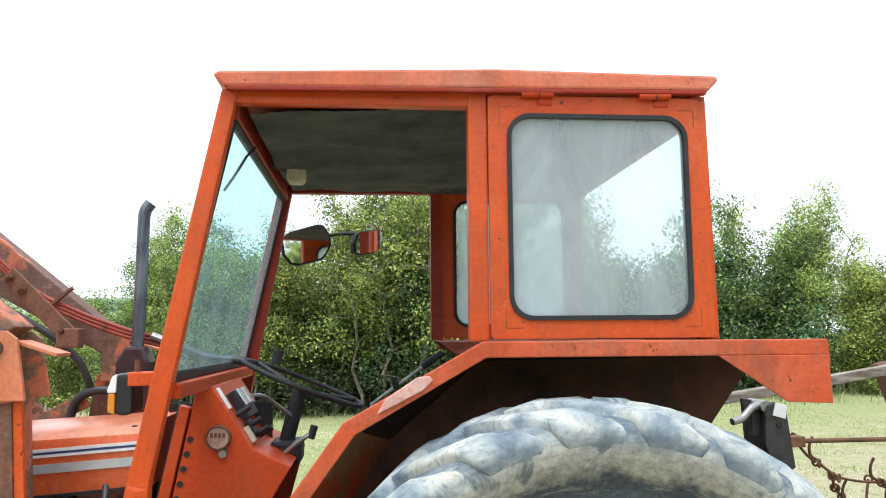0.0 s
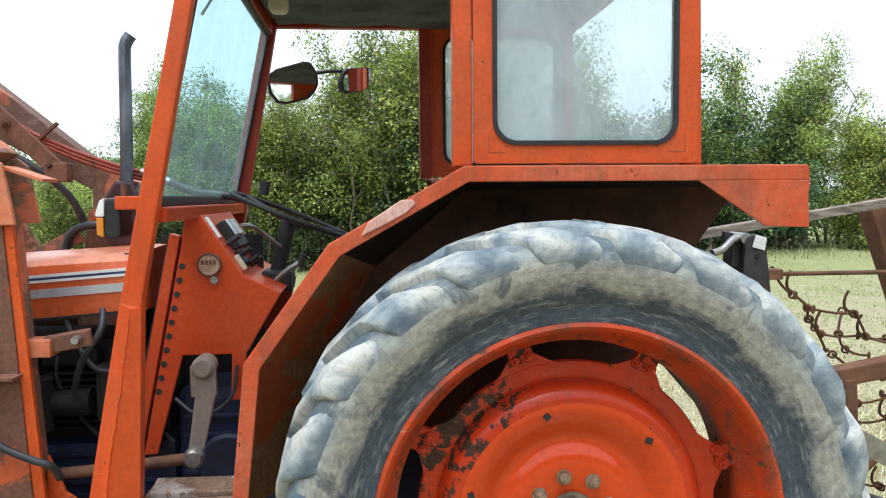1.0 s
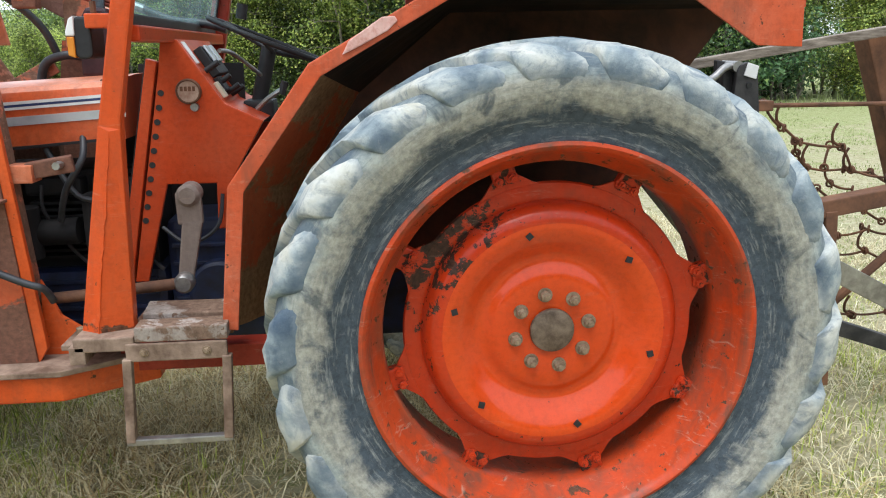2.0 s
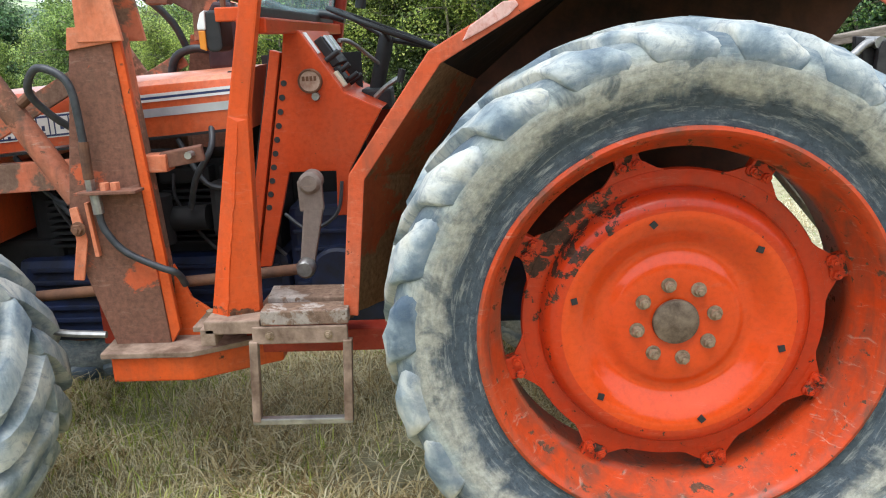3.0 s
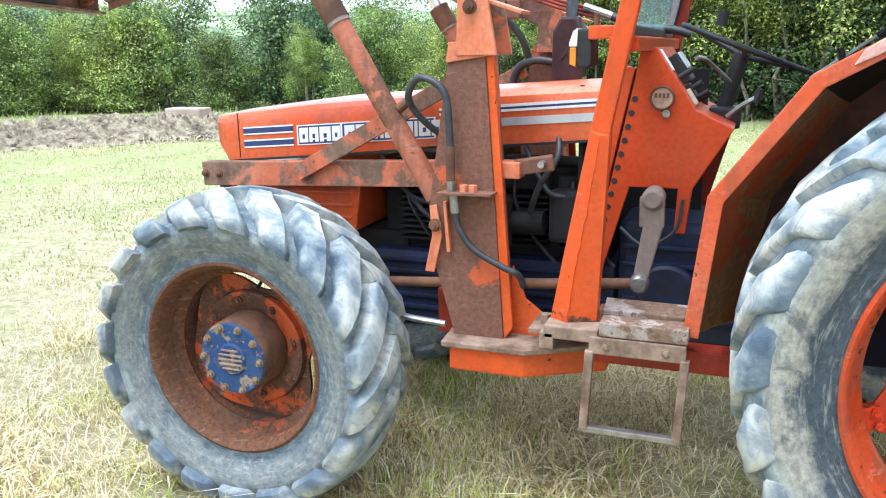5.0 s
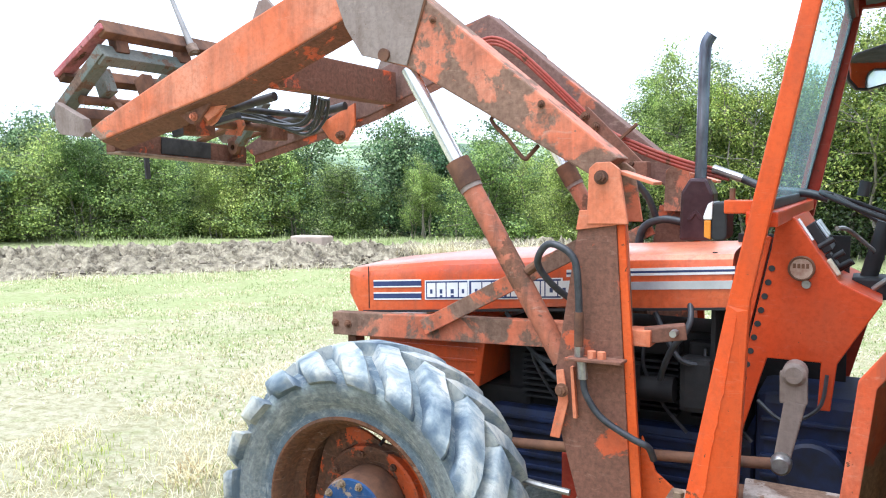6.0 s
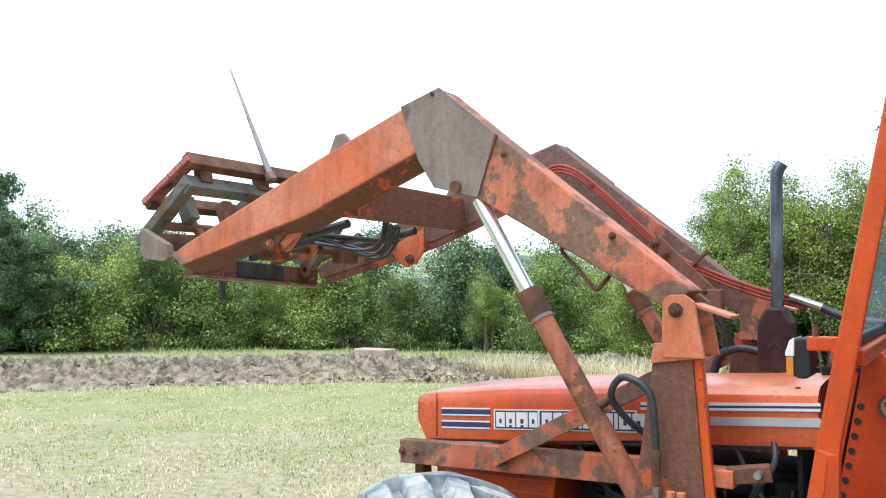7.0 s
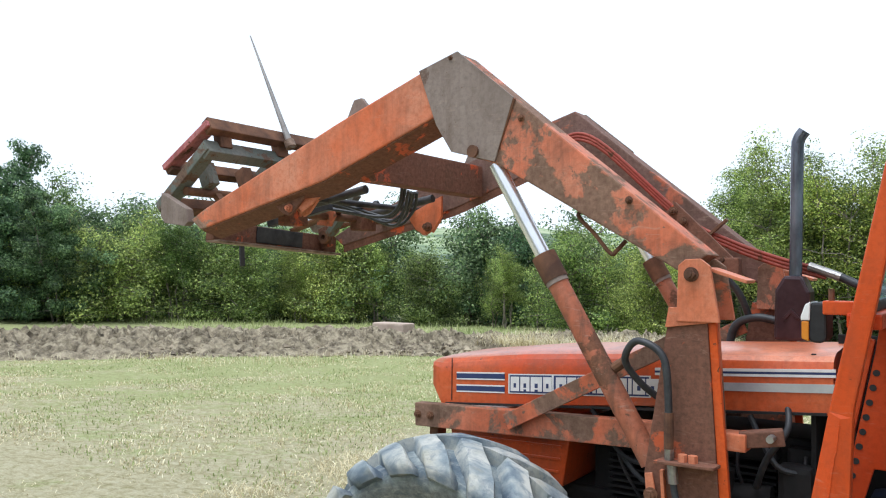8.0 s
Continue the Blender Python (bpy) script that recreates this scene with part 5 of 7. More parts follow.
for x in (-1.06, -0.90):
    part("ladder_bolt", hexbolt(x, 0.186, 0.718, 0.009, 0.01), M_BOLT, step)
for x in (-1.118, -0.862):
    part("ladder_rail", beam((x + 0.012, 0.195, 0.70), (x, 0.195, 0.462), 0.024, 0.026, 0.003, (0, 1, 0)), M_LADDER, step)
part("ladder_rung", box(-1.130, -0.850, 0.183, 0.207, 0.453, 0.471, 0.003), M_STEEL, step, "ladder rung worn bright")
part("far_step", box(-1.10, -0.85, 2 * CY - 0.6, 2 * CY - 0.2, 0.755, 0.775, 0.004), M_WOOD, tractor)

# exhaust
EXY = 1.25
ex = part("exhaust", prism([(-1.462, 1.395), (-1.340, 1.395), (-1.338, 1.575), (-1.364, 1.632), (-1.426, 1.634), (-1.458, 1.58)], EXY - 0.055, EXY + 0.055, 0.012), M_EXH, tractor, "dark purple-brown exhaust silencer box")
part("silencer_chevron", prism([(-1.43, 1.478), (-1.40, 1.515), (-1.37, 1.480), (-1.378, 1.472), (-1.40, 1.498), (-1.422, 1.470)], EXY - 0.060, EXY - 0.052, 0.001), M_EXH, ex)
part("exhaust_pipe", tube(smooth_path([(-1.396, EXY, 1.61), (-1.392, EXY, 1.80), (-1.388, EXY, 2.08), (-1.383, EXY, 2.14), (-1.363, EXY, 2.172)], 6), 0.023, 14), M_PIPE, ex, smooth=40)

# ---- front loader ----
loader = root("front_loader", (-1.5, CY, 0.5), "raised front loader with rusty orange arms mounted on the tractor", "loader")
FRONT_ARM = [(-3.765, 1.818), (-3.835, 1.865), (-3.74, 1.912), (-2.93, 2.226), (-2.516, 2.374), (-2.425, 2.215), (-3.01, 2.000)]
REAR_ARM = [(-2.516, 2.374), (-2.358, 2.421), (-2.127, 2.228), (-1.475, 1.695), (-1.56, 1.645), (-2.19, 2.008), (-2.38, 2.077), (-2.435, 2.18)]


def loader_side(side):
    Y = lambda y: y if side > 0 else 2 * 0.962 - y
    S = lambda a, b: tuple(sorted((Y(a), Y(b))))
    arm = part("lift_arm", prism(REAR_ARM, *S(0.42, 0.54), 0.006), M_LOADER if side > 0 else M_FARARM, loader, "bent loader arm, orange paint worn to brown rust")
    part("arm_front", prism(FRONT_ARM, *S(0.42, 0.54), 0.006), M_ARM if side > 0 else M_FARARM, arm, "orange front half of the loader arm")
    low = bmesh.new()
    rows = [[low.verts.new((x, Y(y), z - dz)) for y, dz in ((0.424, 0.0), (0.43, 0.014), (0.536, 0.046), (0.536, 0.0))] for x, z in ((-2.43, 2.222), (-3.01, 2.008), (-3.76, 1.826))]
    for p, q in zip(rows, rows[1:]):
        for k in range(4):
            low.faces.new((p[k], p[(k + 1) % 4], q[(k + 1) % 4], q[k]))
    low.faces.new(rows[0])
    low.faces.new(rows[-1][::-1])
    part("arm_lower_plate", low, M_POST, arm, "brown worn lower plate of the arm")
    part("elbow_plate", prism([(-2.527, 2.376), (-2.358, 2.425), (-2.127, 2.234), (-2.20, 2.018), (-2.38, 2.066), (-2.448, 2.170)], *S(0.411, 0.42), 0.002), M_GREY, arm, "grey primed elbow plate")
    part("weld_seam", tube([(-2.127, Y(0.418), 2.230), (-2.205, Y(0.418), 2.022)], 0.006, 6), M_RUST, arm)
    for x, z in ((-1.718, 1.866), (-2.385, 2.405), (-2.10, 2.16)):
        part("arm_bolt", hexbolt(x, Y(0.42), z, 0.009, 0.014, side), M_RUST, arm)
    part("cylinder_pin", tube([(-2.285, Y(0.40), 2.06), (-2.285, Y(0.57), 2.06)], 0.022, 14), M_RUST, arm, smooth=40)
    part("arm_hook", prism([(-3.37, 1.935), (-3.14, 2.01), (-3.13, 1.965), (-3.215, 1.885), (-3.245, 1.868), (-3.275, 1.878)], *S(0.46, 0.475), 0.003), M_POST, arm)
    part("arm_hook", prism([(-3.32, 1.945), (-3.09, 2.02), (-3.08, 1.99), (-3.185, 1.88), (-3.215, 1.865), (-3.235, 1.88)], *S(0.52, 0.535), 0.003), M_ARM, arm)
    part("hook_web", beam((-3.20, Y(0.478), 1.90), (-3.085, Y(0.53), 2.0), 0.012, 0.05, 0.003), M_ARM, arm)
    part("hook_pin", hexbolt(-3.237, Y(0.46), 1.90, 0.014, 0.018, side), M_ARM, arm)
    part("arm_lug", prism([(-2.99, 2.19), (-2.92, 2.33), (-2.88, 2.335), (-2.83, 2.28), (-2.83, 2.2)], *S(0.50, 0.52), 0.003), M_GREY, arm)
    post = part("loader_post", prism([(-1.585, 1.525), (-1.661, 1.042), (-1.643, 0.843), (-1.581, 0.615), (-1.417, 0.615), (-1.475, 1.525)], *S(0.40, 0.412), 0.003), M_POST, loader, "tall loader post, brown rust with orange edges")
    part("post_side", prism([(-1.488, 1.520), (-1.475, 1.525), (-1.417, 0.615), (-1.430, 0.615)], *S(0.412, 0.53), 0.003), M_LOADER, post)
    part("post_front", prism([(-1.585, 1.525), (-1.573, 1.52), (-1.648, 1.042), (-1.630, 0.843), (-1.569, 0.615), (-1.581, 0.615), (-1.643, 0.843), (-1.661, 1.042)], *S(0.412, 0.53), 0.002), M_POST, post)
    part("post_inner", prism([(-1.575, 1.525), (-1.651, 1.042), (-1.571, 0.615), (-1.427, 0.615), (-1.485, 1.525)], *S(0.518, 0.53), 0.002), M_POST, post)
    part("post_flange", prism([(-1.475, 1.525), (-1.452, 1.525), (-1.388, 0.66), (-1.417, 0.615)], *S(0.406, 0.425), 0.003), M_SUBFRAME, post, "orange post flange chipped to rust")
    ear = [(-1.560, 1.50), (-1.554, 1.664), (-1.534, 1.682), (-1.490, 1.684), (-1.462, 1.662), (-1.435, 1.50)]
    part("post_ear", prism(ear, *S(0.386, 0.402), 0.003), M_ARM, post)
    part("post_ear", prism(ear, *S(0.548, 0.564), 0.003), M_LOADER, post)
    part("ear_brace", prism([(-1.585, 1.54), (-1.44, 1.54), (-1.45, 1.50), (-1.595, 1.48)], *S(0.392, 0.402), 0.002), M_ARM, post)
    part("pivot_pin", hexbolt(-1.515, Y(0.386), 1.638, 0.016, 0.02, side), M_RUST, post)
    part("bent_plate", beam((-1.475, Y(0.455), 1.655), (-1.365, Y(0.455), 1.618), 0.10, 0.010, 0.002), M_ARM, post)
    shift = lambda pts: [(x, Y(y)) for x, y in pts]
    plan = [(-1.60, 0.32), (-1.33, 0.32), (-1.12, 0.44), (-1.12, 0.66), (-1.625, 0.66)]
    part("foot_plate", slab(shift(plan), 0.605, 0.622, 0.003), M_LADDER, post, "worn steel foot plate")
    part("foot_box", slab(shift([(-1.578, 0.335), (-1.335, 0.335), (-1.10, 0.47), (-1.10, 0.66), (-1.578, 0.66)]), 0.525, 0.605, 0.008), M_SUBFRAME, post, "orange subframe box")
    part("foot_gusset", prism([(-1.42, 0.62), (-1.25, 0.62), (-1.28, 0.68), (-1.36, 0.74), (-1.405, 0.85)], *S(0.46, 0.475), 0.003), M_SUBFRAME, post)
    part("side_plate", slab(shift([(-1.31, 0.30), (-1.16, 0.30), (-1.16, 0.46), (-1.31, 0.46)]), 0.690, 0.706, 0.003), M_LADDER, post)
    part("plate_bolt", tube([(-1.27, Y(0.36), 0.70), (-1.27, Y(0.36), 0.735)], 0.016, 6), M_BOLT, post)
    part("subframe_bar", beam((-2.67, Y(0.625), 1.075), (-1.60, Y(0.625), 1.113), 0.05, 0.09, 0.004), M_LOADER, loader, "rusty orange bar along the bonnet")
    part("bar_foot", beam((-2.60, Y(0.66), 1.04), (-2.60, Y(0.66), 0.96), 0.06, 0.04, 0.004, (1, 0, 0)), M_RUST, loader)
    for x in (-2.655, -2.595):
        part("bar_bolt", hexbolt(x, Y(0.60), 1.078, 0.012, 0.014, side), M_RUST, loader)
    part("subframe_brace", beam((-2.245, Y(0.585), 1.095), (-1.60, Y(0.585), 1.435), 0.02, 0.058, 0.003), M_LOADER, loader, "diagonal flat steel brace")
    part("post_bracket", box(-1.445, -1.375, *S(0.43, 0.50), 1.132, 1.182, 0.004), M_ARM, post)
    part("bracket_arm", beam((-1.40, Y(0.465), 1.162), (-1.285, Y(0.495), 1.178), 0.05, 0.045, 0.004), M_POST, post)
    part("bracket_bolt", tube([(-1.31, Y(0.43), 1.178), (-1.31, Y(0.54), 1.178)], 0.011, 8), M_STEEL, post)
    # lift cylinder
    a, b = Vector((-1.655, Y(0.45), 1.06)), Vector((-2.215, Y(0.45), 2.012))
    d = (b - a).normalized()
    g = a + d * ((Vector((-2.03, Y(0.45), 1.69)) - a).length)
    cyl = part("lift_cylinder", tube([a, g], 0.035, 20), M_CYL, loader, "hydraulic lift cylinder in faded rusty orange", smooth=40)
    part("cylinder_gland", tube([g - d * 0.09, g - d * 0.012, g + d * 0.004], 0.042, 20), M_RUST, cyl, smooth=40)
    part("gland_ring", tube([g - d * 0.105, g - d * 0.09], 0.039, 20), M_GREY, cyl, smooth=40)
    part("cylinder_rod", tube([g, b], 0.026, 20), M_CHROME, cyl, "bright chromed cylinder rod", smooth=40)
    part("port_fitting", tube([a + d * 0.30 + Vector((0.03, 0, 0.02)), a + d * 0.30 + Vector((0.07, 0, 0.05))], 0.016, 10), M_RUST, cyl)
    return arm, post


near_arm, near_post = loader_side(1)
far_arm, far_post = loader_side(-1)
far_arm.location.z -= 0.045  # the far arm hangs a little lower

# hoses and fittings on the near post
part("hose_clamp_plate", slab([(-1.61, 0.335), (-1.44, 0.345), (-1.435, 0.40), (-1.60, 0.40)], 1.088, 1.097, 0.002), M_POST, near_post)
for x in (-1.575, -1.535, -1.505):
    part("hose_fitting", tube([(x, 0.37, 1.09), (x, 0.37, 1.118 if x > -1.57 else 1.14)], 0.014, 6), M_ARM if x > -1.57 else M_STEEL, near_post)
part("loop_hose", tube(smooth_path([(-1.575, 0.365, 1.14), (-1.575, 0.362, 1.29), (-1.592, 0.36, 1.40), (-1.672, 0.37, 1.437), (-1.722, 0.40, 1.375), (-1.69, 0.45, 1.30), (-1.63, 0.50, 1.24)], 8), 0.0112, 10), M_HOSE, near_post, "black hydraulic hose in a loop", smooth=60)
part("hose_sleeve", tube([(-1.574, 0.365, 1.13), (-1.574, 0.365, 1.235)], 0.0145, 12), M_RUST, near_post, "rusty hose fitting")
part("hose_ferrule", tube([(-1.566, 0.37, 1.085), (-1.562, 0.37, 1.03)], 0.015, 12), M_STEEL, near_post)
part("drop_hose", tube(smooth_path([(-1.562, 0.37, 1.03), (-1.55, 0.368, 0.98), (-1.50, 0.366, 0.917), (-1.41, 0.368, 0.868), (-1.365, 0.38, 0.845), (-1.355, 0.41, 0.80)], 8), 0.0105, 10), M_HOSE, near_post, "black hydraulic hose", smooth=60)
lever = part("lock_lever", prism([(-1.652, 1.045), (-1.628, 1.05), (-1.612, 0.95), (-1.640, 0.83), (-1.672, 0.832), (-1.645, 0.95)], 0.378, 0.386, 0.003), M_ARM, near_post, "pale orange locking lever")
part("lever_bolt", hexbolt(-1.632, 0.378, 0.985, 0.016, 0.018), M_RUST, near_post)
part("lever_strip", prism([(-1.607, 1.06), (-1.597, 1.06), (-1.585, 0.90), (-1.597, 0.90)], 0.380, 0.40, 0.002), M_ARM, near_post)
part("wire_loop", tube(smooth_path([(-1.875, 0.48, 1.85), (-1.908, 0.46, 1.828), (-1.85, 0.46, 1.765), (-1.795, 0.46, 1.702), (-1.775, 0.46, 1.71), (-1.752, 0.48, 1.742)], 5), 0.007, 8), M_RUST, near_arm, smooth=50)
# pipes along the far arm
for k in range(3):
    o = 0.014 * k
    part("arm_pipe", tube(smooth_path([(-2.50, 1.33, 2.20 - o), (-2.40, 1.335, 2.29 - o), (-2.226, 1.335, 2.270 - o), (-1.847, 1.335, 1.925 - o), (-1.66, 1.32, 1.82 - o), (-1.465, 1.31, 1.745 - o), (-1.30, 1.31, 1.70 - o)], 7), 0.008, 8), M_PIPERED, far_arm, smooth=50)
part("pipe_sleeve", tube([(-1.36, 1.31, 1.715), (-1.25, 1.30, 1.675)], 0.017, 10), M_STEEL, far_arm)
part("far_hose", tube(smooth_path([(-1.25, 1.30, 1.675), (-1.15, 1.28, 1.635), (-1.02, 1.26, 1.62), (-0.95, 1.25, 1.60)], 6), 0.016, 10), M_HOSE, far_arm, "black hydraulic hose", smooth=50)
part("far_loop_hose", tube(smooth_path([(-1.66, 1.32, 1.30), (-1.63, 1.31, 1.43), (-1.55, 1.30, 1.47), (-1.47, 1.30, 1.46)], 6), 0.016, 10), M_HOSE, far_post, smooth=50)
part("under_hose", tube(smooth_path([(-2.1, 1.30, 1.95), (-1.9, 1.28, 1.83), (-1.72, 1.28, 1.72), (-1.62, 1.30, 1.62), (-1.58, 1.32, 1.52)], 6), 0.014, 8), M_HOSE, far_arm, smooth=50)
for y in (1.335,):
    part("pipe_clip", beam((-1.73, y - 0.02, 1.84), (-1.66, y - 0.02, 1.90), 0.02, 0.012, 0.002), M_RUST, far_arm)
part("safety_bar", beam((-1.85, 1.20, 1.90), (-1.625, 1.20, 1.675), 0.018, 0.062, 0.003), M_POST, loader, "flat rusty safety bar")
for f in (0.06, 0.25, 0.93):
    part("bar_pin", hexbolt(-1.85 + 0.225 * f, 1.19, 1.90 - 0.225 * f, 0.013, 0.02), M_RUST, loader)
part("bar_pivot", box(-1.66, -1.58, 1.17, 1.23, 1.63, 1.70, 0.006), M_POST, loader)

# beams across, and the tilted carriage with its bale spike
cross = part("cross_beam", beam((-2.88, 0.54, 2.075), (-2.88, 1.36, 2.075), 0.09, 0.15, 0.006), M_POST, loader, "rusty cross beam between the arms")
part("beam_gusset", prism([(-3.28, 1.965), (-3.06, 2.06), (-3.06, 1.955), (-3.11, 1.885), (-3.165, 1.866), (-3.215, 1.89)], 1.33, 1.345, 0.003), M_ARM, far_arm)
part("gusset_pin", hexbolt(-3.14, 1.33, 1.905, 0.018, 0.03), M_RUST, far_arm)
tip = part("tip_tube", beam((-3.85, 0.54, 1.822), (-3.85, 1.39, 1.775), 0.06, 0.095, 0.006), M_POST, loader, "worn brown cross tube between the arm tips")
part("tube_flange", beam((-3.83, 0.54, 1.772), (-3.83, 1.39, 1.725), 0.10, 0.012, 0.003), M_LADDER, tip)
part("tube_plate", beam((-3.816, 0.80, 1.812), (-3.816, 1.12, 1.794), 0.006, 0.08, 0.003), M_DARKSTEEL, tip)
part("tube_ring", lathe([(0.014, 1.235), (0.036, 1.235), (0.036, 1.262), (0.014, 1.262), (0.014, 1.235)], -3.775, 1.815, 24), M_RUST, tip, smooth=40)
part("ring_lug", prism([(-3.83, 1.74), (-3.74, 1.77), (-3.73, 1.85), (-3.78, 1.88), (-3.84, 1.86)], 1.265, 1.285, 0.003), M_POST, tip)
for y0, y1 in ((0.66, 0.74), (1.16, 1.24)):
    ym = (y0 + y1) / 2
    ram = part("tilt_ram", tube([(-3.02, ym, 1.99), (-3.55, ym, 1.90)], 0.019, 16), M_DARKSTEEL, loader, "grimy tilt ram", smooth=40)
    part("ram_rod", tube([(-3.55, ym, 1.90), (-3.92, ym, 1.90)], 0.013, 12), M_STEEL, ram, smooth=40)
    part("ram_eye", box(-3.50, -3.42, y0 - 0.02, y1 + 0.02, 1.84, 1.97, 0.01), M_POST, ram)
    part("ram_link", beam((-3.46, ym, 1.86), (-3.46, ym + 0.12, 1.99), 0.03, 0.05, 0.004), M_DARKSTEEL, ram)
rnd_c = random.Random(12)
for k in range(6):
    o = 0.022 * k
    j = [rnd_c.uniform(-0.035, 0.035) for _ in range(6)]
    part("carriage_hose", tube(smooth_path([(-2.93, 0.84 + o, 2.02 + j[0]), (-3.00, 0.90 + o, 1.915 + j[1]), (-3.12, 0.93 + o + j[5], 1.875 + j[2]), (-3.36, 0.85 + o, 1.95 + j[3]), (-3.62, 0.78 + o, 1.96 + j[4])], 7), 0.0075, 8), M_HOSE, loader, smooth=60)
for k in range(2):
    part("beam_hose", tube(smooth_path([(-2.60, 0.56, 2.19 - 0.02 * k), (-2.52, 0.75, 2.21 - 0.02 * k), (-2.45, 0.98, 2.17 - 0.02 * k), (-2.48, 1.2, 2.16), (-2.5, 1.34, 2.18)], 6), 0.011, 8), M_HOSE, loader, smooth=60)
# latch bars, pins and plates crowded under the arm tips
for y, x0, z0, x1, z1, w, h, m_ in ((0.60, -3.62, 1.905, -3.20, 2.02, 0.014, 0.05, M_POST), (0.78, -3.70, 1.86, -3.30, 1.93, 0.03, 0.035, M_DARKSTEEL), (1.00, -3.76, 1.84, -3.34, 1.96, 0.014, 0.06, M_RUST),
                                (1.10, -3.60, 1.82, -3.42, 2.02, 0.03, 0.05, M_GREENPLATE), (1.28, -3.74, 1.86, -3.24, 1.985, 0.014, 0.05, M_POST)):
    part("latch_bar", beam((x0, y, z0), (x1, y, z1), w, h, 0.003, (0, 1, 0)), m_, loader)
part("latch_shaft", tube([(-3.47, 0.54, 1.90), (-3.47, 1.38, 1.90)], 0.02, 12), M_RUST, loader, smooth=40)
part("latch_shaft", tube([(-3.24, 0.54, 1.95), (-3.24, 1.38, 1.95)], 0.014, 12), M_DARKSTEEL, loader, smooth=40)
for y in (0.70, 0.93, 1.22):
    part("latch_ear", prism([(-3.53, 1.86), (-3.50, 1.97), (-3.44, 1.97), (-3.41, 1.90), (-3.44, 1.85)], y, y + 0.016, 0.003), M_LOADER, loader)
carriage = part("carriage_beam", beam((-3.85, 0.47, 2.205), (-3.85, 1.43, 2.205), 0.06, 0.075, 0.005, (0.62, 0, -0.78)), M_GREENPLATE, loader, "grey-green carriage beam")
for y in (0.50, 0.93, 1.40):
    part("carriage_side", beam((-4.19, y, 1.945), (-3.83, y, 2.225), 0.05, 0.075, 0.004, (0, 1, 0)), M_GREENPLATE, carriage)
part("carriage_low_beam", beam((-4.16, 0.47, 1.955), (-4.16, 1.43, 1.955), 0.06, 0.07, 0.005, (0.62, 0, -0.78)), M_RUST, carriage)
for y in (0.425, 1.435):
    part("hook_plate", prism([(-4.105, 2.01), (-3.915, 1.925), (-3.90, 1.865), (-3.925, 1.845), (-4.075, 1.862), (-4.105, 1.895)], y, y + 0.04, 0.003), M_GREY, carriage, "grey hook plate")
for y in (0.62, 0.86, 1.10, 1.30):
    part("carriage_block", beam((-3.98, y, 2.05), (-4.03, y, 2.16), 0.07, 0.06, 0.005, (0, 1, 0)), M_GREENPLATE if y < 0.7 else M_RUST, carriage)
    part("carriage_link", beam((-3.92, y + 0.06, 1.93), (-4.06, y + 0.06, 2.06), 0.03, 0.04, 0.004, (0, 1, 0)), M_RUST, carriage)
part("inner_tube", tube([(-4.02, 0.5, 2.02), (-4.02, 1.4, 2.02)], 0.022, 12), M_RUST, carriage, smooth=40)
part("hanging_strap", beam((-4.20, 1.0, 1.93), (-4.18, 1.0, 1.66), 0.012, 0.03, 0.002, (0, 1, 0)), M_DARKSTEEL, carriage)
spikef = part("spike_beam", beam((-3.835, 0.47, 2.315), (-3.835, 1.43, 2.315), 0.05, 0.07, 0.005, (0.55, 0, -0.83)), M_RUST, loader, "rusty top beam of the bale spike frame")
for y in (0.49, 1.41):
    part("spike_side", beam((-4.14, y, 2.135), (-3.815, y, 2.325), 0.03, 0.072, 0.004, (0, 1, 0)), M_REDPLATE, spikef, "faded red side plate")
part("spike_low_beam", beam((-4.12, 0.47, 2.14), (-4.12, 1.43, 2.14), 0.05, 0.06, 0.005, (0.55, 0, -0.83)), M_RUST, spikef)
for y in (0.58, 0.95, 1.32):
    part("spike_bracket", beam((-3.84, y, 2.22), (-3.86, y, 2.31), 0.05, 0.07, 0.004, (0, 1, 0)), M_RUST, spikef)
part("bale_spike", tube([(-3.765, 0.95, 2.27), (-3.83, 0.95, 2.395), (-3.96, 0.95, 2.65), (-4.088, 0.95, 2.90)], 0.019, 12, None, 0.003), M_SPIKE, spikef, "long tapered worn steel bale spike", smooth=40)
part("spike_socket", tube([(-3.765, 0.95, 2.27), (-3.785, 0.95, 2.305)], 0.028, 14), M_LADDER, spikef, smooth=40)

carriage.location += Vector((0.022, 0.01, -0.006))
spikef.location += Vector((0.022, 0.01, -0.006))

# ---- harrow frame behind the tractor ----
harrow = root("chain_harrow", (1.6, 1.2, 0), "rusty steel harrow frame with hanging chain links behind the tractor", "harrow")
part("top_beam", beam((0.55, 1.12, 1.378), (2.6, 1.12, 1.69), 0.05, 0.036, 0.004), M_WOOD, harrow, "weathered grey wooden beam")
part("frame_post", beam((1.555, 1.25, 1.53), (1.86, 1.25, 0.70), 0.09, 0.10, 0.006, (0, 1, 0)), M_RUST, harrow, "dark rusty upright")
part("frame_post_back", beam((1.66, 1.45, 1.53), (1.97, 1.45, 0.70), 0.05, 0.07, 0.006, (0, 1, 0)), M_RUST, harrow)
part("frame_beam", beam((1.30, 1.10, 0.842), (2.5, 1.10, 1.035), 0.08, 0.070, 0.006), M_RUST, harrow, "rusty lower beam")
part("frame_leg", beam((1.36, 1.08, 0.84), (1.40, 1.08, 0.10), 0.05, 0.05, 0.004, (0, 1, 0)), M_RUST, harrow)
part("brace", tube([(1.45, 1.15, 0.42), (2.3, 1.35, 1.0)], 0.02, 10), M_RUST, harrow)
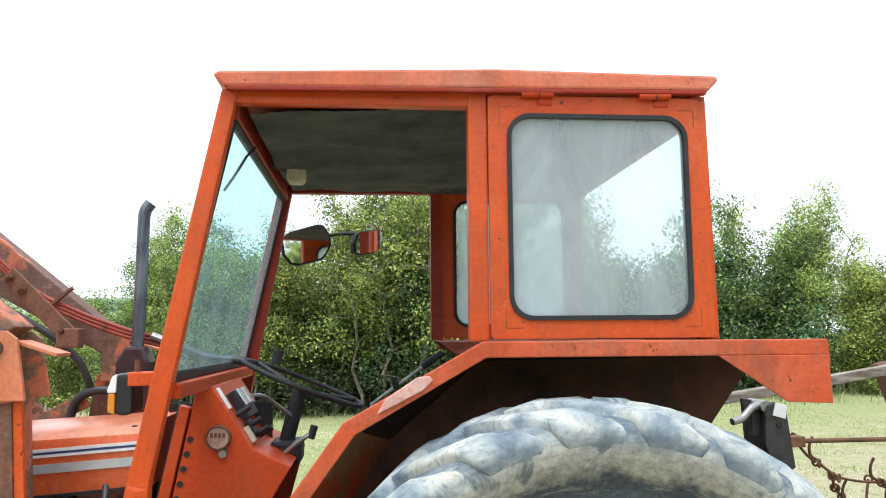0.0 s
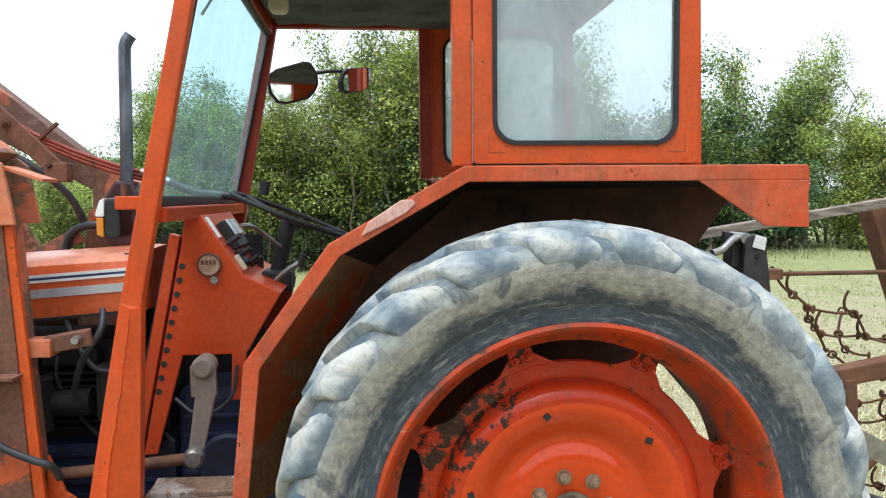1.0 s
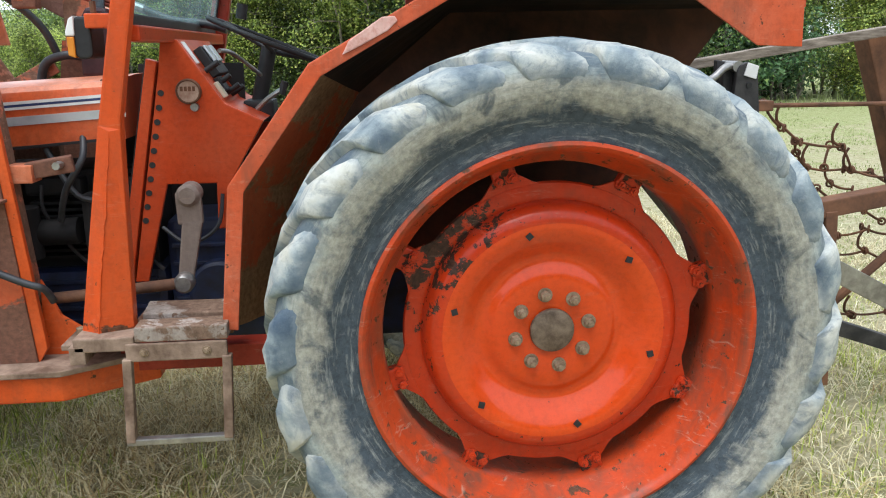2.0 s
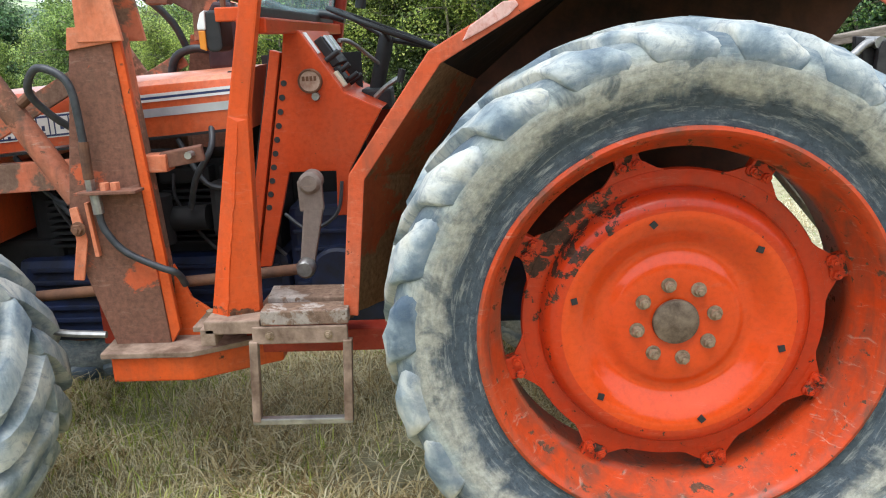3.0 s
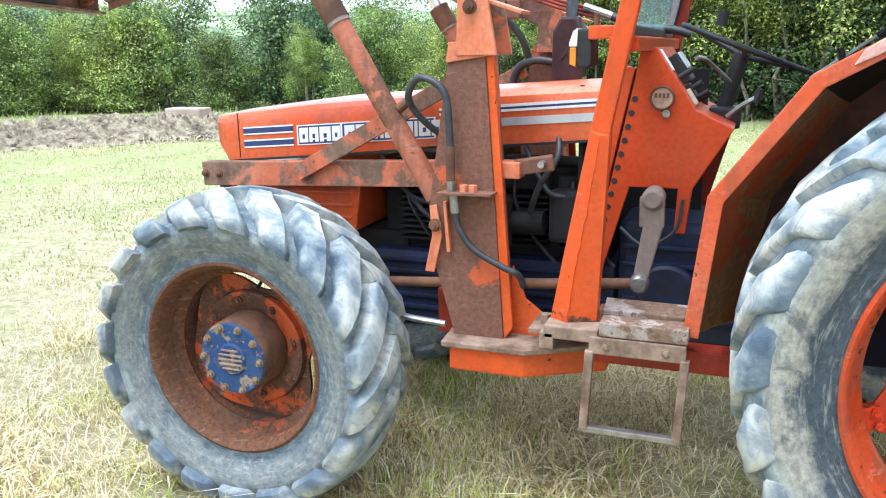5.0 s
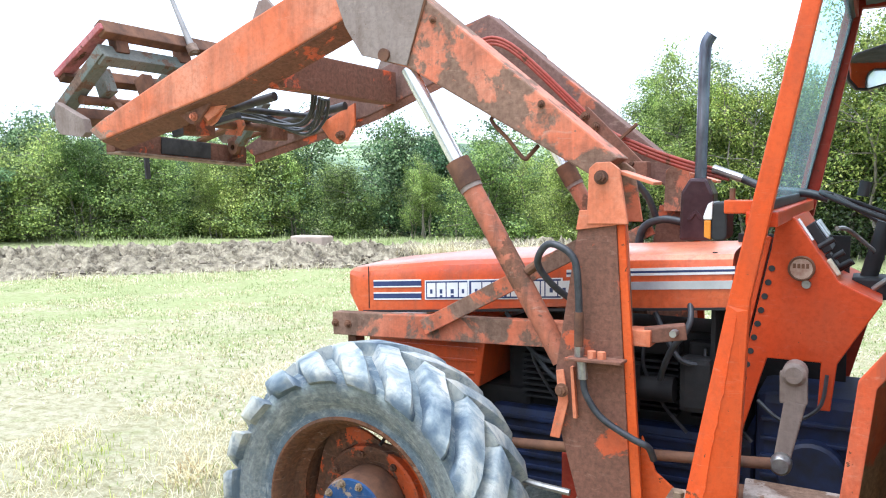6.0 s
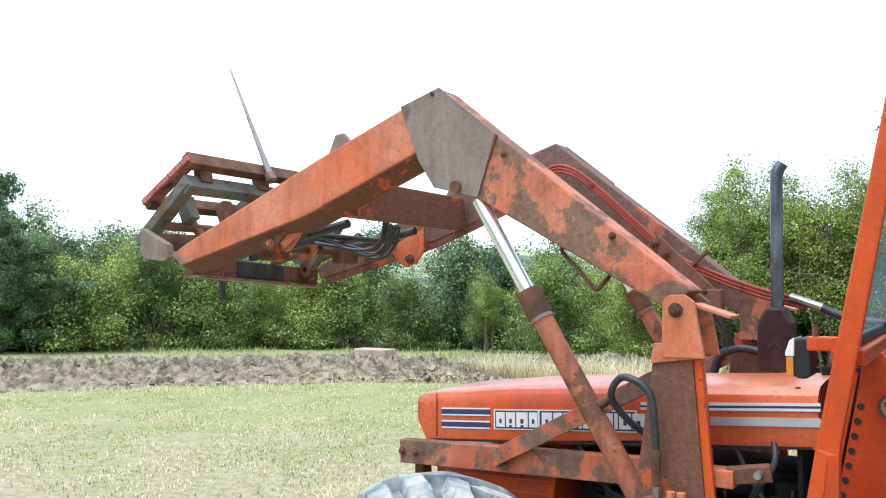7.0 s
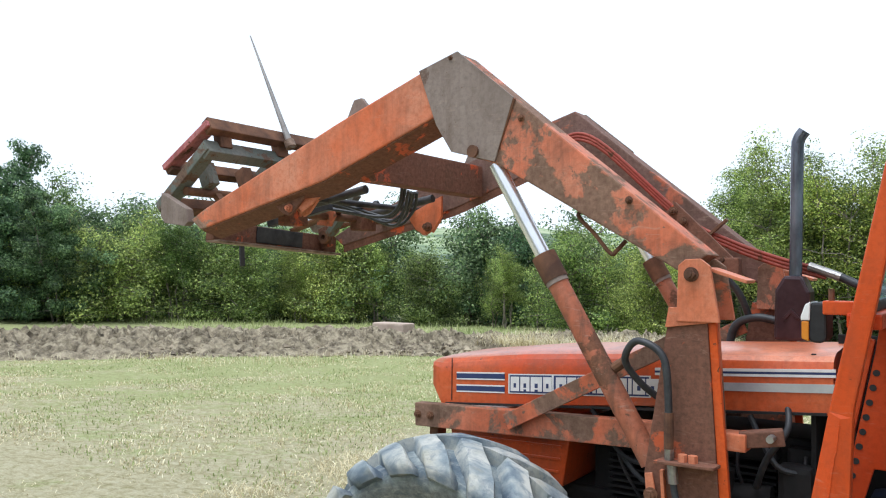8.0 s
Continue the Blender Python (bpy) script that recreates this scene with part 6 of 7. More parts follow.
part("flat_bar", beam((1.36, 1.05, 0.62), (2.2, 1.05, 0.18), 0.03, 0.085, 0.004), M_STEEL, harrow)
part("flat_bar_low", beam((1.28, 1.0, 0.42), (2.2, 1.0, 0.10), 0.05, 0.06, 0.004), M_DARKSTEEL, harrow)
part("long_rod", tube([(0.95, 1.11, 1.255), (2.6, 1.13, 1.25)], 0.009, 8), M_RUST, harrow)
part("rod_block", box(1.03, 1.09, 1.08, 1.14, 1.235, 1.275, 0.004), M_RUST, harrow)
rnd_h = random.Random(3)


def chain_strand(nodes, y):
    """Bent rods hooked eye in eye along a slack strand."""
    for a, b in zip(nodes, nodes[1:]):
        ya, yb = y + rnd_h.uniform(-0.03, 0.03), y + rnd_h.uniform(-0.03, 0.03)
        mid = ((a[0] + b[0]) / 2 + rnd_h.uniform(-0.01, 0.01), (ya + yb) / 2, (a[1] + b[1]) / 2 - 0.008)
        rod = tube(smooth_path([(a[0], ya, a[1]), mid, (b[0], yb, b[1])], 4), 0.0055, 6)
        for (cx, cz), cy, t in ((a, ya, rnd_h.random() * 3), (b, yb, rnd_h.random() * 3)):
            eye = [(cx + 0.014 * math.cos(q) * math.cos(t), cy + 0.014 * math.cos(q) * math.sin(t), cz + 0.014 * math.sin(q)) for q in [k * math.tau / 10 for k in range(10)]]
            tube(eye, 0.005, 5, rod, closed=True)
        part("chain_link", rod, M_RUST, harrow, smooth=50)


chain_strand([(1.10, 1.26), (1.192, 1.16), (1.266, 1.103), (1.453, 1.077), (1.516, 0.981), (1.65, 0.95)], 1.20)
chain_strand([(1.266, 1.103), (1.30, 1.05), (1.36, 0.985), (1.52, 0.975), (1.62, 0.965), (1.75, 0.90)], 1.24)
chain_strand([(1.339, 1.01), (1.401, 0.902), (1.50, 0.84), (1.62, 0.80), (1.74, 0.74)], 1.27)
chain_strand([(1.453, 1.077), (1.429, 0.985), (1.49, 0.91), (1.60, 0.88)], 1.28)
chain_strand([(1.40, 0.74), (1.50, 0.70), (1.62, 0.73), (1.76, 0.69), (1.88, 0.66)], 1.22)
chain_strand([(1.40, 0.62), (1.53, 0.60), (1.66, 0.62), (1.80, 0.56)], 1.26)
chain_strand([(1.44, 0.40), (1.58, 0.36), (1.72, 0.38), (1.86, 0.32)], 1.18)
for x, y, z in ((1.21, 1.20, 1.165), (1.36, 1.24, 0.99), (1.455, 1.20, 1.08), (1.54, 1.24, 0.975), (1.50, 1.22, 0.70), (1.66, 1.26, 0.62), (1.58, 1.18, 0.36)):
    part("tine", tube(smooth_path([(x, y, z), (x - 0.035, y, z + 0.02), (x - 0.045, y - 0.01, z + 0.06), (x - 0.035, y - 0.02, z + 0.095)], 4), 0.006, 6), M_RUST, harrow, smooth=50)
# top link bracket behind the cab
tl = part("top_link_bracket", prism([(0.826, 1.385), (0.838, 1.412), (0.862, 1.424), (0.90, 1.41), (0.925, 1.20), (0.86, 1.16), (0.82, 1.28)], 0.86, 0.885, 0.003), M_DARKSTEEL, tractor, "dark steel top link bracket")
part("bracket_cheek", prism([(0.79, 1.43), (0.86, 1.42), (0.93, 1.20), (0.86, 1.16), (0.80, 1.25)], 0.95, 0.975, 0.003), M_DARKSTEEL, tl)
part("bracket_tape", prism([(0.850, 1.378), (0.862, 1.422), (0.902, 1.410), (0.895, 1.365)], 0.854, 0.861, 0.002), M_WHITE, tl)
part("link_pin", tube([(0.835, 0.87, 1.408), (0.835, 0.99, 1.408)], 0.020, 12), M_STEEL, tl, smooth=40)
part("link_rod", tube(smooth_path([(0.835, 0.90, 1.41), (0.79, 0.88, 1.405), (0.74, 0.86, 1.37), (0.70, 0.85, 1.36)], 5), 0.013, 10), M_STEEL, tl, smooth=40)
part("bracket_hole", tube([(0.872, 0.856, 1.345), (0.872, 0.862, 1.345)], 0.010, 12), M_BLACK, tl)
part("link_block", box(0.795, 0.845, 0.90, 0.94, 1.30, 1.40, 0.008), M_DARKSTEEL, tl)
part("lift_arm_link", tube([(0.35, 0.62, 1.15), (0.75, 0.70, 0.70)], 0.02, 10), M_STEEL, tractor)
part("lower_link", beam((0.15, 0.62, 0.62), (1.1, 0.75, 0.55), 0.025, 0.06, 0.004), M_RUST, tractor)

# lettering panels on the bonnet, as plain shapes
def on_bonnet(x, dz):
    return 1.259 + (x + 2.279) * 0.070 + dz


def decal(x0, x1, d0, d1, y0, y1, material, name):
    part(name, prism([(x0, on_bonnet(x0, d0)), (x1, on_bonnet(x1, d0)), (x1, on_bonnet(x1, d1)), (x0, on_bonnet(x0, d1))], y0, y1, 0), material, bonnet)


decal(-2.280, -1.734, -0.073, 0.0, 0.6565, 0.6585, M_WHITE, "decal_border")
decal(-2.274, -2.100, -0.069, -0.004, 0.6555, 0.6565, M_DECAL, "decal_field")
decal(-2.092, -1.740, -0.069, -0.004, 0.6555, 0.6565, M_DECAL, "decal_field")
x = -2.269
for w, cut in ((0.036, 1), (0.038, 2), (0.046, 2), (0.034, 1), (0, 0), (0.040, 1), (0.034, 2), (0.030, 1), (0.034, 2), (0.030, 0), (0.034, 2), (0.034, 2), (0.012, 0), (0.042, 1), (0.042, 2)):
    if w == 0:
        x += 0.012
        continue
    decal(x, x + w, -0.063, -0.010, 0.6545, 0.6555, M_WHITE, "decal_shape")
    if cut:
        decal(x + w * 0.36, x + w * 0.64, -0.050, -0.034, 0.6538, 0.6545, M_DECAL, "decal_gap")
    if cut == 2:
        decal(x + w * 0.36, x + w * 0.64, -0.063, -0.056, 0.6538, 0.6545, M_DECAL, "decal_gap")
    x += w + 0.005


# ---- hedge and trees ----
def leaf_material(name, a, b_, c):
    m, n, l, b = mat(name)
    g = n.new("ShaderNodeNewGeometry")
    oi = n.new("ShaderNodeObjectInfo")
    col = ramp(n, l, g.outputs["Random Per Island"], [(0.0, tuple(q * 0.55 for q in a)), (0.3, a), (0.65, b_), (1.0, tuple(q * 1.02 for q in c))])
    hue = n.new("ShaderNodeHueSaturation")
    mr = n.new("ShaderNodeMapRange")
    mr.inputs["To Min"].default_value = 0.468
    mr.inputs["To Max"].default_value = 0.525
    l.new(oi.outputs["Random"], mr.inputs["Value"])
    l.new(mr.outputs[0], hue.inputs["Hue"])
    mv = n.new("ShaderNodeMapRange")
    mv.inputs["To Min"].default_value = 1.65
    mv.inputs["To Max"].default_value = 0.85
    l.new(oi.outputs["Random"], mv.inputs["Value"])
    # noise tone per bough, put in for the dark hollows of the crowns
    bough_shade = n.new("ShaderNodeMapRange")
    bough_shade.inputs["From Min"].default_value = 0.36
    bough_shade.inputs["From Max"].default_value = 0.64
    bough_shade.inputs["To Min"].default_value = 0.55
    bough_shade.inputs["To Max"].default_value = 1.30
    l.new(noise_tex(n, l, coords(n, l), 0.95, 3, 0.6, 0.4), bough_shade.inputs["Value"])
    tone = n.new("ShaderNodeMath")
    tone.operation = "MULTIPLY"
    l.new(mv.outputs[0], tone.inputs[0])
    l.new(bough_shade.outputs[0], tone.inputs[1])
    l.new(tone.outputs[0], hue.inputs["Value"])
    l.new(col, hue.inputs["Color"])
    l.new(hue.outputs[0], b.inputs["Base Color"])
    b.inputs["Roughness"].default_value = 0.55
    tr = n.new("ShaderNodeBsdfTranslucent")
    l.new(hue.outputs[0], tr.inputs["Color"])
    mx = n.new("ShaderNodeMixShader")
    mx.inputs[0].default_value = 0.48
    l.new(b.outputs[0], mx.inputs[1])
    l.new(tr.outputs[0], mx.inputs[2])
    l.new(mx.outputs[0], n["Material Output"].inputs["Surface"])
    return m


M_LEAF = leaf_material("hedge_leaves", (0.12, 0.185, 0.048), (0.28, 0.38, 0.095), (0.48, 0.56, 0.165))
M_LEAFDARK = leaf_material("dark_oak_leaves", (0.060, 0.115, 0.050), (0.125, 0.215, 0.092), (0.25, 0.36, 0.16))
M_LEAFYEL = leaf_material("yellowing_leaves", (0.14, 0.195, 0.04), (0.33, 0.405, 0.085), (0.60, 0.60, 0.165))
M_LEAFWOOD = leaf_material("woodland_leaves", (0.065, 0.11, 0.034), (0.155, 0.23, 0.066), (0.33, 0.42, 0.135))
M_LEAFGREEN = leaf_material("green_hedge_leaves", (0.115, 0.185, 0.056), (0.26, 0.365, 0.105), (0.45, 0.54, 0.165))
# shade at the foot of the wood, put into the leaf colour
M_LEAFSHADE = leaf_material("shade_toned_leaves", (0.035, 0.06, 0.022), (0.075, 0.12, 0.042), (0.15, 0.21, 0.07))
M_BARK = simple("bark", (0.09, 0.075, 0.06), (0.32, 0.28, 0.23), 14, 0.9, 0.0, 0.5, stretch=(1, 1, 0.2))


def tree_meshes(seed, height, spread, leaves, low, material, size=(0.016, 0.036), bare=0.0):
    """Meshes of a trunk with limbs, and of a crown of single leaves gathered in clumps; bare: how much of the height has few leaves."""
    rnd = random.Random(seed)
    trunk = bmesh.new()
    clumps = []
    for s in range(rnd.randint(2, 4) if bare < 0.25 else rnd.randint(3, 6)):
        a = rnd.random() * math.tau
        p = Vector((math.cos(a) * 0.2, math.sin(a) * 0.2, -0.15)) * (1 if bare < 0.25 else rnd.uniform(0.6, 4.0))
        p.z = -0.15
        pts = [p.copy()]
        lean = Vector((math.cos(a), math.sin(a), 0)) * rnd.uniform(0.05, 0.22) * spread
        h = height * rnd.uniform(0.7, 0.97)
        for i in range(1, 9):
            pts.append(p + lean * i / 3 + Vector((rnd.gauss(0, 0.07), rnd.gauss(0, 0.07), h * i / 8)))
        tube(pts, 0.02 * height ** 0.5, 5, trunk, 0.008)
        for i in range(1, 9):
            if i / 8 < bare:
                continue
            for j in range(4):
                b = rnd.random() * math.tau
                rr = spread * rnd.uniform(0.2, 0.95) * (1.08 - 0.62 * (i / 8) ** 1.5)
                q = pts[i] + Vector((math.cos(b) * rr, math.sin(b) * rr, rnd.uniform(-0.04, 0.12) * height))
                tube([pts[i], (pts[i] + q) / 2 + Vector((0, 0, 0.08)), q], 0.018, 3, trunk, 0.004)
                clumps.append((q, rnd.uniform(0.2, 0.55)))
                clumps.append(((pts[i] + q) / 2, rnd.uniform(0.25, 0.5)))
    for k in range(int((9 if bare < 0.2 else 6) * spread)):
        b = rnd.random() * math.tau
        rr = spread * rnd.uniform(0.2, 1.0)
        clumps.append((Vector((math.cos(b) * rr, math.sin(b) * rr, rnd.uniform(max(low, bare), 0.6) * height)), rnd.uniform(0.25, 0.55)))
    rng = np.random.default_rng(seed)
    cs = np.array([tuple(c) for c, r in clumps])
    rs = np.array([r for c, r in clumps])
    w = rs ** 2
    pick = rng.choice(len(cs), leaves, p=w / w.sum())
    off = rng.normal(size=(leaves, 3))
    off /= np.linalg.norm(off, axis=1)[:, None]
    pos = cs[pick] + off * (rs[pick] * rng.random(leaves) ** 0.45)[:, None] * np.array([1, 1, 0.8])
    pos[:, 2] = np.maximum(pos[:, 2], 0.03 + rng.random(leaves) * 0.3)
    nrm = off + rng.normal(size=(leaves, 3)) * 0.6 + np.array([0, 0, 0.6])
    nrm /= np.linalg.norm(nrm, axis=1)[:, None]
    t = np.cross(nrm, rng.normal(size=(leaves, 3)))
    t /= np.linalg.norm(t, axis=1)[:, None]
    u = np.cross(nrm, t)
    k = rng.uniform(size[0], size[1], leaves)[:, None]
    tri = np.stack([pos - t * k + u * k * 0.7, pos + t * k * 1.3, pos - t * k * 0.7 - u * k * 0.9], 1).reshape(-1, 3)
    me = bpy.data.meshes.new("crown")
    me.from_pydata(tri.tolist(), [], np.arange(leaves * 3).reshape(-1, 3).tolist())
    me.materials.append(material)
    tm = bpy.data.meshes.new("trunk")
    trunk.to_mesh(tm)
    trunk.free()
    tm.materials.append(M_BARK)
    return tm, me


KINDS = {
    "tall": [tree_meshes(11, 5.4, 1.5, 22000, 0.2, M_LEAFWOOD, bare=0.36), tree_meshes(12, 5.0, 1.6, 22000, 0.2, M_LEAFYEL, bare=0.36), tree_meshes(13, 5.6, 1.5, 22000, 0.2, M_LEAF, bare=0.40)],
    "shrub": [tree_meshes(21, 3.0, 1.5, 21000, 0.0, M_LEAFDARK), tree_meshes(22, 2.6, 1.6, 21000, 0.0, M_LEAFWOOD), tree_meshes(23, 3.3, 1.5, 21000, 0.0, M_LEAFYEL)],
    "hedge": [tree_meshes(24, 3.0, 1.5, 21000, 0.0, M_LEAFGREEN), tree_meshes(25, 2.7, 1.6, 21000, 0.0, M_LEAFGREEN), tree_meshes(26, 3.3, 1.5, 21000, 0.0, M_LEAF)],
    "thin": [tree_meshes(31, 4.8, 1.2, 8000, 0.2, M_LEAF, bare=0.2), tree_meshes(32, 5.0, 1.1, 6500, 0.2, M_LEAFYEL, bare=0.40)],
    "oak": [tree_meshes(41, 6.6, 3.2, 42000, 0.05, M_LEAFDARK, (0.03, 0.065))],
    "back": [tree_meshes(71, 4.2, 1.9, 3500, 0.0, M_LEAFGREEN, (0.06, 0.12)), tree_meshes(72, 4.8, 1.9, 3500, 0.0, M_LEAFWOOD, (0.06, 0.12))],
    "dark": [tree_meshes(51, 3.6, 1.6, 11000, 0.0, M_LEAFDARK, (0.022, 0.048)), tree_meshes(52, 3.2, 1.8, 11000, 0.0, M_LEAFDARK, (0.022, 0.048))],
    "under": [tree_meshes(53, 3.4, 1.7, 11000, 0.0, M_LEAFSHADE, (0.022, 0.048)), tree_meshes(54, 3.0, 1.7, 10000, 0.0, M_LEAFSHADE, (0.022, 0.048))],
}
LABELS = {
    "tall": ("tree", "tall slender tree with light green leaves in the hedgerow", "tree"),
    "shrub": ("shrub", "dense leafy green hedgerow shrub", "shrub"),
    "hedge": ("shrub", "thick dark green shrub in the field hedge", "shrub"),
    "thin": ("tree", "thin sparse tree with visible twigs", "tree"),
    "oak": ("tree", "large dark green spreading tree at the field edge", "tree"),
    "back": ("shrub", "unseen green shrub added behind the viewpoint to cut low sky light", "shrub"),
    "dark": ("shrub", "dark shaded shrub deep in the hedgerow", "shrub"),
    "under": ("shrub", "undergrowth shrub between the tree trunks, shade put into its dark green", "shrub"),
}


def plant(kind, i, x, y, scale, turn):
    name, label, cat = LABELS[kind]
    r = root(name, (x, y, rise(x, y) - 0.02), label, cat, "hedgerow " + name + "s")
    r.rotation_euler = (0, 0, turn)
    r.scale = (scale, scale, scale)
    for nm, me in zip(("trunk", "crown"), KINDS[kind][i % len(KINDS[kind])]):
        o = new(nm, me)
        o.parent = r


rnd = random.Random(5)
LINE = [(19, 17.5), (12, 18.5), (4, 18.5), (-3, 19.5), (-9, 22.0), (-15, 24.5), (-21, 23.5), (-27, 18.5), (-31, 12.5), (-34, 7)]
for (xa, ya), (xb, yb) in zip(LINE, LINE[1:]):
    d = math.hypot(xb - xa, yb - ya)
    nx, ny = -(yb - ya) / d, (xb - xa) / d
    if nx * xa + ny * (ya) < 0:
        nx, ny = -nx, -ny
    for row, (step, depth) in enumerate(((1.3, 0.0), (1.5, 2.0), (2.6, 3.8))):
        k = max(1, int(d / step))
        for j in range(k):
            f = (j + rnd.random() * 0.7) / k
            x, y = xa + (xb - xa) * f, ya + (yb - ya) * f
            x += nx * (depth + rnd.gauss(0, 0.3))
            y += ny * (depth + rnd.gauss(0, 0.3))
            wood = -7.6 < x < 7
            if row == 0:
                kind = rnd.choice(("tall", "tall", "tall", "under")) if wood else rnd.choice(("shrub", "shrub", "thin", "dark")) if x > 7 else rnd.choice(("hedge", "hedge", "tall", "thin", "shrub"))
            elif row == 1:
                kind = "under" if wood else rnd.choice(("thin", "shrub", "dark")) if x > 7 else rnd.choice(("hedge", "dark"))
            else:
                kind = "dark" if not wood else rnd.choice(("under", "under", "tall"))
            s = rnd.uniform(0.8, 1.12) * (1.0 + 0.22 * noise.noise((x * 0.22, y * 0.22, 9)))
            if -8 < x < -2.5 and row > 0 and kind == "tall":
                s *= 0.84
            if -1.2 < x < 3.5 and kind == "tall":
                s *= 1.28
            if x < -7.6 and kind in ("tall", "thin"):
                s *= 0.70
            if x < -7.6:
                s *= rnd.uniform(0.85, 1.15)
            if x < -7.6 and kind in ("hedge", "dark", "shrub"):
                s *= 1.42 if x < -19 else 1.22
            if x > 7:
                s *= 1.22
            if abs(x / (y + 1.85) + 0.80) < 0.035:
                s *= 0.74
            if -4.5 < x < -1.2 and kind == "tall":
                s = min(s, 0.94)
            pick = rnd.randrange(3)
            if -3.5 < x < 2.5 and kind == "tall" and row < 2 and rnd.random() < 0.6:
                pick = 1
            if kind == "tall" and not -3.5 < x < 2.5:
                pick = 2 if x < 0 else 2 * (pick // 2)
            plant(kind, pick, x, y, s, rnd.random() * 6.28)
for x, y, s in ((-31.5, 12.6, 1.05), (-33.5, 9.0, 1.1), (-34.0, 4.0, 1.1), (-29.8, 15.4, 0.78), (-28.4, 13.6, 0.72), (-30.5, 11.0, 0.85)):
    plant("oak", 0, x, y, s, x)
for x, y, s in ((-6.0, 20.6, 0.96), (-4.4, 19.9, 1.0), (-5.2, 20.9, 0.96), (-7.4, 21.2, 0.72), (-3.4, 19.6, 0.98), (-2.7, 20.2, 0.96), (-3.9, 20.8, 0.96), (-0.2, 19.2, 1.20), (0.6, 18.9, 1.36), (1.8, 18.8, 1.3), (-1.9, 19.6, 1.12), (10.5, 18.8, 1.0)):
    plant("tall", 1 if -3.5 < x < 2.5 else 2, x, y, s, x)


# unseen hedge added round behind, blocking low sky so the near sides darken
BACK = [(-34, 4), (-30, -8), (-18, -13), (-6, -15), (6, -15), (17, -11), (23, 2), (20, 16)]
for (xa, ya), (xb, yb) in zip(BACK, BACK[1:]):
    k = int(math.hypot(xb - xa, yb - ya) / 2.2)
    for j in range(k):
        f = (j + rnd.random() * 0.7) / k
        plant("back", rnd.randrange(2), xa + (xb - xa) * f + rnd.gauss(0, 0.4), ya + (yb - ya) * f + rnd.gauss(0, 0.4), rnd.uniform(1.0, 1.4), rnd.random() * 6.28)


# far hill with fields and woods, seen through a gap
def far_hill():
    m, n, l, b = mat("far_fields")
    v = coords(n, l)
    l.new(ramp(n, l, noise_tex(n, l, v, 0.02, 5, 0.6), [(0.42, (0.07, 0.11, 0.07)), (0.52, (0.22, 0.29, 0.15)), (0.62, (0.36, 0.40, 0.25))]), b.inputs["Base Color"])
    b.inputs["Roughness"].default_value = 1.0
    bm = bmesh.new()
    rows = []
    for i in range(60):
        a = radians(70 + 130 * i / 59)
        row = []
        for j in range(12):
            r = 220 + 50 * j
            h = 42 * math.sin(min(1, j / 7) * math.pi / 2) ** 2 * (0.75 + 0.35 * noise.noise((i * 0.14, 0, 1))) + 3 * noise.noise((i * 0.6, j * 0.5, 4))
            row.append(bm.verts.new((math.cos(a) * r, math.sin(a) * r, h - 1)))
        rows.append(row)
    for a, b2 in zip(rows, rows[1:]):
        for j in range(11):
            bm.faces.new((a[j], a[j + 1], b2[j + 1], b2[j]))
    tagged(part("distant_hill", bm, m, smooth=80), "far hill of pale fields and woods", "hill", kind="structure")


far_hill()


# concrete slab and weeds on the spoil
slab_ob = part("concrete_block", box(-13.8, -12.8, 13.7, 14.2, -0.10, 0.27, 0.04), simple("pale_concrete", (0.36, 0.28, 0.22), (0.52, 0.42, 0.34), 3, 0.9, 0.0, 0.4))
tagged(slab_ob, "pale concrete block lying on the soil bank", "block")


def blades(name, pts, heights, bend, widths, material, label, seed):
    """Many bent blades of grass as one mesh, three corners and a tip each."""
    rng = np.random.default_rng(seed)
    k = len(pts)
    a = rng.random(k) * math.tau
    side = np.stack([np.cos(a), np.sin(a), np.zeros(k)], 1) * widths[:, None]
    lean = np.stack([-np.sin(a), np.cos(a), np.zeros(k)], 1)
    flat = np.sqrt(np.maximum(0.02, 1 - bend ** 2))
    mid = pts + lean * (heights * bend * 0.4)[:, None] + np.array([0, 0, 1]) * (heights * 0.55 * (0.4 + 0.6 * flat))[:, None]
    tip = pts + lean * (heights * bend)[:, None] + np.array([0, 0, 1]) * (heights * flat * 0.8)[:, None]
    co = np.stack([pts - side, pts + side, mid + side * 0.8, mid - side * 0.8, tip], 1).reshape(-1, 3)
    base = np.arange(k) * 5
    faces = np.stack([base, base + 1, base + 2, base + 3], 1).tolist() + np.stack([base + 3, base + 2, base + 4], 1).tolist()
    me = bpy.data.meshes.new(name)
    me.from_pydata(co.tolist(), [], faces)
    me.materials.append(material)
    tagged(new(name, me), label, "grass", kind="stuff")


M_STRAW = blade_material("straw_blades", [(0.0, (0.34, 0.27, 0.13)), (0.5, (0.73, 0.645, 0.40)), (1.0, (0.95, 0.90, 0.67))])
M_GREENBLADE = blade_material("green_blades", [(0.0, (0.18, 0.23, 0.07)), (0.6, (0.36, 0.425, 0.16)), (1.0, (0.55, 0.58, 0.30))])


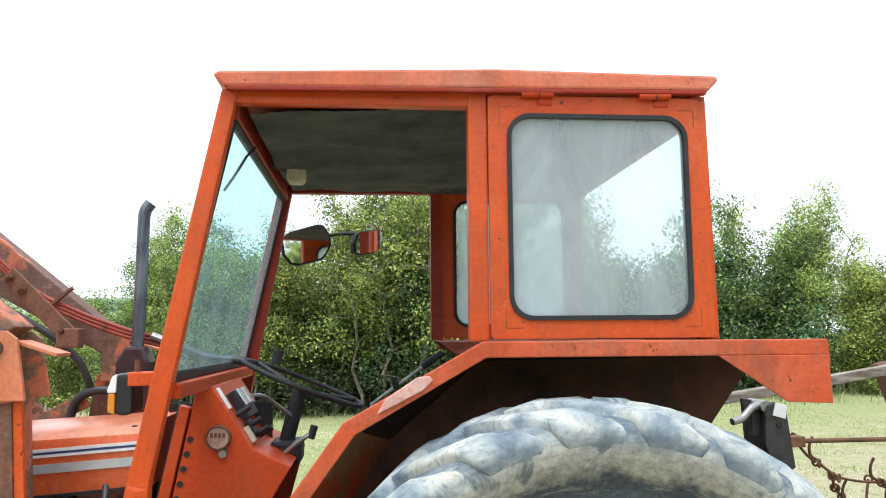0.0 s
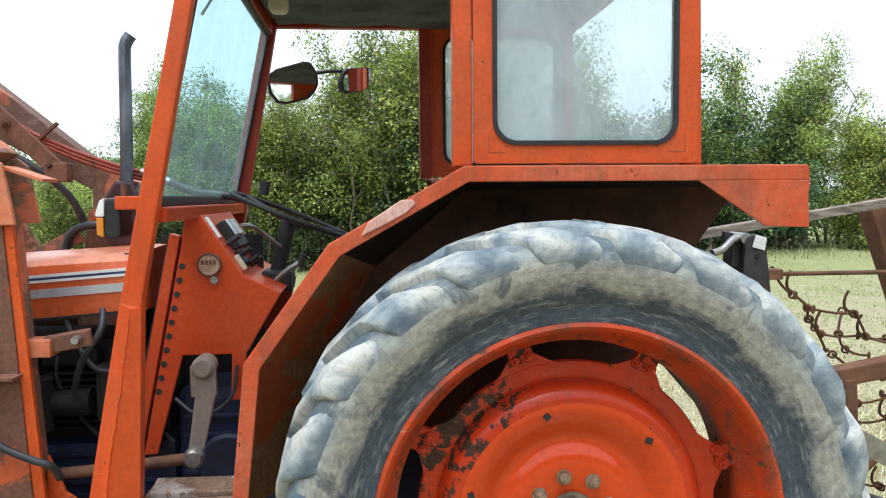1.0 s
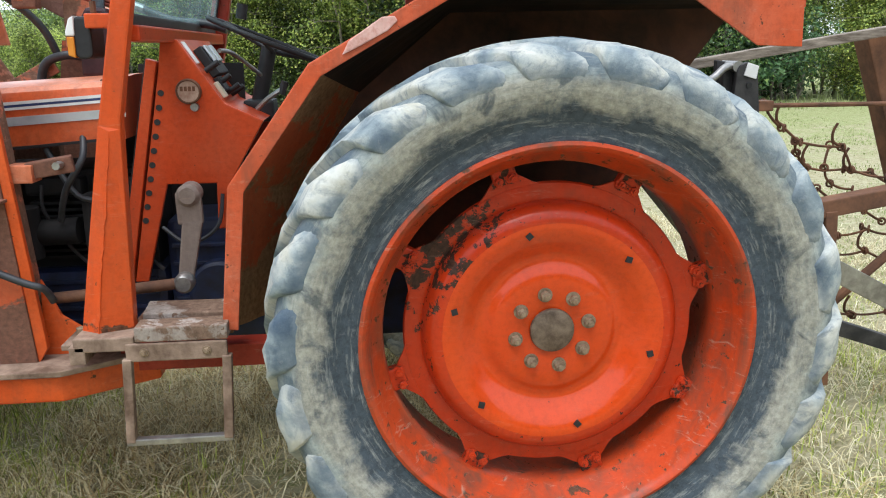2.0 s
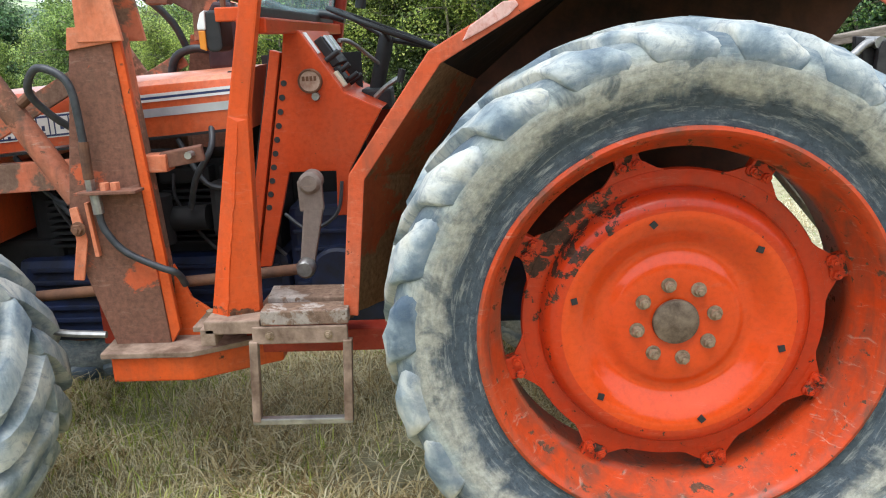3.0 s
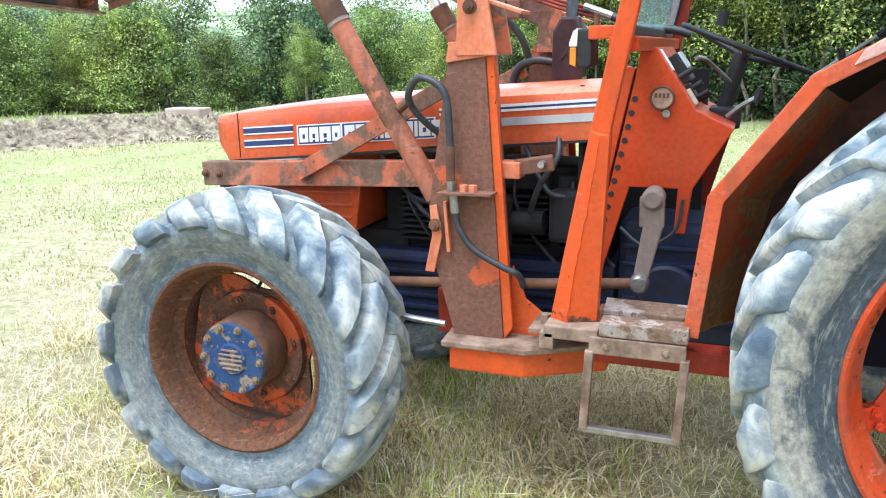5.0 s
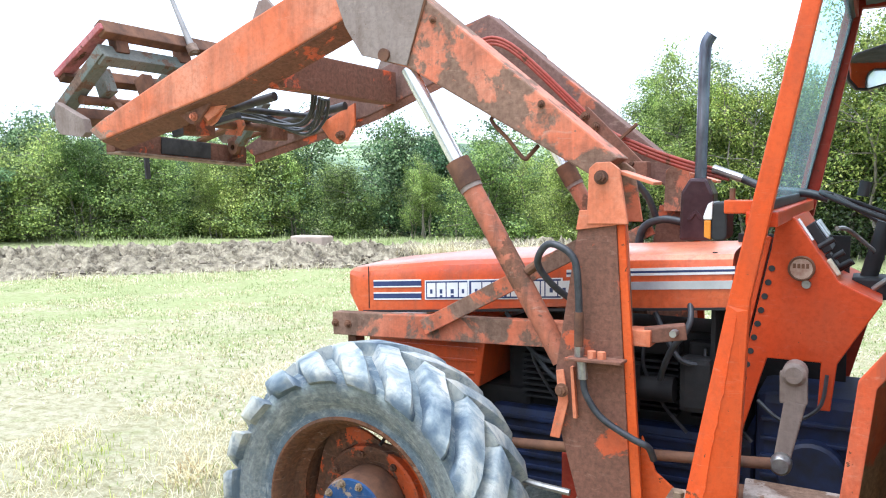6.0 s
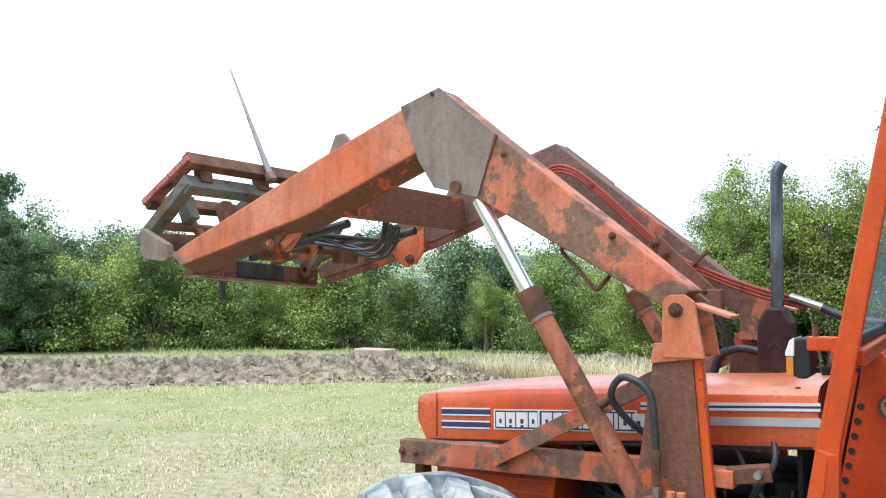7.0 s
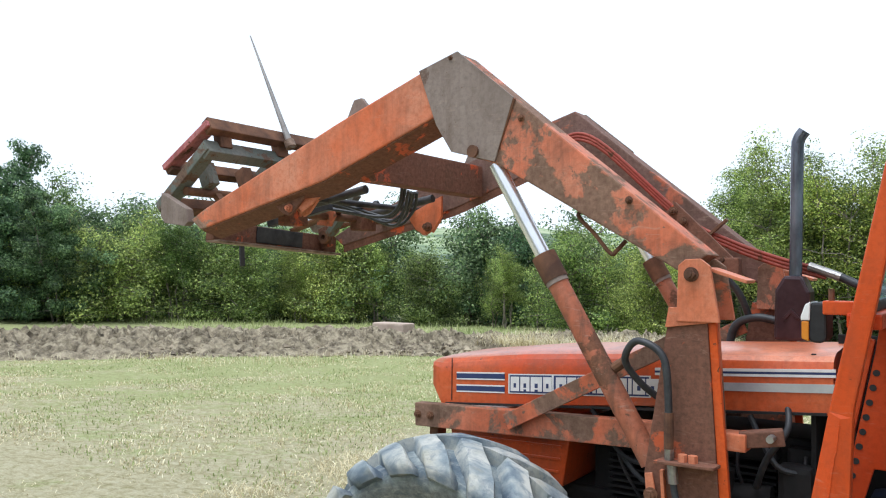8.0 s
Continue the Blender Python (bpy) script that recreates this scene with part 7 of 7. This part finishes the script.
def field_grass(name, count, x0, x1, y0, y1, seed, freq, keep, h, bend, w, material, label, soft=0.0, band=None):
    """Scatters blades over a stretch of field in clumps; soft thins them out towards the stretch's far side."""
    rng = np.random.default_rng(seed)
    out = []
    for x, y, q in zip(rng.uniform(x0, x1, count), rng.uniform(y0, y1, count), rng.random(count)):
        if band and not band[0] < y - x + 1.2 * noise.noise((x * 0.5, y * 0.5, 3)) < band[1]:
            continue
        f = math.hypot((x - (x0 + x1) / 2) / (x1 - x0) * 2, (y - (y0 + y1) / 2) / (y1 - y0) * 2)
        if noise.noise((x * freq, y * freq, seed * 1.7)) * 0.8 + 0.4 * (q - 0.5) > keep + soft * max(0, f - 0.5):
            out.append((x, y, rise(x, y) - 0.004))
    p = np.array(out)
    blades(name, p, rng.uniform(*h, len(p)), rng.uniform(*bend, len(p)), rng.uniform(*w, len(p)), material, label, seed)


M_HAY = blade_material("tan_hay_blades", [(0.0, (0.30, 0.20, 0.08)), (0.5, (0.74, 0.62, 0.33)), (1.0, (0.95, 0.88, 0.62))])
M_STUBBLE = blade_material("stubble_blades", [(0.0, (0.14, 0.10, 0.04)), (0.3, (0.50, 0.40, 0.18)), (0.65, (0.85, 0.74, 0.42)), (1.0, (1.0, 0.95, 0.72))])
M_LUSH = blade_material("fresh_green_blades", [(0.0, (0.14, 0.20, 0.03)), (0.6, (0.46, 0.53, 0.10)), (1.0, (0.78, 0.80, 0.24))])
field_grass("straw_litter", 150000, -5.6, 4.0, -2.6, 5.2, 1, 1.3, -0.45, (0.05, 0.13), (0.75, 0.99), (0.0012, 0.0028), M_STRAW, "cut straw lying on the mown field", 1.2)
field_grass("green_grass", 90000, -5.6, 4.0, -2.6, 5.2, 2, 1.1, 0.05, (0.035, 0.10), (0.15, 0.8), (0.0014, 0.003), M_LUSH, "short green grass between the straw", 0.8)
field_grass("straw_litter", 40000, -11, 9, 0.5, 9, 3, 0.8, -0.1, (0.03, 0.07), (0.85, 0.99), (0.002, 0.004), M_STRAW, "cut straw lying further out on the field", 0.9)
field_grass("green_grass", 60000, -12, 9, 0.5, 10, 4, 0.5, -0.2, (0.015, 0.04), (0.4, 0.9), (0.002, 0.004), M_GREENBLADE, "short green grass further out on the field", 0.9)
field_grass("dry_weeds", 20000, -10.8, -5.5, 13.8, 17.0, 5, 0.6, -0.05, (0.3, 0.8), (0.2, 0.8), (0.004, 0.009), M_STRAW, "tall dry weeds on the end of the soil bank")
field_grass("green_weeds", 9000, -13.5, -5.5, 14.5, 18.5, 6, 0.5, 0.0, (0.25, 0.6), (0.2, 0.85), (0.005, 0.012), M_GREENBLADE, "tall green weeds along the hedge")
field_grass("hedge_bottom", 14000, -34, 24, 15.5, 24.5, 7, 0.3, -0.1, (0.12, 0.4), (0.3, 0.9), (0.006, 0.014), M_GREENBLADE, "rough grass along the foot of the hedge")
field_grass("straw_tufts", 120000, -21, 3, 2.0, 15, 8, 1.7, 0.06, (0.03, 0.07), (0.6, 0.97), (0.003, 0.007), M_STRAW, "dry tufts left on the mown field")
field_grass("green_tufts", 120000, -22, 9, 2.0, 17, 9, 1.1, 0.04, (0.03, 0.065), (0.3, 0.9), (0.003, 0.007), M_GREENBLADE, "green tufts over the mown field")
field_grass("bank_grass", 36000, -24, -6, -2.0, 17.5, 10, 0.7, 0.0, (0.08, 0.28), (0.4, 0.95), (0.002, 0.005), M_STRAW, "dry grass grown through the soil bank", band=(21.0, 26.0))
field_grass("bank_weeds", 16000, -24, -6, -2.0, 17.5, 11, 0.5, 0.05, (0.06, 0.22), (0.2, 0.9), (0.002, 0.006), M_GREENBLADE, "green weeds along the soil bank", band=(20.5, 23.5))
field_grass("straw_clumps", 90000, -4.4, 2.6, -1.6, 3.6, 12, 2.6, 0.12, (0.10, 0.24), (0.80, 0.99), (0.0018, 0.0042), M_HAY, "loose clumps of cut straw near the wheels", 0.7)
field_grass("grass_tufts", 60000, -4.4, 2.6, -1.6, 3.6, 13, 1.9, 0.10, (0.06, 0.15), (0.3, 0.9), (0.0014, 0.0032), M_LUSH, "longer green tufts near the wheels", 0.6)
field_grass("short_stubble", 110000, -3.4, 1.0, -1.0, 2.8, 14, 2.2, -0.15, (0.03, 0.09), (0.3, 0.95), (0.0010, 0.0022), M_STUBBLE, "short dry stubble under the tractor", 0.5)
